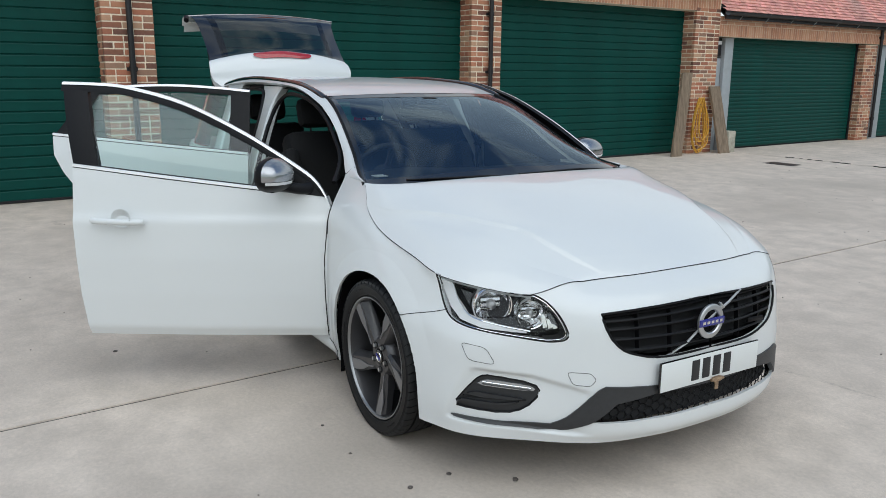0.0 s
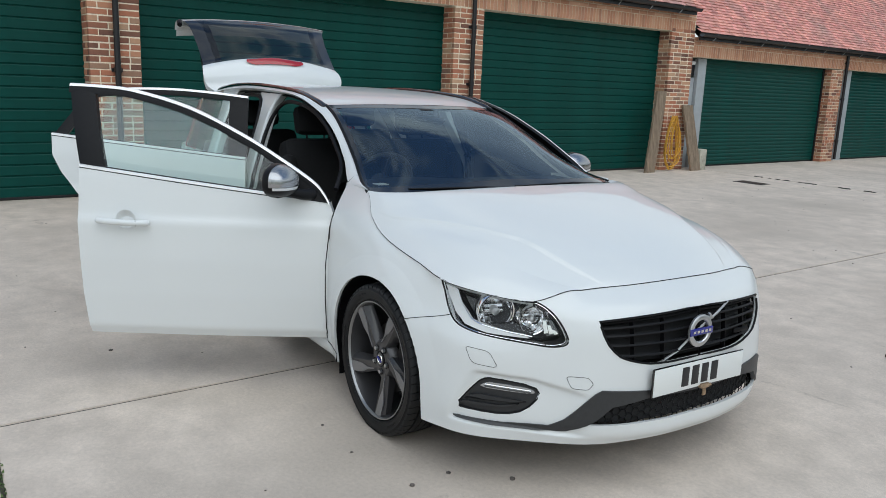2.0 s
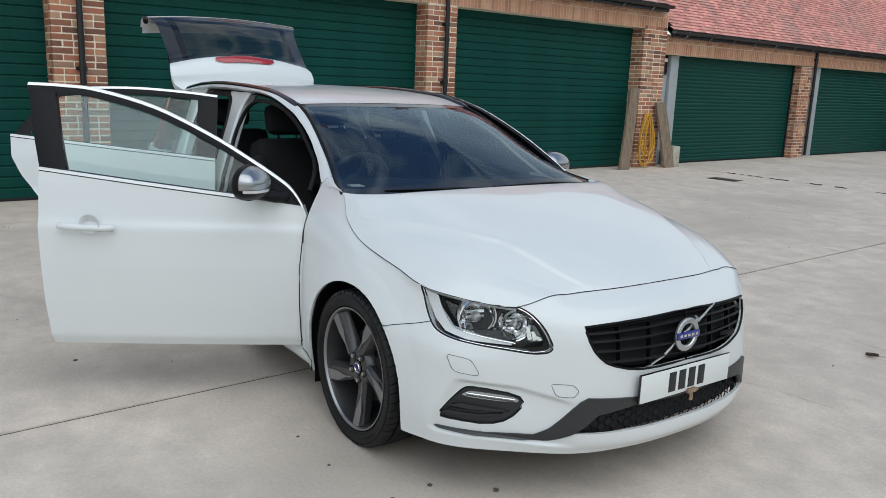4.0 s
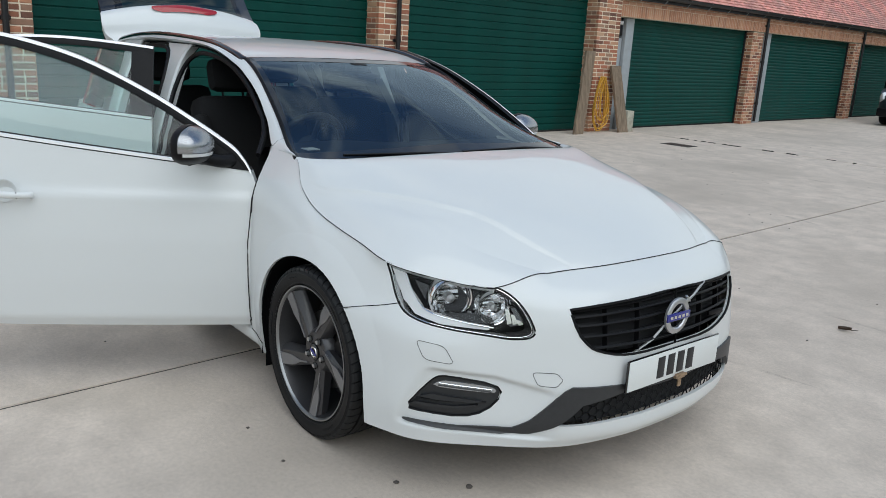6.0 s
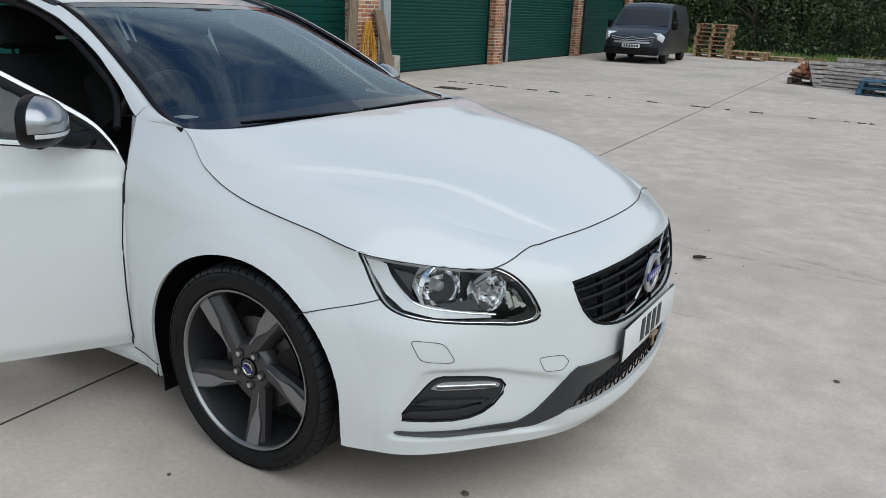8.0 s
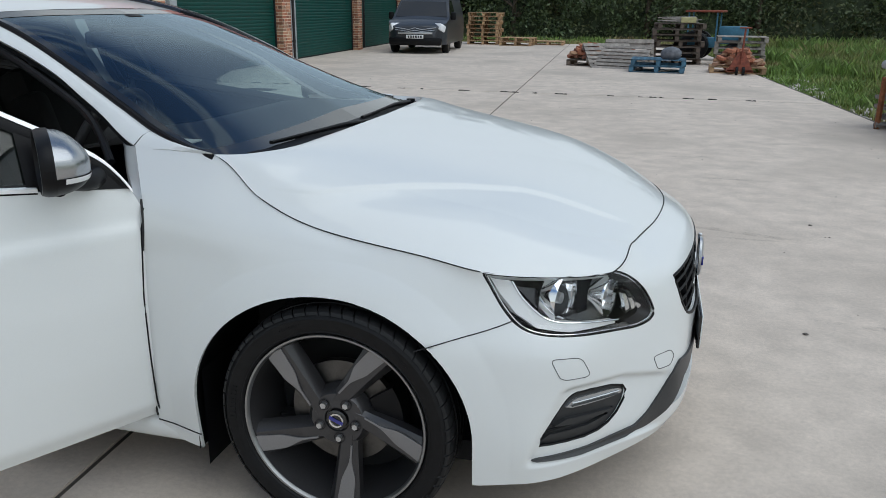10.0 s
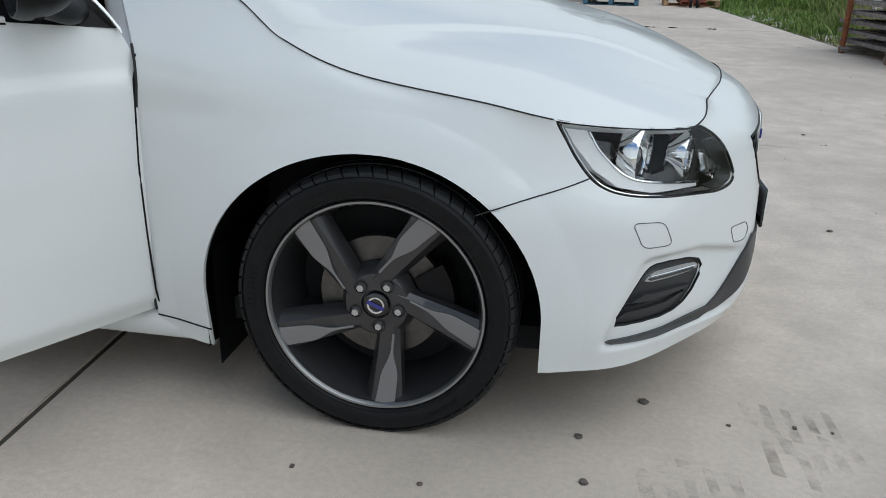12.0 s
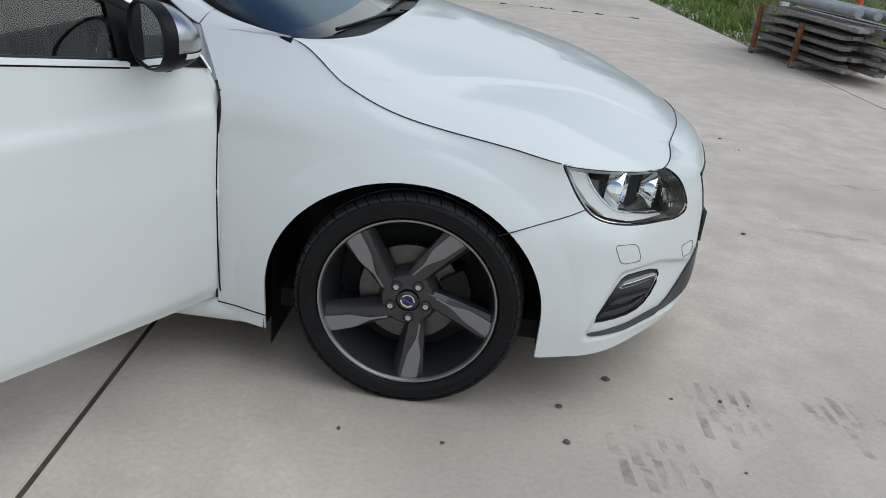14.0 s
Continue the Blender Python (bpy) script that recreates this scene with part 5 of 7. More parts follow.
for side, t1, t2 in ((-1, DOOR_TURN, REAR_TURN), (1, 0, 0)):
    word = "open " if t1 else "closed "
    fd, PF = make_door("front_door", side, (-.565, .872), F_FRONT, F_REAR, (.913, 1.045), FRONT_TOP, t1, (-1.53, .80), True, word + "white front door with clear glass")
    # door mirror, folded back against the glass
    fold = 14
    m0 = Matrix.Translation(PF(-.800 if side < 0 else -.86, .967 if side < 0 else .935, 1.027)) @ Matrix.Diagonal((1, side, 1, 1)) @ pose(0, 0, 0, 0, 0, fold)
    MW, MH, MD = .115, .077, .088

    def dome(w0, w1, q0, q1, nw, nq, grow=0.0):
        """Rows of the mirror's domed front between two heights and two widths."""
        rows = []
        for w in np.linspace(w0, w1, nw):
            hw = max(0.0, 1 - abs(w) ** 2.6) ** (1 / 2.6)
            row = []
            for q in np.linspace(q0, q1, nq):
                ey = q * hw
                d = max(0.0, 1 - abs(w) ** 2.6 - abs(ey) ** 2.6) ** .42
                tall = MH * (1 - .16 * (ey > 0) * ey)
                drop = 1 - (.42 * d * d if w > 0 else .10 * d)
                row.append(m0 @ Vector((MD * d + grow, ey * (MW + grow), w * (tall + grow) * drop)))
            rows.append(row)
        return rows
    bm = bmesh.new()
    sheet(bm, dome(1, -.32, -1, 1, 26, 34))
    part("mirror_cap", bm, M_CAP, fd, "polished satin silver mirror cap")
    bm = bmesh.new()
    sheet(bm, dome(-.32, -1, -1, 1, 14, 34, .0015))
    part("mirror_lower_shell", bm, M_BLK, fd)
    bm = bmesh.new()
    sheet(bm, dome(-.31, -.50, -.25, .985, 6, 24, .0028))
    part("mirror_indicator", bm, M_FROST, fd, "clear indicator strip")
    outline = []
    for k in range(44):
        a = 2 * math.pi * k / 44
        cy, cz = math.cos(a), math.sin(a)
        ey, ez = math.copysign(abs(cy) ** (2 / 2.6), cy), math.copysign(abs(cz) ** (2 / 2.6), cz)
        outline.append((ey * MW, ez * MH * (1 - .16 * (ey > 0) * ey)))
    def ring(x, k):
        r = [m0 @ Vector((x, y * k, z * k)) for y, z in outline]
        return r + r[:1]
    bm = bmesh.new()
    sheet(bm, [ring(.004, 1.0), ring(.006, 1.025), ring(-.012, 1.025), ring(-.024, .97), ring(-.025, .92), ring(-.019, .90)])
    part("mirror_housing", bm, M_BLK, fd)
    bm = bmesh.new()
    bm.faces.new([bm.verts.new(p) for p in ring(-.019, .90)[:-1]])
    part("mirror_glass", bm, mat("mirror", (0.9, 0.92, 0.93), 0.02, metal=1.0), fd)
    bm = bmesh.new()
    arm = spline([PF(-.655, .845, .955), PF(-.69, .885, .955), m0 @ Vector((.03, -.045, -.056)), m0 @ Vector((.012, .03, -.058))], 14)
    tube(bm, arm, [0.030 - .0008 * k for k in range(14)], 12)
    part("mirror_foot", bm, M_BLK, fd)
    make_door("rear_door", side, (-1.765, .876), R_FRONT, R_REAR, (1.0, 1.112), R_TOP, t2, (-2.55, .86), False, word + "white rear door with clear glass")

# ---- sills, pillars, rear body ----
for s in (-1, 1):
    bm = bmesh.new()
    prof = [(.80, .19), (.868, .165), (.882, .185), (.880, .225), (.862, .245), (.80, .25)]
    sheet(bm, [[(x, s * p, z) for p, z in prof] for x in np.linspace(-.418, -2.40, 24)])
    part("sill", bm, M_PAINT, car)
    for x0, w, top in ((-1.90, .08, 1.392), (-2.68, .08, 1.395)):
        rows = []
        for z in np.linspace(.24, top, 30):
            so = (side_s(z) if z < .93 else min(side_s(z), shell_s(x0, z))) - .035
            lean = -.32 * max(0, z - .95)
            ww = w + .10 * max(0, (z - 1.24) / .16) ** 2.2
            q = [(ww - .012, -.06), (ww, -.012), (ww - .012, 0), (-ww + .012, 0), (-ww, -.012), (-ww + .012, -.06)]
            rows.append([(x0 + a + lean, s * (so + b), z) for a, b in q])
        bm = bmesh.new()
        sheet(bm, rows)
        part("door_pillar", bm, M_PAINT, car)
        bm = bmesh.new()
        sheet(bm, [[(r[-1][0] - .004, r[0][1] - s * .004, r[0][2]), ((r[0][0] + r[-1][0]) / 2, r[0][1] - s * .012, r[0][2]), (r[0][0] + .004, r[0][1] - s * .004, r[0][2])] for r in rows])
        part("pillar_lining", bm, M_CLOTH, car)
    for path in ([(-.70, .96), (-.83, 1.07), (-1.0, 1.165), (-1.2, 1.255), (-1.40, 1.318), (-1.60, 1.35), (-1.74, 1.345), (-1.825, 1.29), (-1.84, 1.18), (-1.805, 1.05), (-1.77, .90), (-1.76, .60), (-1.76, .28)],
                 [(-1.955, .28), (-1.96, .60), (-1.97, .95), (-2.02, 1.15), (-2.08, 1.28), (-2.14, 1.35), (-2.24, 1.37), (-2.42, 1.368), (-2.56, 1.35), (-2.61, 1.29), (-2.60, 1.1)]):
        c = spline([(a, 0, b) for a, b in path], 60)
        bm = bmesh.new()
        tube(bm, [(p[0], s * ((side_s(p[2]) if p[2] < .93 else min(side_s(p[2]), shell_s(p[0], p[2]))) - .038), p[2]) for p in c], .012, 8)
        part("door_seal", bm, M_BLK, car)
    # A pillar foot inside the door gap
    bm = bmesh.new()
    rows = []
    for z in np.linspace(.24, 1.0, 30):
        up = max(0, z - .85)
        so, xo = side_s(z) - .03 - .55 * min(up, .08) - .2 * up, -.55 * min(up, .08) - .25 * up
        rows.append([(-.548 + xo, s * so, z), (-.60 + xo, s * (so - .01), z), (-.64 + xo, s * (so - .05), z), (-.66 + xo, s * (so - .10), z)])
    sheet(bm, rows)
    part("hinge_pillar", bm, M_PAINT, car)
    # dark tube stands in for the shadow line between door and wing
    bm = bmesh.new()
    tube(bm, [(-.551, s * (side_s(z) - .004 + .008 * max(0, min(1, (.76 - z) / .15))), z) for z in np.linspace(.25, .86, 24)], .0024, 6)
    part("gap_seal", bm, M_BLK, car)
    for z in (.40, .74):
        bm = bmesh.new()
        box(bm, (-.60, min(s * .83, s * .87), z - .03), (-.56, max(s * .83, s * .87), z + .03), bevel=.008)
        part("door_hinge", bm, M_BLK, car)
# rear quarters and bumper as belts round the tail
REAR = [[(-2.40, .885), (-2.8, .905), (-3.15, .895), (-3.45, .84), (-3.62, .66), (-3.69, .35), (-3.70, 0)]]
bm = bmesh.new()
for s in (-1, 1):
    rows = []
    for z, k in ((.19, .985), (.32, 1.0), (.48, 1.012), (.64, 1.012), (.78, .995), (.88, .972), (.965, .945)):
        c = spline([(a, b * k, z) for a, b in REAR[0]], 70)
        rows.append([Vector((p[0], s * p[1], p[2])) for p in c])
    fine = [spline([rows[r][j] for r in range(7)], 40) for j in range(70)]
    P2 = np.array(fine)
    made = {}
    for j in range(69):
        for i in range(39):
            c = (P2[j, i] + P2[j + 1, i + 1]) / 2
            if c[0] > -2.72 and c[2] > .32 and c[0] > -2.36 - .52 * max(0, c[2] - .35):
                continue
            r = math.hypot(c[0] + 2.776, c[2] - .32)
            if (c[2] >= .32 and r < .36) or (c[2] < .32 and abs(c[0] + 2.776) < .36):
                continue
            q = []
            for a, b in ((j, i), (j + 1, i), (j + 1, i + 1), (j, i + 1)):
                if (a, b) not in made:
                    made[a, b] = bm.verts.new(P2[a, b])
                q.append(made[a, b])
            bm.faces.new(q)
part("rear_body", bm, M_PAINT, car)
for s in (-1, 1):
    bm = bmesh.new()
    sheet(bm, [[(x, s * (glass_s(z, .95) - (.0 if x > -3.2 else .04)), z) for z in np.linspace(.97, 1.36 - .02 * (x < -3.1), 8)] for x in np.linspace(-2.74, -3.28, 8)])
    q = part("quarter_glass", bm, G_TINT, car)
    bm = bmesh.new()
    sheet(bm, [[(-3.26 - .12 * f, s * (.80 - .16 * f), .95 + .42 * f) for f in np.linspace(0, 1, 8)], [(-3.56 + .12 * f, s * (.74 - .14 * f), .95 + .42 * f) for f in np.linspace(0, 1, 8)]])
    part("tail_pillar", bm, M_PAINT, car)
    bm = bmesh.new()
    sheet(bm, [[(-3.50 + .10 * f, s * (.79 - .12 * f), .85 + .45 * f) for f in np.linspace(0, 1, 8)], [(-3.60 + .10 * f, s * (.66 - .06 * f), .85 + .45 * f) for f in np.linspace(0, 1, 8)]])
    part("tail_lamp", bm, M_RED, car)

# ---- tailgate, swung up ----
GATE = [(-3.40, 1.415), (-3.44, 1.46), (-3.455, 1.53), (-3.50, 1.60), (-3.60, 1.66), (-3.90, 1.895), (-4.06, 1.975), (-4.16, 1.965), (-4.20, 1.90)]
HALF = [.53, .575, .592, .585, .57, .585, .635, .66, .66]


def gate_rows(i0, i1, n, inset=0.0, drop=0.0):
    c = spline([(a, h, b) for (a, b), h in zip(GATE, HALF)], 81)
    rows = []
    for k in np.linspace(i0 * 10, i1 * 10, n):
        x, h, z = c[int(round(k))]
        g = min(1, max(0, (k - 12) / 22)) if k < 45 else max(.25, 1 - (k - 45) / 14)
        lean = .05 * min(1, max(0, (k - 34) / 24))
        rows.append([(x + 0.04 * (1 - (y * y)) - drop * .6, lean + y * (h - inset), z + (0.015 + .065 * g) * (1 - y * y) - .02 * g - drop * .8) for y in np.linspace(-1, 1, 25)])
    return rows


bm = bmesh.new()
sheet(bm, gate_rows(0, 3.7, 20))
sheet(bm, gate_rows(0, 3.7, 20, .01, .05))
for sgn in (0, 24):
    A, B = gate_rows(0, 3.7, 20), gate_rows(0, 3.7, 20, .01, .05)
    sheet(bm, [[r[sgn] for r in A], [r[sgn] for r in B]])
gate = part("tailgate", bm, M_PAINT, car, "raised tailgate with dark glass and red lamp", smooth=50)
gate.matrix_local = pose(0, -.025, -.045)
bm = bmesh.new()
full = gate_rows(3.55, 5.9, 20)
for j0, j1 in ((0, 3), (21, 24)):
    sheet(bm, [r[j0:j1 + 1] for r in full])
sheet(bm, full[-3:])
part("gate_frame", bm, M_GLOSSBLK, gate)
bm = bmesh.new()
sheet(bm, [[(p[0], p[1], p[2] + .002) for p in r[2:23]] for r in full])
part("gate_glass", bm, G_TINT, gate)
bm = bmesh.new()
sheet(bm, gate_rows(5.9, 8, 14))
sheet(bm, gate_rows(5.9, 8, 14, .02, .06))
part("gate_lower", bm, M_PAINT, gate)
bm = bmesh.new()
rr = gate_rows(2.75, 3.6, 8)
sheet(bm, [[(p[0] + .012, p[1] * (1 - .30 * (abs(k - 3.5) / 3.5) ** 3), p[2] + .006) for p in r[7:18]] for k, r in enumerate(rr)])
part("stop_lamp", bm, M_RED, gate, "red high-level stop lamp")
bm = bmesh.new()
tube(bm, [(-4.0, -.62, 1.93), (-4.08, -.60, 1.96)], .02, 8)
part("gate_latch", bm, M_BLK, gate)
for s in (-1, 1):
    bm = bmesh.new()
    tube(bm, [(-3.45, s * .56, 1.30), (-3.72, s * .53, 1.70)], .010, 8)
    part("gate_strut", bm, M_BLK, gate)

# ---- cabin ----
# floor, bulkhead and unseen block under the bonnet, added dark to block light
bm = bmesh.new()
box(bm, (-3.55, -.80, .20), (.55, .80, .26))
box(bm, (-.50, -.66, .26), (-.40, .66, .95))
box(bm, (-.36, -.62, .20), (.60, .62, .60))
part("floor_pan", bm, M_DARK, car)
bm = bmesh.new()
prof = [(-.36, .975), (-.55, .985), (-.75, .985), (-.88, .965), (-.95, .92), (-.95, .80), (-.88, .62), (-.70, .55)]
sheet(bm, [[(x, y, z + .02 * math.exp(-((y + .37) / .22) ** 2) * (x < -.7)) for x, z in prof] for y in np.linspace(-.66, .66, 34)])
part("dashboard", bm, M_DASH, car)
bm = bmesh.new()
wm = Matrix.Translation((-1.00, -.37, .935)) @ pose(0, 0, 0, 0, -65, 0)
ring = [wm @ Vector((.185 * math.cos(a), .185 * math.sin(a), 0)) for a in np.linspace(0, 2 * math.pi, 40, endpoint=False)]
tube(bm, ring, .017, 10, True)
for a in (0.15, math.pi - .15, 1.5 * math.pi, ):
    tube(bm, [wm @ Vector((.05 * math.cos(a + math.pi / 2 * 0), .05 * math.sin(a), -.01)), wm @ Vector((.18 * math.cos(a), .18 * math.sin(a), 0))], .016, 8)
cyl(bm, .065, .05, wm @ pose(0, 0, -.01), 20)
tube(bm, [wm @ Vector((0, 0, -.02)), (-.80, -.37, .83)], .04, 10)
part("steering_wheel", bm, M_DASH, car)


def seat(x, y, w, name):
    bm = bmesh.new()
    box(bm, (x - .05, y - w, .42), (x + .50, y + w, .58), bevel=.05)
    o = part(name, bm, M_CLOTH, car)
    bm = bmesh.new()
    box(bm, (-.09, y - w, 0), (.09, y + w, .62), Matrix.Translation((x - .08, 0, .52)) @ pose(0, 0, 0, 0, -18, 0), bevel=.06)
    part("backrest", bm, M_CLOTH, o)
    for q in (-1, 1):
        bm = bmesh.new()
        box(bm, (-.02, y + q * w - .05, .08), (.15, y + q * w + .05, .50), Matrix.Translation((x - .08, 0, .52)) @ pose(0, 0, 0, 0, -18, 0), bevel=.04)
        part("bolster", bm, M_CLOTH, o)
    bm = bmesh.new()
    box(bm, (-.05, y - .135, .645), (.06, y + .135, .83), Matrix.Translation((x - .08, 0, .52)) @ pose(0, 0, 0, 0, -16, 0), bevel=.045)
    for q in (-.06, .06):
        tube(bm, [Matrix.Translation((x - .08, 0, .52)) @ pose(0, 0, 0, 0, -16, 0) @ Vector((0, y + q, .55)), Matrix.Translation((x - .08, 0, .52)) @ pose(0, 0, 0, 0, -16, 0) @ Vector((0, y + q, .68))], .007, 6)
    part("headrest", bm, M_CLOTH, o)


seat(-1.62, -.37, .24, "front_seat")
seat(-1.62, .37, .24, "front_seat")
seat(-2.52, -.40, .26, "rear_seat")
seat(-2.52, .40, .26, "rear_seat")
bm = bmesh.new()
box(bm, (-1.20, -.07, 1.270), (-1.03, .07, 1.300), pose(0, 0, 0), bevel=.012)
box(bm, (-1.20, -.055, 1.29), (-1.12, .055, 1.345), bevel=.02)
box(bm, (-1.27, -.12, 1.225), (-1.235, .12, 1.285), bevel=.012)
part("cabin_mirror", bm, M_BLK, car, "black mirror and sensor pod behind the windscreen")
bm = bmesh.new()
box(bm, (-.60, -.63, .995), (-.54, -.57, .999))
part("windscreen_ticket", bm, M_PLATE, car)

# ---- wheels ----
AXLE_Z = 0.321


def flat_foot(bm, side):
    """The tyre's foot pressed flat where it stands."""
    for v in bm.verts:
        v.co.y = max(v.co.y, .002 - AXLE_Z) if side < 0 else min(v.co.y, AXLE_Z - .002)
    return bm


def tyre_mesh():
    """Carcass: sidewalls with a rim guard and a lettering band, under the tread."""
    bm = bmesh.new()
    prof = [(.246, .060), (.258, .086), (.2625, .0935), (.266, .0965), (.2685, .0955), (.272, .0975), (.286, .1015), (.300, .1015), (.3035, .1025), (.3065, .1005), (.314, .0965), (.3205, .088), (.3225, .070), (.3225, -.070), (.318, -.094), (.300, -.103), (.285, -.104), (.258, -.092), (.246, -.06)]
    lathe(bm, prof, 144)
    return bm


def tread_mesh(seed):
    """Shoulder blocks parted by slanting grooves, and three ribs round the middle."""
    bm = bmesh.new()
    r = random.Random(seed)
    n = 56
    shoulder = [(.3135, .0995), (.3215, .0955), (.3270, .0870), (.3292, .0760), (.3300, .0560)]
    a0 = 0.0
    step = [r.choice((.9, 1.0, 1.12)) for _ in range(n)]
    whole = sum(step)
    for q in step:
        wide = 2 * math.pi * q / whole
        for sg in (1, -1):
            rows = []
            for f in (0.06, .5, .94):
                row = []
                for k, (rr, z) in enumerate(shoulder):
                    a = a0 + wide * f + sg * .010 * k + (.02 if sg < 0 else 0)
                    row.append((rr * math.cos(a), rr * math.sin(a), sg * z))
                a = a0 + wide * f + sg * .045 + (.02 if sg < 0 else 0)
                row.append((.3215 * math.cos(a), .3215 * math.sin(a), sg * .054))
                rows.append(row)
            sheet(bm, rows)
            for row in (rows[0], rows[-1]):
                low = [(x * .974, y * .974, z) for x, y, z in row[:-1]]
                sheet(bm, [row[:-1], low])
        a0 += wide
    for z0, z1 in ((.018, .046), (-.014, .014), (-.046, -.018)):
        lathe(bm, [(.3215, z0 - .001), (.3305, z0), (.3310, (z0 + z1) / 2), (.3305, z1), (.3215, z1 + .001)], 112)
    return bm


def wall_marks():
    """Raised unreadable lettering on the sidewall, as plain bars."""
    bm = bmesh.new()
    for start, count, pitch, r0, r1 in ((2.86, 8, .046, .281, .297), (1.85, 9, .026, .286, .293), (.75, 7, .030, .284, .292), (5.2, 10, .03, .284, .292)):
        for k in range(count):
            a, w = start + k * pitch, pitch * .62
            ring = [(rr * math.cos(t), rr * math.sin(t), .1027) for rr, t in ((r0, a), (r0, a + w), (r1, a + w), (r1, a))]
            bm.faces.new([bm.verts.new(p) for p in ring])
            sheet(bm, [ring + ring[:1], [(x, y, z - .002) for x, y, z in ring + ring[:1]]])
    return bm


def spoke(bm, ang):
    """A swept spoke from hub to rim; returns nothing."""
    sec = []
    for f in np.linspace(0, 1, 14):
        r = .040 + f * (.2455 - .040)
        a, off = ang, .024 * (1 - f)
        half = .027 + .022 * f ** 1.2
        z = .062 + .020 * f ** 1.5
        depth = .045 - .010 * f
        c, t = Vector((math.cos(a), math.sin(a), 0)), Vector((-math.sin(a), math.cos(a), 0))
        o = c * r + t * off
        sec.append([o + t * half + Vector((0, 0, z - depth)), o + t * (half * .96) + Vector((0, 0, z - .012)), o + t * half * .55 + Vector((0, 0, z)),
                    o - t * half * .55 + Vector((0, 0, z)), o - t * (half * .92) + Vector((0, 0, z - .016)), o - t * half * 1.05 + Vector((0, 0, z - depth))])
    sheet(bm, sec)


def spoke_face(bm, ang):
    """The machined facet: a hair line at the hub that widens towards the rim."""
    rows = []
    for f in np.linspace(.16, 1.0, 16):
        r = .040 + f * (.2485 - .040)
        a, off = ang, .024 * (1 - f)
        half = .027 + .022 * f ** 1.2
        z = .0655 + .020 * f ** 1.5
        g = min(1, max(0, (f - .34) / .34))
        g = g * g * (3 - 2 * g)
        mid, wide = half * (.62 - .50 * f), .0028 + half * .44 * g
        lo, hi = mid - wide, mid + wide
        c, t = Vector((math.cos(a), math.sin(a), 0)), Vector((-math.sin(a), math.cos(a), 0))
        o = c * r + t * off
        rows.append([o + t * lo + Vector((0, 0, z - .004)), o + t * lo + Vector((0, 0, z)), o + t * (lo + hi) / 2 + Vector((0, 0, z + .001)), o + t * hi + Vector((0, 0, z)), o + t * hi + Vector((0, 0, z - .005))])
    sheet(bm, rows)


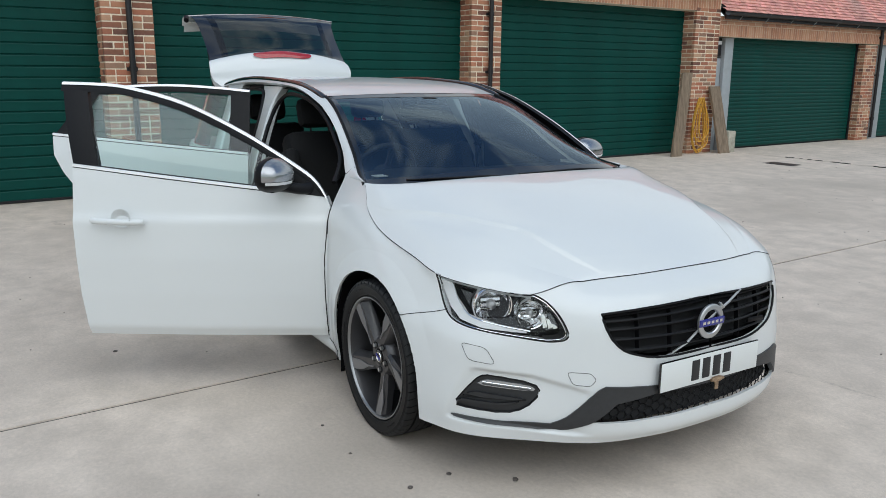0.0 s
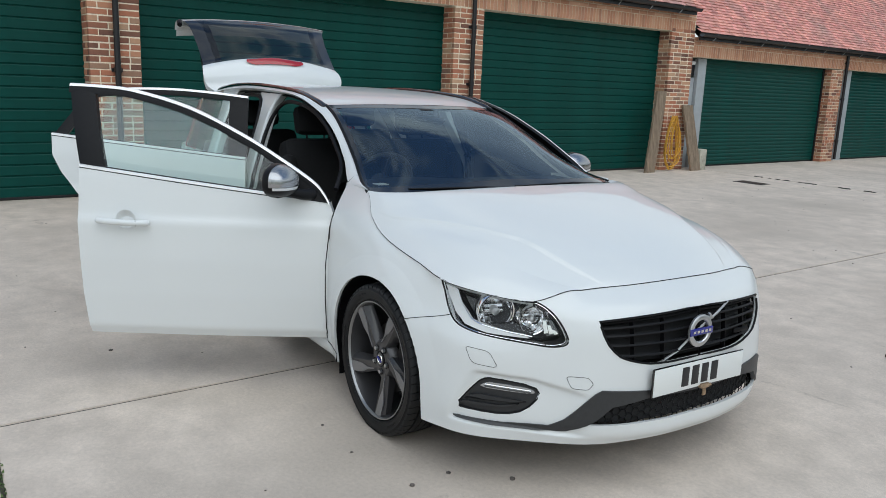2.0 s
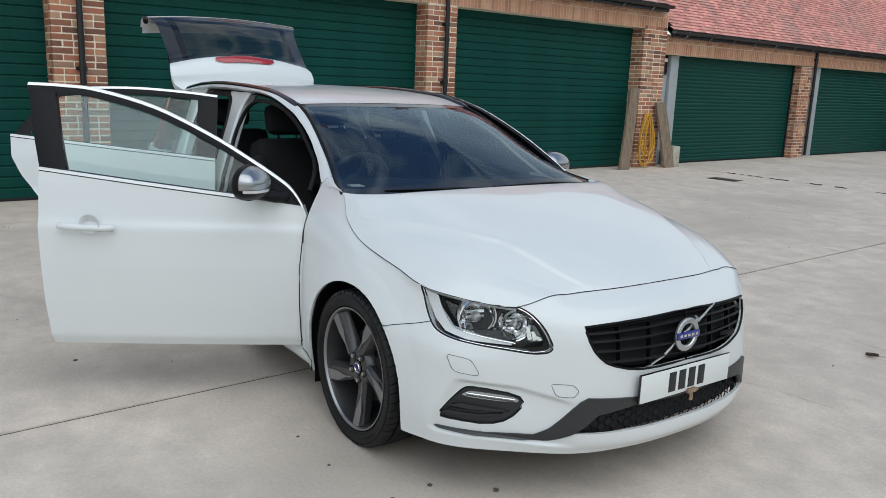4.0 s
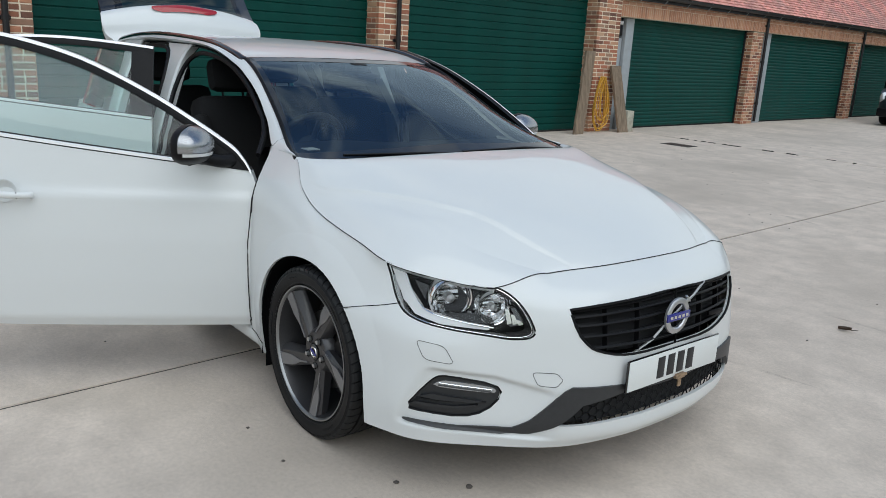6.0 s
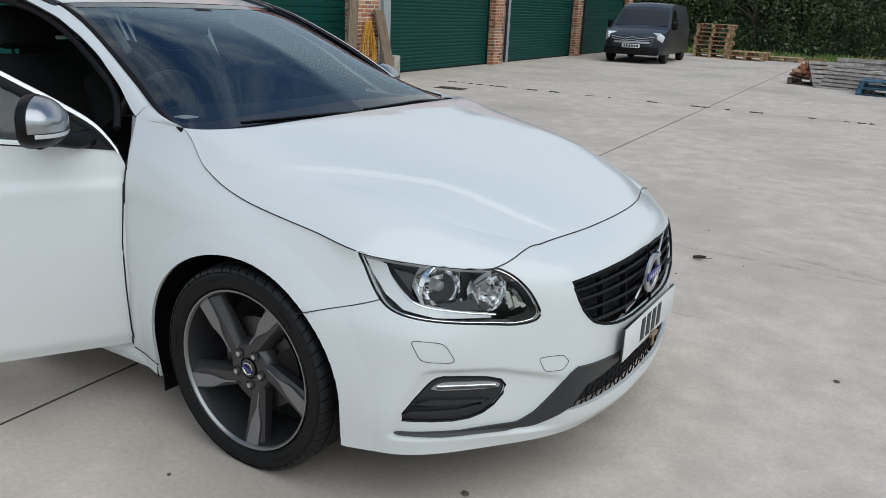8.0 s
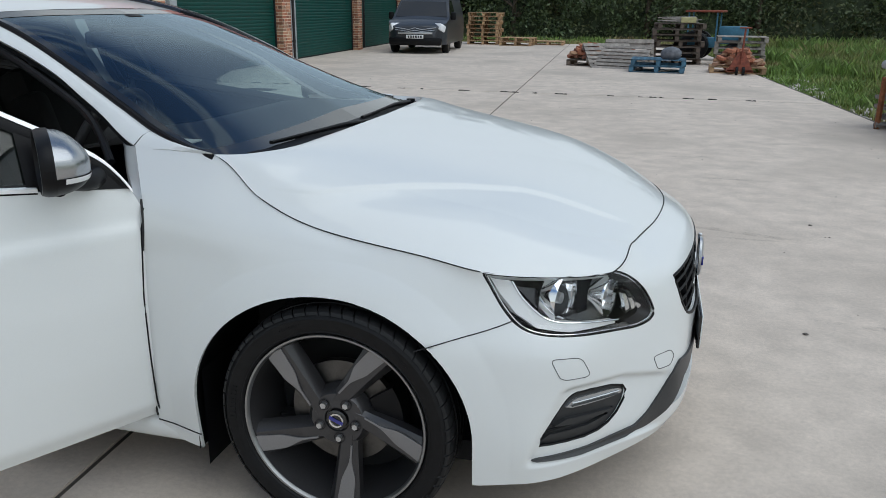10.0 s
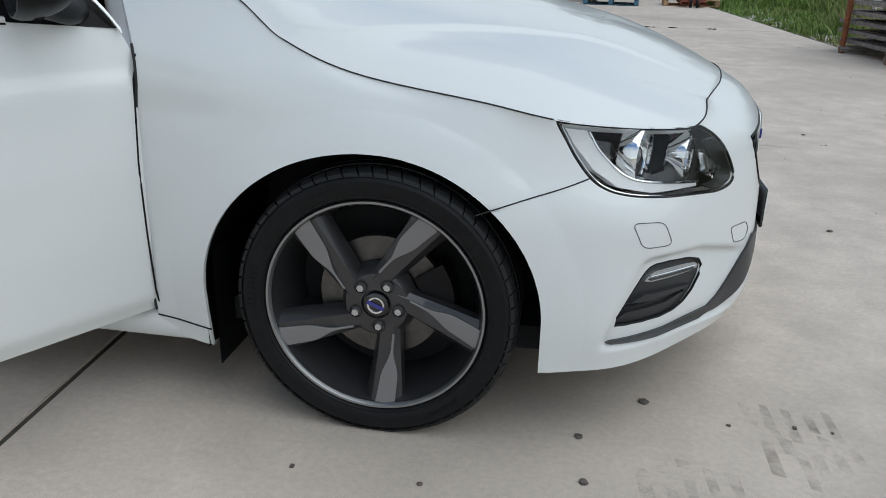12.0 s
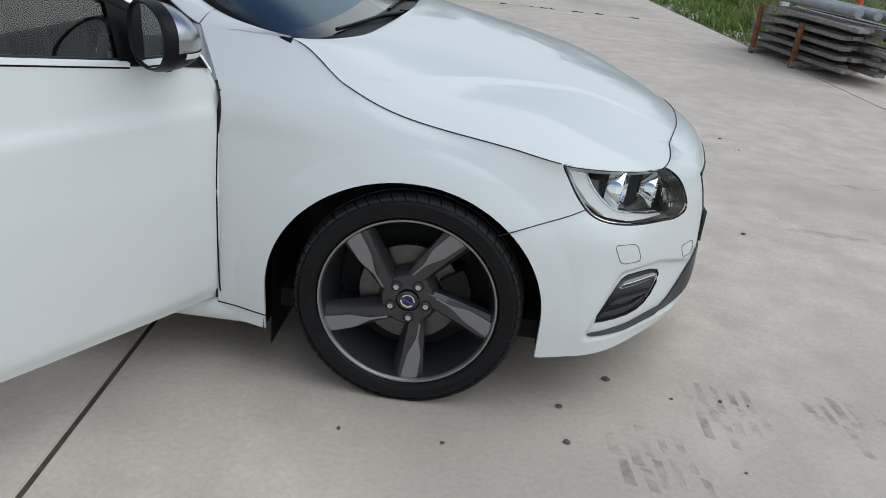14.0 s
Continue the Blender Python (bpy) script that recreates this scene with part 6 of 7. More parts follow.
def make_wheel(at, side):
    m = pose(*at) @ (pose(0, 0, 0, 90, 0, 0) if side < 0 else pose(0, 0, 0, -90, 0, 0))
    w = part("wheel", flat_foot(tyre_mesh(), side), M_RUBBER, car, "low-profile tyre on a dark five-spoke alloy wheel", smooth=30)
    w.matrix_local = m
    part("tread", flat_foot(tread_mesh(7), side), M_TREAD, w, smooth=25)
    tagged(part("sidewall_marks", wall_marks(), M_RUBBER, w, smooth=0), kind="stuff")
    bm = bmesh.new()
    lathe(bm, [(.2455, .086), (.241, .070), (.235, .030), (.222, -.02), (.220, -.09), (.245, -.10)], 96)
    part("rim_barrel", bm, M_RIM, w)
    bm = bmesh.new()
    lathe(bm, [(.2555, .080), (.2580, .090), (.2565, .0945), (.2515, .0940), (.2475, .088), (.2445, .078)], 96)
    part("rim_lip", bm, M_LIP, w, "machined rim lip")
    A0 = radians(-14)
    for k in range(5):
        bm = bmesh.new()
        spoke(bm, A0 + k * 2 * math.pi / 5)
        part("spoke", bm, M_RIM, w)
        bm = bmesh.new()
        spoke_face(bm, A0 + k * 2 * math.pi / 5)
        part("spoke_face", bm, M_MACH, w, "lighter machined spoke face")
    bm = bmesh.new()
    lathe(bm, [(.092, .020), (.086, .045), (.074, .060), (.036, .064), (.033, .056), (.0001, .056)], 60)
    part("hub", bm, M_RIM, w)
    for k in range(5):
        a = radians(-12 + 72 * k)
        c = (.054 * math.cos(a), .054 * math.sin(a), 0)
        # well coloured near-black, in place of the shade inside it
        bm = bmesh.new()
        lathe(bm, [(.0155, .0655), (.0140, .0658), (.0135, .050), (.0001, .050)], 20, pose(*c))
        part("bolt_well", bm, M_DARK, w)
        bm = bmesh.new()
        cyl(bm, .0085, .016, pose(c[0], c[1], .0655, 0, 0, 17 * k), 6)
        part("wheel_bolt", bm, M_SATIN, w)
    bm = bmesh.new()
    lathe(bm, [(.030, .060), (.029, .067), (.026, .069), (.0001, .070)], 36)
    cap = part("hub_cap", bm, M_GLOSSBLK, w)
    bm = bmesh.new()
    lathe(bm, [(.0155, .0695), (.0165, .0715), (.0205, .0715), (.0215, .069)], 32)
    part("cap_ring", bm, M_CHROME, w)
    bm = bmesh.new()
    box(bm, (-.021, -.0045, .071), (.021, .0045, .0732), pose(0, 0, 0, 0, 0, 158))
    part("cap_plaque", bm, M_BLUE, w)
    bm = bmesh.new()
    lathe(bm, [(.075, .012), (.150, .012), (.150, -.012), (.075, -.012)], 60)
    lathe(bm, [(.0001, .03), (.07, .03), (.075, .012)], 40)
    part("brake_disc", bm, M_DISC, w)
    bm = bmesh.new()
    arc = [(r * math.cos(a), r * math.sin(a)) for r, aa in ((.178, np.linspace(-.4, .6, 9)), (.10, np.linspace(.6, -.4, 9))) for a in aa]
    lo, hi = [bm.verts.new((x, y, -.03)) for x, y in arc], [bm.verts.new((x, y, .034)) for x, y in arc]
    bm.faces.new(lo[::-1])
    bm.faces.new(hi)
    for k in range(len(arc)):
        bm.faces.new((lo[k], lo[(k + 1) % len(arc)], hi[(k + 1) % len(arc)], hi[k]))
    part("caliper", bm, M_BLK, w)
    # near-black disc added behind the spokes for the shade inside the wheel
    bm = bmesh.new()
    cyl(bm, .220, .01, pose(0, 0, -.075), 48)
    part("wheel_shade_disc", bm, M_DARK, w)
    return w


WHEEL_S = 0.828
make_wheel((0, -WHEEL_S, AXLE_Z), -1)
make_wheel((0, WHEEL_S, AXLE_Z), 1)
make_wheel((-2.776, -.80, AXLE_Z), -1)
make_wheel((-2.776, .80, AXLE_Z), 1)
# arch liners
for s in (-1, 1):
    for x0 in (CX, -2.776):
        bm = bmesh.new()
        arc = [(x0 + (WIDE + .006) * math.cos(a), CZ + (ARCH + .005) * math.sin(a)) for a in np.linspace(0, math.pi, 24)]
        arc = [(x0 + WIDE + .006, .19)] + arc + [(x0 - WIDE - .006, .17)]
        sheet(bm, [[(x, s * (.905 if x0 > -1 else .885), z) for x, z in arc], [(x, s * .56, z) for x, z in arc]])
        sheet(bm, [[(x, s * .56, z) for x, z in arc], [(x0, s * .56, .2) for x, z in arc]])
        part("arch_liner", bm, M_BLK, car)
    bm = bmesh.new()
    sheet(bm, [[(-.395, s * y, z) for y in (.60, .75, .898)] for z in np.linspace(.12, .42, 6)])
    part("mud_flap", bm, M_BLK, car)


# ---- by the brick pier ----
before_wall = set(bpy.data.objects)


def plank(y0, y1, z1, x0, x1, lean_y, w, label):
    p = empty("wooden_plank", label, "plank", "planks against the pier")
    bm = bmesh.new()
    n = 14
    r = random.Random(int(y0 * 100))
    rows = []
    for k in range(n):
        f = k / (n - 1)
        x, yc, z = x0 + (x1 - x0) * f, y0 + (y1 - y0) * f, z1 * f
        j = r.uniform(-.004, .004)
        rows.append([(x + .045, yc - w / 2 + j, z), (x + .045, yc + w / 2 + j, z), (x, yc + w / 2 + j, z - .01), (x, yc - w / 2 + j, z - .01), (x + .045, yc - w / 2 + j, z)])
    sheet(bm, rows)
    bm.faces.new([bm.verts.new(q) for q in rows[-1][:4]])
    part("board", bm, M_WOOD, p, smooth=30)
    return p


plank(9.40, 9.74, 1.52, -7.10, -7.25, 0, .27, "weathered grey-brown board leaning on the brick pier")
plank(10.76, 10.56, 1.27, -7.05, -7.25, 0, .30, "shorter weathered board leaning on the brick pier")
bm = bmesh.new()
box(bm, (-7.28, 10.92, 0), (-7.06, 11.14, .41), bevel=.015)
tagged(part("concrete_block", bm, mat("pale_stone", (0.42, 0.40, 0.33), .9, var=.25, scale=12, bump=.2)), "pale stone block standing beside the plank", "stone block")
coil = empty("cable_coil", "yellow-orange cable hung in loose loops on the pier", "cable coil")
r = random.Random(5)
for k in range(9):
    bm = bmesh.new()
    c, w, d = 10.17 + r.uniform(-.04, .04), r.uniform(.12, .34), r.uniform(.75, 1.02)
    xo = -7.24 + .012 * k
    pts = []
    for a in np.linspace(0, 2 * math.pi, 40, endpoint=False):
        yy = math.sin(a) * w * (0.35 + 0.65 * (1 - math.cos(a)) / 2)
        zz = 1.04 - d * (1 - math.cos(a)) / 2 + .02 * math.sin(5 * a + k)
        pts.append((xo + .03 * (1 - math.cos(a)) / 2, c + yy, max(.03, zz)))
    tube(bm, pts, .0105, 6, True)
    part("cable_loop", bm, M_ROPE, coil)
bm = bmesh.new()
tube(bm, [(-7.29, 10.17, 1.04), (-7.20, 10.17, 1.045)], .012, 8)
part("hook", bm, M_GREYSTEEL, coil)
drain = empty("drain_cover", "dark rusty steel drain cover set in concrete", "drain cover")
bm = bmesh.new()
box(bm, (-5.57, 9.82, -.005), (-5.03, 10.14, .006), bevel=.003)
part("frame", bm, M_BLACKPIPE, drain)
for k in range(8):
    bm = bmesh.new()
    box(bm, (-5.54 + k * .064, 9.85, .004), (-5.50 + k * .064, 10.11, .010), bevel=.002)
    part("bar", bm, mat("rusty_steel", (.07, .05, .04), .8, var=.4, scale=20), drain)

turn_with_wall()

# dirt, moss and weeds in the yard's joints
r = random.Random(8)
M_WEED = mat("weed", (0.07, 0.12, 0.03), .8, var=.4, scale=30, by_island=.4)
bm = bmesh.new()
for k in range(30):
    x = r.uniform(-6.7, 2.9)
    if r.random() < .5:
        x = round(x * 1.2) / 1.2 + r.uniform(-.1, .1)
    y = 10.65 + r.uniform(-.012, .012)
    n = r.randint(1, 5)
    for q in range(n):
        box(bm, (x + q * .035 - .02, y - r.uniform(.008, .03), .0), (x + q * .035 + .02, y + r.uniform(.008, .03), r.uniform(.004, .016)))
tagged(part("joint_debris", bm, M_DIRT, smooth=0), "dark crumbs of soil along the concrete joint", "debris", kind="stuff")
bm = bmesh.new()
for k in range(500):
    x = r.uniform(-1.6, 2.6)
    y = -2.33 + r.gauss(0, .006)
    h = r.uniform(.003, .014)
    a = r.uniform(0, 6.3)
    v = [bm.verts.new((x + .008 * math.cos(a + t), y + .006 * math.sin(a + t), 0.001 + h * (t == 0))) for t in (0, 2.1, 4.2)]
    bm.faces.new(v)
tagged(part("joint_moss", bm, M_WEED, smooth=0), "green moss growing in the concrete joint", "moss", kind="stuff")


def scrap(x, y, s, name, label, material, flat=.35):
    bm = bmesh.new()
    bmesh.ops.create_icosphere(bm, subdivisions=2, radius=s)
    rr = random.Random(int(x * 1000 + y * 77))
    for v in bm.verts:
        v.co *= rr.uniform(.75, 1.2)
        v.co.z *= flat
    bmesh.ops.translate(bm, verts=bm.verts, vec=(x, y, s * flat * .8))
    return tagged(part(name, bm, material), label, name.replace("_", " "))


M_LEAFDRY = mat("dry_leaf", (.07, .045, .03), .8, var=.4, scale=60)
leaf = empty("dry_leaf", "curled dark brown leaf lying on concrete", "leaf")
bm = bmesh.new()
rows = []
for a in np.linspace(0, 1, 9):
    w = .022 * math.sin(math.pi * min(.97, a + .03)) + .001
    rows.append([(.595 + (a - .5) * .075, 2.225 + q * w, .004 + .016 * abs(q) + .012 * a * a) for q in (-1, -.5, 0, .5, 1)])
sheet(bm, rows)
part("leaf_blade", bm, M_LEAFDRY, leaf)
bm = bmesh.new()
tube(bm, [(.63, 2.225, .015), (.665, 2.235, .022)], .002, 6)
part("stalk", bm, M_LEAFDRY, leaf)
M_GRIT = mat("dark_grit", (.10, .085, .075), .9, var=.3, scale=80)
for x, y, s in ((.648, -.655, .013), (.486, -.847, .010), (.50, -1.02, .011), (-1.549, -1.715, .012), (1.0, -1.05, .005), (.15, -1.10, .007), (.85, -.72, .006), (1.5, .9, .012), (1.85, 2.9, .012)):
    scrap(x, y, s, "small_stone", "small dark stone lying on the concrete", M_GRIT)
bm = bmesh.new()
r = random.Random(3)
for k in range(260):
    x, y = r.uniform(-6.5, 3.2), r.uniform(-3.5, 16)
    s = r.uniform(.0015, .0045)
    box(bm, (x - s, y - s, 0), (x + s, y + s * 1.4, s))
tagged(part("loose_grit", bm, M_GRIT, smooth=0), "scattered dark grit over the concrete yard", "grit", kind="stuff")


def stain_mat(name, col, strength):
    """Thin see-through film: a broken dark mark on the concrete."""
    m = bpy.data.materials.new(name)
    m.use_nodes = True
    nt = m.node_tree
    n, l = nt.nodes, nt.links
    n.clear()
    o = n.new("ShaderNodeOutputMaterial")
    tr, df = n.new("ShaderNodeBsdfTransparent"), n.new("ShaderNodeBsdfDiffuse")
    df.inputs[0].default_value = (*col, 1)
    t = n.new("ShaderNodeTexCoord")
    nz = n.new("ShaderNodeTexNoise")
    nz.inputs["Scale"].default_value, nz.inputs["Detail"].default_value, nz.inputs["Roughness"].default_value = 7, 8, .7
    l.new(t.outputs["Object"], nz.inputs["Vector"])
    rp = n.new("ShaderNodeMapRange")
    rp.inputs["From Min"].default_value, rp.inputs["From Max"].default_value = .42, .72
    rp.inputs["To Min"].default_value, rp.inputs["To Max"].default_value = 0, strength
    l.new(nz.outputs["Fac"], rp.inputs["Value"])
    ms = n.new("ShaderNodeMixShader")
    l.new(rp.outputs[0], ms.inputs[0])
    l.new(tr.outputs[0], ms.inputs[1])
    l.new(df.outputs[0], ms.inputs[2])
    l.new(ms.outputs[0], o.inputs[0])
    return m


M_STAIN = stain_mat("tyre_smear", (.17, .16, .15), .55)
M_SCUFF = stain_mat("scuff", (.16, .14, .13), .34)


def tread_mark(x, y, turn, length, label):
    bm = bmesh.new()
    rr = random.Random(int(x * 91 + y * 13))
    m = pose(x, y, 0, 0, 0, turn)
    for q in range(5):
        v0 = rr.uniform(0, .06)
        while v0 < length * rr.uniform(.75, 1.05):
            ln = rr.uniform(.05, .16)
            cx = -.10 + q * .05 + .06 * (v0 / length) ** 2
            w0, w1 = rr.uniform(.010, .018), rr.uniform(.010, .018)
            pts = [(cx - w0, -v0), (cx + w0, -v0 - .012), (cx + w1 + .004, -v0 - ln - .008), (cx - w1 + .004, -v0 - ln)]
            bm.faces.new([bm.verts.new(m @ Vector((p, t, .0012))) for p, t in pts])
            v0 += ln + rr.uniform(.004, .02)
    ob = tagged(part("tyre_mark", bm, M_STAIN, smooth=0), label, "tyre mark", kind="stuff")
    ob.visible_shadow = False


tread_mark(.72, -.87, 4, .30, "faint grey tyre tread print on the concrete")
tread_mark(1.0, -.57, 0, .28, "faint grey tyre tread print on the concrete")
tread_mark(1.39, -.58, 4, .20, "faint grey tyre tread print on the concrete")
bm = bmesh.new()
r = random.Random(17)
for k in range(80):
    x, y = r.uniform(-6.8, 3.0), r.uniform(-2.2, 22)
    if (-3.8 < x < 1.1 and abs(y) < 1.0) or (x > -1.2 and y < 0):
        continue
    w, d = r.uniform(.2, .7), r.uniform(.012, .06)
    a0 = r.uniform(-.3, .3)
    pts = []
    for t in np.linspace(0, 2 * math.pi, 26, endpoint=False):
        u, v = w * math.cos(t) * r.uniform(.75, 1.1), d * math.sin(t) * r.uniform(.5, 1.2)
        pts.append((x + u * math.cos(a0) - v * math.sin(a0), y + u * math.sin(a0) + v * math.cos(a0), .0009 + .00001 * k))
    bm.faces.new([bm.verts.new(p) for p in pts])
sc = tagged(part("concrete_scuffs", bm, M_SCUFF, smooth=0), "worn darker scuffs on the concrete", "stain", kind="stuff")
sc.visible_shadow = False

# ---- parked van ----
M_VAN = mat("dark_grey_van_paint", (.034, .038, .046), .4, metal=.2, coat=.35, var=.1, scale=60)
van = empty("parked_van", "dark grey small panel van parked by the garages", "van")
VP = [(0.0, .25), (-.02, .55), (.02, .72), (.10, .84), (.55, 1.00), (.95, 1.08), (1.50, 1.55), (1.75, 1.70), (2.3, 1.80), (4.25, 1.78), (4.36, 1.60), (4.38, .35), (4.3, .25)]


def van_half(z, x):
    w = .905 if z < .95 else .905 - .20 * ((z - .95) / .85) ** 1.3
    if x < .5:
        w -= .30 * ((.5 - x) / .5) ** 2.2
    return w


bm = bmesh.new()
top = spline([(a, 0, b) for a, b in VP[1:10]], 60)
rows = []
for p in top:
    x, z = p[0], p[2]
    ring = []
    for f in np.linspace(0, 1, 9):
        zz = .28 + (z - .28) * f
        ring.append((zz, van_half(zz, x)))
    rows.append([(x, -w, zz) for zz, w in ring] + [(x, -ring[-1][1] * q, z + .04 * (1 - q * q)) for q in (.8, .5, .2, -.2, -.5, -.8)] + [(x, w, zz) for zz, w in ring[::-1]])
sheet(bm, rows)
f = bm.faces.new([bm.verts.new(p) for p in rows[-1]])
f = bm.faces.new([bm.verts.new(p) for p in rows[0]])
part("body", bm, M_VAN, van, smooth=50)
bm = bmesh.new()
sheet(bm, [[(.98 + .50 * f - .012, y * (.80 - .10 * f), 1.115 + .46 * f + .012) for y in np.linspace(-1, 1, 12)] for f in np.linspace(0, 1, 6)])
part("windscreen", bm, M_GLOSSBLK, van)
for s in (-1, 1):
    bm = bmesh.new()
    sheet(bm, [[(1.25 + a * .95, s * (van_half(z, 2) + .006), z) for z in np.linspace(1.06 + .0 * a, 1.10 + min(.52, .2 + a * .6), 5)] for a in np.linspace(0, 1, 6)])
    part("side_window", bm, M_GLOSSBLK, van)
    bm = bmesh.new()
    box(bm, (-.04, -.20, -.115), (.24, .20, .115), pose(.20, s * .60, .83, 0, 26, s * 32), bevel=.05)
    part("headlight", bm, mat("van_lamp", (.75, .77, .8), .15, coat=.6), van)
    bm = bmesh.new()
    box(bm, (1.10, s * .98 - .08, 1.02), (1.22, s * .98 + .08, 1.26), bevel=.03)
    part("door_mirror", bm, M_BLK, van)
    for x in (.86, 3.59):
        bm = bmesh.new()
        lathe(bm, [(.19, .10), (.29, .10), (.315, .07), (.315, -.07), (.29, -.10)], 32, pose(x, s * .80, .315, -90 * s, 0, 0))
        w = part("wheel", bm, M_RUBBER, van)
        bm = bmesh.new()
        lathe(bm, [(.0001, .085), (.10, .085), (.19, .10)], 24, pose(x, s * .80, .315, -90 * s, 0, 0))
        part("wheel_trim", bm, M_RIM, w)
bm = bmesh.new()
box(bm, (-.09, -.80, .26), (.1, .80, .50), bevel=.05)
part("bumper", bm, M_BLK, van)
bm = bmesh.new()
box(bm, (-.075, -.52, .60), (.02, .52, .66), bevel=.01)
tube(bm, [(-.03, -.62, .80), (-.06, -.2, .74), (-.06, 0, .79), (-.06, .2, .74), (-.03, .62, .80)], .011, 8)
tube(bm, [(-.03, -.60, .73), (-.06, -.2, .68), (-.06, 0, .72), (-.06, .2, .68), (-.03, .60, .73)], .010, 8)
part("grille_chrome", bm, M_SATIN, van)
bm = bmesh.new()
box(bm, (-.115, -.26, .47), (-.09, .26, .58), bevel=.004)
pl = part("number_plate", bm, M_PLATE, van)
for k in range(6):
    bm = bmesh.new()
    y = -.19 + k * .075
    box(bm, (-.119, y - .025, .49), (-.114, y + .025, .56))
    part("plate_bar", bm, M_INK, pl)
bm = bmesh.new()
for k in range(3):
    box(bm, (1.9 + k * .28, .852, 1.36), (2.1 + k * .28, .862, 1.5))
part("side_lettering", bm, M_PLATE, van, "pale illegible lettering")
van.matrix_basis = pose(-6.24, 20.6, 0, 0, 0, 96) @ Matrix.Diagonal((1, 1, .955, 1))

# ---- pallets, bricks and scrap ----
M_PALLET = mat("pale_pallet_wood", (.38, .25, .14), .85, var=.35, scale=6, by_object=.25, bump=.2)
M_PALDARK = mat("dark_pallet_wood", (.10, .08, .065), .9, var=.35, scale=6, by_object=.3, bump=.2)
M_PALBLUE = mat("blue_pallet_paint", (.05, .12, .18), .8, var=.5, scale=8, by_object=.2, bump=.2)
M_PALGREY = mat("grey_pallet_wood", (.26, .235, .21), .9, var=.35, scale=6, by_object=.25, bump=.2)


def board_mesh(dx, dy, dz, material, name):
    bm = bmesh.new()
    box(bm, (-dx / 2, -dy / 2, -dz / 2), (dx / 2, dy / 2, dz / 2), bevel=.004)
    me = bpy.data.meshes.new(name)
    bm.to_mesh(me)
    bm.free()
    me.materials.append(material)
    return me


def pallet(material, label, group):
    """A two-way pallet: top and bottom boards on three rows of blocks."""
    p = empty("wooden_pallet", label, "pallet", group)
    tb, bl = board_mesh(1.2, .10, .018, material, "pallet_board"), board_mesh(.10, .10, .085, material, "pallet_block")
    st = board_mesh(.10, 1.0, .018, material, "pallet_bearer")
    for k in range(7):
        o = new("board", tb)
        o.parent, o.matrix_local = p, pose(0, -.45 + .15 * k, .135)
    for x in (-.55, 0, .55):
        o = new("bearer", st)
        o.parent, o.matrix_local = p, pose(x, 0, .117)
        for y in (-.45, 0, .45):
            o = new("block", bl)
            o.parent, o.matrix_local = p, pose(x, y, .063)
    for y in (-.45, 0, .45):
        o = new("board", tb)
        o.parent, o.matrix_local = p, pose(0, y, .010)
    return p


def spread(x, y):
    """Scrap yard spots, set out from the near end of the yard."""
    return .56 + (x - .56) * 1.098, -2.52 + (y + 2.52) * 1.098


def stack(x, y, n, turn, material, label, group, seed, step=.146):
    r = random.Random(seed)
    first = pallet(material, label, group)
    first.matrix_basis = pose(x, y, 0, 0, 0, turn)
    for k in range(1, n):
        copy_thing(first, pose(x + r.uniform(-.05, .05), y + r.uniform(-.05, .05), k * step, 0, 0, turn + r.uniform(-4, 4)))


stack(-5.65, 27.95, 8, 2, M_PALLET, "pale new wooden pallet in a tall stack", "pallets beside the van", 1)
stack(-4.30, 27.45, 2, 0, M_PALLET, "pale wooden pallet lying low", "low pallets", 2)
stack(-3.25, 28.5, 1, 3, M_PALLET, "pale wooden pallet lying on its own", "low pallets", 3)
stack(*spread(1.2, 17.5), 7, 4, M_PALDARK, "dark weathered pallet in a tall stack", "dark pallet stack", 4)
stack(*spread(.8, 14.7), 2, -3, M_PALBLUE, "worn blue-painted pallet lying on the concrete", "blue pallets", 5)
stack(*spread(2.62, 17.3), 5, -4, M_PALGREY, "grey weathered pallet in a stack", "grey pallet stack", 6)
stack(*spread(-.62, 16.1), 1, -5, M_PALDARK, "dark pallet carrying broken bricks", "brick pallets", 7)
stack(*spread(2.4, 15.1), 1, -2, M_PALLET, "pale pallet carrying red bricks", "brick pallets", 8)


def rubble(x, y, z, w, d, n, seed, label):
    r = random.Random(seed)
    h = empty("brick_heap", label, "brick heap")
    me = board_mesh(.215, .1025, .065, M_BRICK, "rubble_brick")
    for k in range(n):
        f = k / n
        o = new("brick", me)
        o.parent = h
        o.matrix_local = pose(r.uniform(-w, w) * (1 - f * .7), r.uniform(-d, d) * (1 - f * .7), .04 + f * .32, r.uniform(-18, 18), r.uniform(-18, 18), r.uniform(0, 180))
    h.matrix_basis = pose(*spread(x, y), z)


rubble(-.75, 16.05, .15, .45, .35, 90, 1, "heap of loose broken red bricks on a pallet")
rubble(.05, 16.9, .0, .40, .35, 130, 3, "taller heap of red bricks behind the pallets")
rubble(2.4, 15.0, .15, .55, .35, 80, 2, "low heap of red bricks beside the pallets")
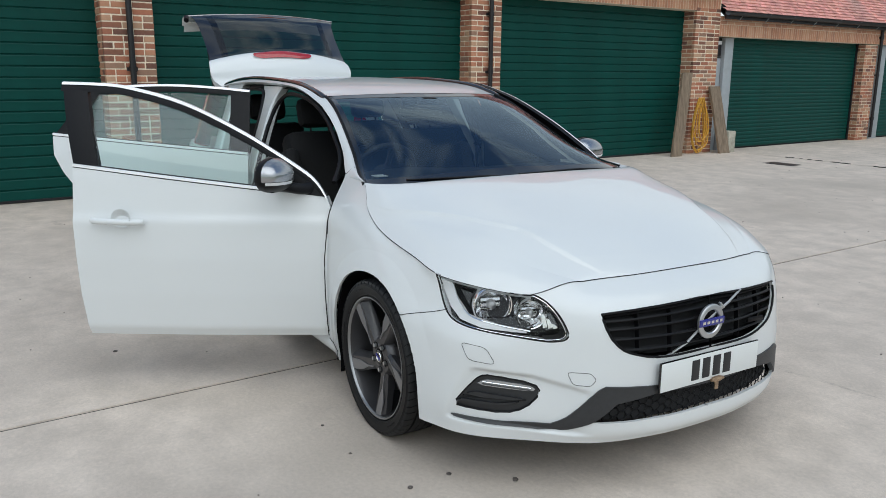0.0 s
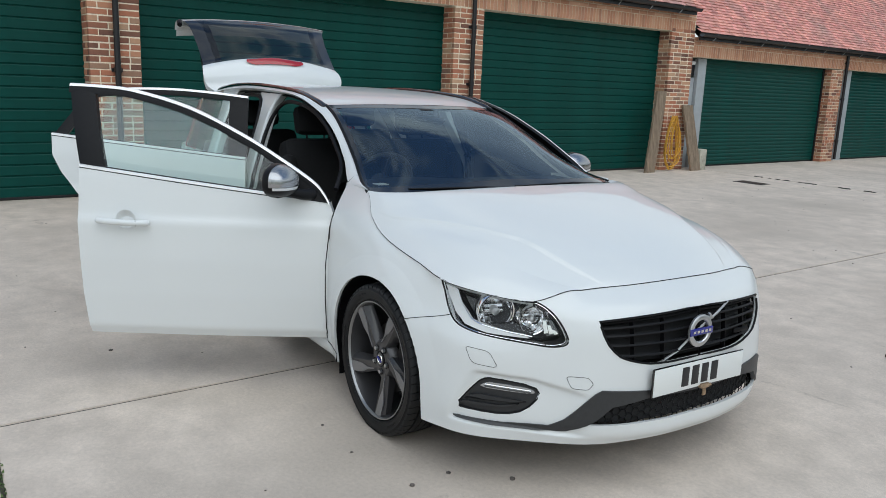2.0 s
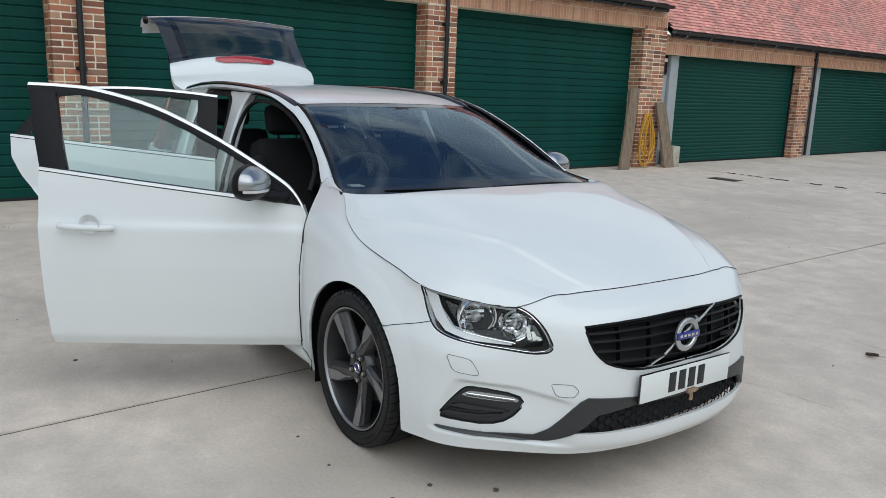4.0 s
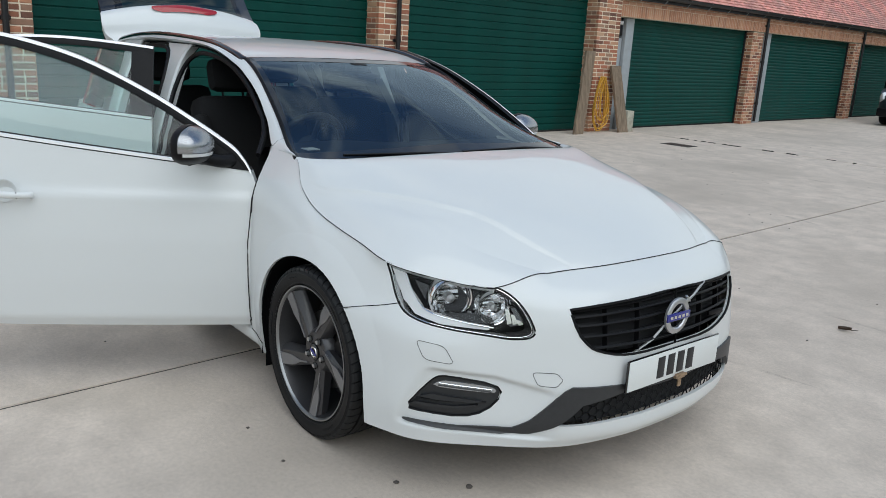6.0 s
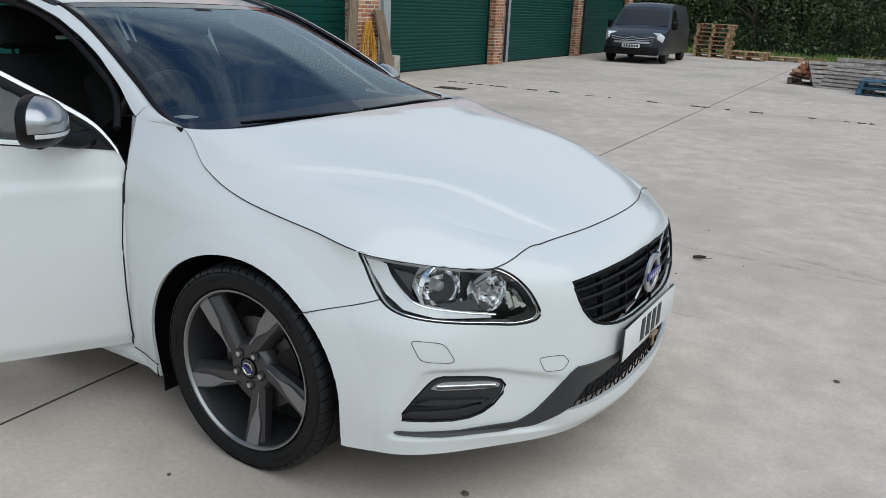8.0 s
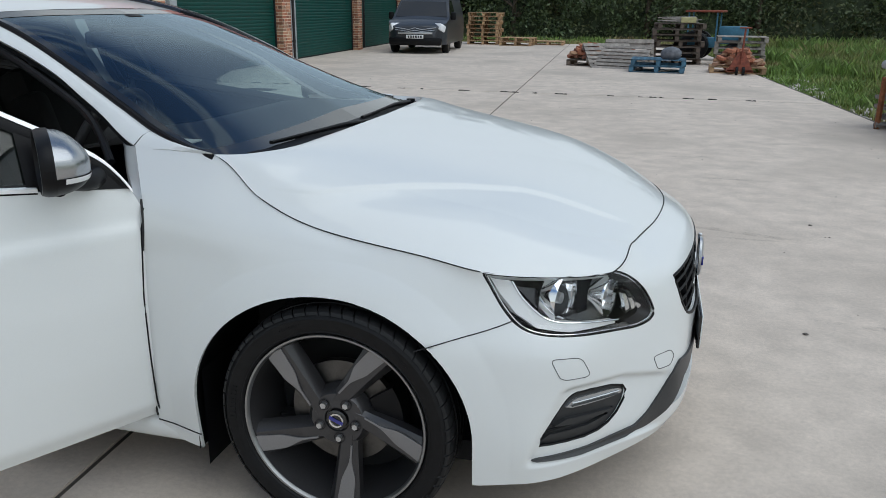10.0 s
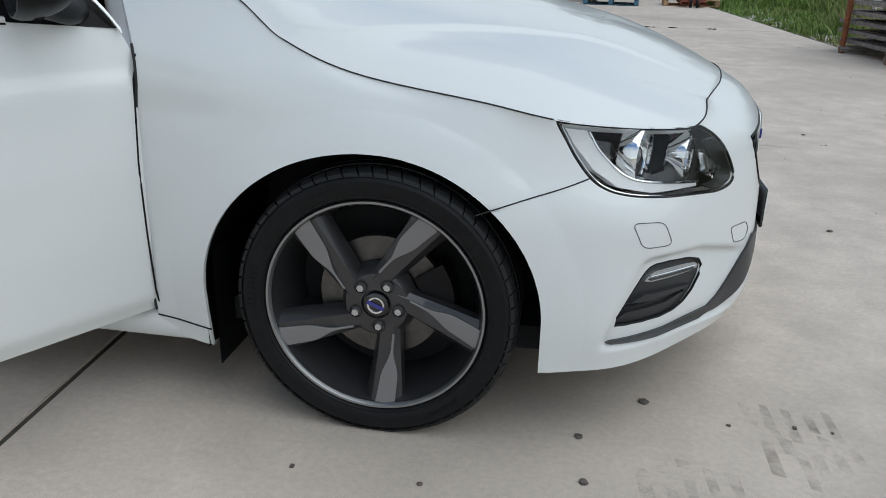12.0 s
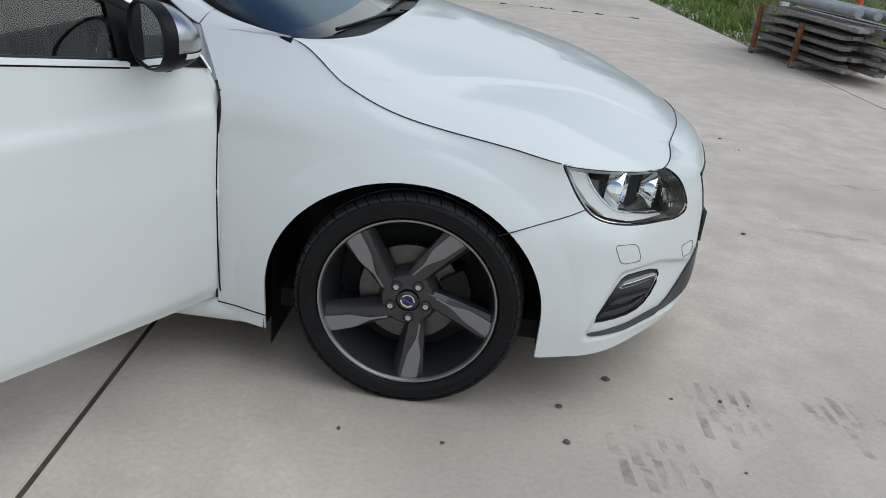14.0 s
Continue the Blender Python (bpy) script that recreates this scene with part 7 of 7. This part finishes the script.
# leaning grey frames
for k, (x, y, a, b) in enumerate(((-.25, 15.75, 38, 24), (.05, 15.5, 30, -14), (.15, 16.5, 62, 8))):
    p = pallet(M_PALGREY, "grey slatted pallet tipped on its edge", "tipped pallets")
    p.matrix_basis = pose(*spread(x, y), .12, a, 0, b)
roll = empty("grey_bundle", "grey plastic bundle lying on the blue pallet", "bundle")
bm = bmesh.new()
tube(bm, spline([(.85, 14.5, .38), (1.05, 14.45, .42), (1.25, 14.5, .39)], 10), [.08, .12, .14, .14, .15, .15, .14, .14, .12, .09], 12)
part("sack", bm, mat("grey_sheet", (.12, .13, .15), .6, var=.3, scale=12, bump=.3), roll)
roll.matrix_basis = pose(.04, 1.66, 0)
truck = empty("pallet_truck", "rusty red hand pallet truck with upright handle", "pallet truck")
M_ORANGE = mat("rusty_red_paint", (.22, .055, .03), .6, var=.4, scale=12)
bm = bmesh.new()
tube(bm, [(2.27, 17.0, .25), (2.30, 17.05, .98)], .022, 8)
tube(bm, [(2.18, 17.05, 1.0), (2.42, 17.05, 1.0)], .018, 8)
part("handle", bm, M_ORANGE, truck)
bm = bmesh.new()
sheet(bm, [[(2.27 - w, 17.0 + .05 * (z > .2), z), (2.27 + w, 17.0 + .05 * (z > .2), z)] for w, z in ((.28, .08), (.22, .2), (.10, .42), (.06, .50))])
box(bm, (2.0, 17.0, .06), (2.16, 18.1, .12), bevel=.01)
box(bm, (2.38, 17.0, .06), (2.54, 18.1, .12), bevel=.01)
part("chassis", bm, M_ORANGE, truck)
for dx in (-.07, .07):
    bm = bmesh.new()
    cyl(bm, .09, .05, pose(2.27 + dx, 16.98, .09, 0, 90, 0), 20)
    part("wheel", bm, M_RUBBER, truck)

truck.matrix_basis = pose(.30, -1.05, 0)

# boards and a box on the dark stack
odds = empty("board_pile", "loose boards and a pale box on the dark pallets", "boards")
r = random.Random(61)
for k in range(6):
    bm = bmesh.new()
    box(bm, (-.5, -.06, -.012), (.5, .06, .012), pose(1.2 + r.uniform(-.1, .1), 17.2 + .11 * k, 1.06 + .02 * k, r.uniform(-6, 6), r.uniform(-4, 4), r.uniform(-12, 12)), bevel=.003)
    part("board", bm, M_PALGREY, odds)
bm = bmesh.new()
box(bm, (1.25, 17.05, 1.04), (1.62, 17.40, 1.17), bevel=.01)
odds.matrix_basis = pose(.07, 1.95, 0)
part("box", bm, mat("pale_card", (.45, .42, .22), .8, var=.2, scale=8), odds)

# small tractor behind the pallets
tractor = empty("small_tractor", "small blue tractor with a red roofed frame", "tractor")
M_TBLUE = mat("faded_blue_paint", (.05, .17, .26), .5, var=.2, scale=8)
bm = bmesh.new()
box(bm, (.30, -.24, .45), (1.05, .24, .93), bevel=.06)
part("bonnet", bm, M_TBLUE, tractor)
bm = bmesh.new()
box(bm, (-.55, -.30, .35), (.32, .30, .62), bevel=.04)
part("body", bm, M_TBLUE, tractor)
for px_ in (-.50, .26):
    for py_ in (-.36, .36):
        bm = bmesh.new()
        tube(bm, [(px_, py_, .5), (px_, py_, 1.30)], .022, 8)
        part("roof_post", bm, M_TBLUE, tractor)
bm = bmesh.new()
box(bm, (-.60, -.45, 1.29), (.40, .45, 1.35), bevel=.02)
part("roof", bm, M_ORANGE, tractor)
bm = bmesh.new()
box(bm, (-.30, -.20, .62), (-.05, .20, .70), bevel=.03)
box(bm, (-.36, -.20, .66), (-.28, .20, .98), bevel=.03)
part("seat", bm, M_BLK, tractor)
for x_, rad, w_ in ((-.30, .40, .42), (.78, .26, .34)):
    for sg in (-1, 1):
        bm = bmesh.new()
        lathe(bm, [(rad * .5, .09), (rad * .9, .10), (rad, .07), (rad, -.07), (rad * .9, -.10), (rad * .5, -.09)], 28, pose(x_, sg * w_, rad, -90 * sg, 0, 0))
        part("wheel", bm, M_RUBBER, tractor)
tractor.matrix_basis = pose(*spread(2.0, 19.2), 0, 0, 0, -12)

# ---- rail stack, cone and post by the grass ----
M_RAIL = mat("weathered_rail", (.24, .225, .21), .85, var=.4, scale=6, stretch=(1, 5, 5), by_object=.2, bump=.2)
M_RUST = mat("rust_brown", (.20, .075, .03), .85, var=.4, scale=14)
rails = empty("rail_stack", "stack of weathered grey fence rails on bearers", "rail stack")
r = random.Random(12)
ax = Vector((.20, -.98, 0)).normalized()
side_v = Vector((.98, .20, 0))
o0 = Vector((3.50, 8.3, 0))
for lay_n in range(5):
    for k in range(5):
        bm = bmesh.new()
        ln = r.uniform(1.9, 2.4)
        s0 = r.uniform(-.15, .2)
        c = o0 + side_v * (k * .17 + r.uniform(-.02, .02)) + Vector((0, 0, .14 + lay_n * .112))
        a, b = c + ax * s0, c + ax * (s0 + ln)
        w = .065
        ring = [side_v * -w + Vector((0, 0, -.022)), side_v * w + Vector((0, 0, -.022)), side_v * w + Vector((0, 0, .022)), side_v * -w + Vector((0, 0, .022))]
        vs = sheet(bm, [[q + e for e in ring + ring[:1]] for q in (a, (a + b) / 2 + Vector((0, 0, r.uniform(-.008, .008))), b)])
        bm.faces.new([bm.verts.new(b + e) for e in ring])
        bm.faces.new([bm.verts.new(a + e) for e in ring])
        part("rail", bm, M_RAIL, rails, smooth=0)
for f in (.30, 1.32):
    bm = bmesh.new()
    c = o0 + ax * f
    tube(bm, [c - side_v * .12, c - side_v * .12 + Vector((0, 0, .62 if f < 1 else .52))], .035, 6)
    part("stake", bm, M_RUST, rails, smooth=0)
    bm = bmesh.new()
    tube(bm, [c - side_v * .15 + Vector((0, 0, .05)), c + side_v * .75 + Vector((0, 0, .05))], .045, 6)
    part("bearer", bm, M_RAIL, rails, smooth=0)
for k in range(3):
    bm = bmesh.new()
    a = o0 + side_v * (.1 + .16 * k) + Vector((0, 0, .74)) + ax * (-.2 + .1 * k)
    tube(bm, [a, a + ax * 2.2], .055, 12)
    part("pipe", bm, mat("grey_pipe", (.30, .32, .34), .5, var=.15, scale=10), rails)
cone = empty("traffic_cone", "orange plastic traffic cone standing in grass", "traffic cone")
bm = bmesh.new()
lathe(bm, [(.145, .03), (.13, .04), (.035, .72), (.0001, .73)], 28, pose(6.9, 13.5, -.06))
part("cone_body", bm, mat("orange_plastic", (.62, .10, .03), .45, var=.1, scale=10), cone)
bm = bmesh.new()
box(bm, (6.7, 13.3, -.06), (7.1, 13.7, -.02), bevel=.02)
part("cone_base", bm, M_BLK, cone)
post = empty("marker_post", "white painted marker post in the grass", "post")
bm = bmesh.new()
box(bm, (5.1, 12.4, -.06), (5.24, 12.54, .75), bevel=.01)
part("post_body", bm, mat("white_post_paint", (.75, .75, .73), .6, var=.1, scale=8), post)
gravel = empty("gravel_patch", "pale rubble and gravel at the concrete edge", "gravel")
bm = bmesh.new()
r = random.Random(44)
for k in range(260):
    y = r.uniform(8.2, 16)
    x = kerb_x(y) + abs(r.gauss(0, .35))
    s = r.uniform(.01, .05)
    box(bm, (-s, -s * .8, -s * .5), (s, s * .8, s * .5), pose(x, y, -.04, r.uniform(-30, 30), r.uniform(-30, 30), r.uniform(0, 90)))
tagged(part("gravel", bm, mat("pale_gravel", (.45, .42, .38), .9, var=.2, scale=30), gravel, smooth=0), kind="stuff")

# ---- grass, hedge and trees ----
M_BLADE = mat("grass_blade", (.16, .25, .055), .6, var=.35, scale=3, by_island=.3, col3=(.30, .23, .11), scale3=.45)
bm = bmesh.new()
r = random.Random(21)
verts, faces = [], []
for k in range(56000):
    if k < 40000:
        y = r.uniform(4.0, 30)
        x = kerb_x(y) + .05 + abs(r.gauss(0, 3.2)) + (2.6 if y < 8.2 else 0)
    else:
        y, x = r.uniform(29.7, 36), r.uniform(-12, 14)
    h = r.uniform(.05, .20) * (1 + 1.3 * (noise.noise(Vector((x * .5, y * .5, 0))) > .12)) * (1.0 if x - kerb_x(y) > .8 else .55) * (.35 if y < 13 and x > 5.2 else 1)
    a, w = r.uniform(0, 6.28), r.uniform(.005, .014) * (1 + y / 20)
    dx, dy = math.cos(a), math.sin(a)
    lx, ly = r.gauss(0, .35) * h, r.gauss(0, .35) * h
    n = len(verts)
    verts += [(x - dx * w, y - dy * w, -.06), (x + dx * w, y + dy * w, -.06), (x + dx * w * .7 + lx * .4, y + dy * w * .7 + ly * .4, -.06 + h * .6), (x + lx, y + ly, -.06 + h)]
    faces += [(n, n + 1, n + 2), (n, n + 2, n + 3)]
bm.free()
me = bpy.data.meshes.new("grass")
me.from_pydata(verts, [], faces)
me.materials.append(M_BLADE)
tagged(new("grass", me), "long uneven green grass with brown seed heads", "grass", kind="stuff")

M_BARK = mat("bark", (.09, .07, .05), .95, var=.4, scale=8, bump=.5, bscale=20)
M_LEAF = mat("tree_leaf", (.075, .105, .045), .6, var=.4, scale=2, by_island=.5)


def tree(seed, height, spread):
    r = random.Random(seed)
    t = empty("tree", "leafy dark green tree at the yard's end", "tree", "trees behind the yard")
    bm = bmesh.new()
    tube(bm, spline([(0, 0, -.1), (r.uniform(-.1, .1), r.uniform(-.1, .1), height * .3), (r.uniform(-.3, .3), r.uniform(-.3, .3), height * .7)], 10), [.16 * (1 - .08 * k) for k in range(10)], 8)
    for k in range(7):
        a, z = r.uniform(0, 6.28), height * r.uniform(.15, .6)
        tube(bm, [(0, 0, z), (math.cos(a) * spread * .4, math.sin(a) * spread * .4, z + height * .15), (math.cos(a) * spread * .8, math.sin(a) * spread * .8, z + height * .22)], [.06, .04, .015], 6)
    part("trunk", bm, M_BARK, t)
    verts, faces = [], []
    blobs = []
    for k in range(26):
        a, z = r.uniform(0, 6.28), r.uniform(.05, 1.0)
        d = spread * math.sqrt(r.random()) * (1.1 - .55 * z)
        blobs.append((math.cos(a) * d, math.sin(a) * d, height * z, r.uniform(.45, .95)))
    for k in range(3600):
        bx_, by_, bz_, br_ = blobs[r.randrange(len(blobs))]
        u, v, w = r.gauss(0, 1), r.gauss(0, 1), r.gauss(0, 1)
        q = br_ * r.random() ** .33 / (math.sqrt(u * u + v * v + w * w) + 1e-6)
        c = Vector((bx_ + u * q, by_ + v * q, max(.05, bz_ + w * q)))
        e1 = Vector((r.gauss(0, 1), r.gauss(0, 1), r.gauss(0, 1))).normalized()
        e2 = e1.cross(Vector((r.gauss(0, 1), r.gauss(0, 1), r.gauss(0, 1)))).normalized()
        s = r.uniform(.05, .11)
        n = len(verts)
        verts += [c - e1 * s, c + e2 * s * .55, c + e1 * s, c - e2 * s * .55]
        faces.append((n, n + 1, n + 2, n + 3))
    me = bpy.data.meshes.new("crown")
    me.from_pydata(verts, [], faces)
    me.materials.append(M_LEAF)
    o = new("crown", me)
    o.parent = t
    return t


# ---- scrub hedge in front of the trees ----
verts, faces = [], []
r = random.Random(77)
n1 = 90
for k in range(n1 + 1):
    x = -24 + 46 * k / n1
    for q in range(6):
        z = -.1 + q * .62
        d = noise.noise(Vector((x * .4, z, 3))) * .7
        verts.append((x, 36.2 + d + .22 * q, z + .5 * noise.noise(Vector((x * .6, z, 9))) * (q > 0)))
for k in range(n1):
    for q in range(5):
        i = k * 6 + q
        faces.append((i, i + 6, i + 7, i + 1))
# core sheet in darker green: shade between the leaves is in its colour
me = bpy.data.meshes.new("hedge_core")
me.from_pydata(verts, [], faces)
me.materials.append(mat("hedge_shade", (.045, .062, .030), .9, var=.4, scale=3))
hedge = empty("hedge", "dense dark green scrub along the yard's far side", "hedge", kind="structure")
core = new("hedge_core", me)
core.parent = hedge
verts, faces = [], []
for k in range(16000):
    x, q = r.uniform(-24, 22), r.random() ** .8 * 5
    z = -.1 + q * .62
    d = noise.noise(Vector((x * .4, z, 3))) * .7
    c = Vector((x, 36.1 + d + .22 * q - abs(r.gauss(0, .25)), max(.03, z + .5 * noise.noise(Vector((x * .6, z, 9))) + r.uniform(-.1, .25))))
    e1 = Vector((r.gauss(0, 1), r.gauss(0, 1), r.gauss(0, 1))).normalized()
    e2 = e1.cross(Vector((r.gauss(0, 1), r.gauss(0, 1), r.gauss(0, 1)))).normalized()
    s_ = r.uniform(.05, .13)
    n = len(verts)
    verts += [c - e1 * s_, c + e2 * s_ * .5, c + e1 * s_, c - e2 * s_ * .5]
    faces.append((n, n + 1, n + 2, n + 3))
me = bpy.data.meshes.new("hedge_leaves")
me.from_pydata(verts, [], faces)
me.materials.append(mat("scrub_leaf", (.085, .115, .042), .65, var=.4, scale=.6, by_island=.35, col3=(.13, .105, .05), scale3=.25))
hl = tagged(new("hedge_leaves", me), kind="stuff")
hl.parent = hedge

kinds = [tree(1, 5.2, 2.0), tree(2, 6.4, 2.3), tree(3, 4.2, 2.2)]
r = random.Random(31)
spots = []
for k in range(30):
    spots.append((-18 + k * 1.55 + r.uniform(-.5, .5), 37.0 + r.uniform(-1.0, 1.4)))
for k in range(22):
    spots.append((-19 + k * 2.3 + r.uniform(-.5, .5), 41 + r.uniform(-1, 1)))
for k in range(9):
    spots.append((-15.5 + r.uniform(-1, 1), 29.5 + k * 1.0))
for k in range(12):
    spots.append((16 + r.uniform(-1.5, 1.5), 36 - k * 2.6))
for k, (x, y) in enumerate(spots):
    m = pose(x, y, -.06, 0, 0, r.uniform(0, 360)) @ Matrix.Scale(r.uniform(.85, 1.25), 4)
    if k < 3:
        kinds[k].matrix_basis = m
    else:
        c = copy_thing(kinds[k % 3], m)
        s = m.to_scale()
        c.scale = s
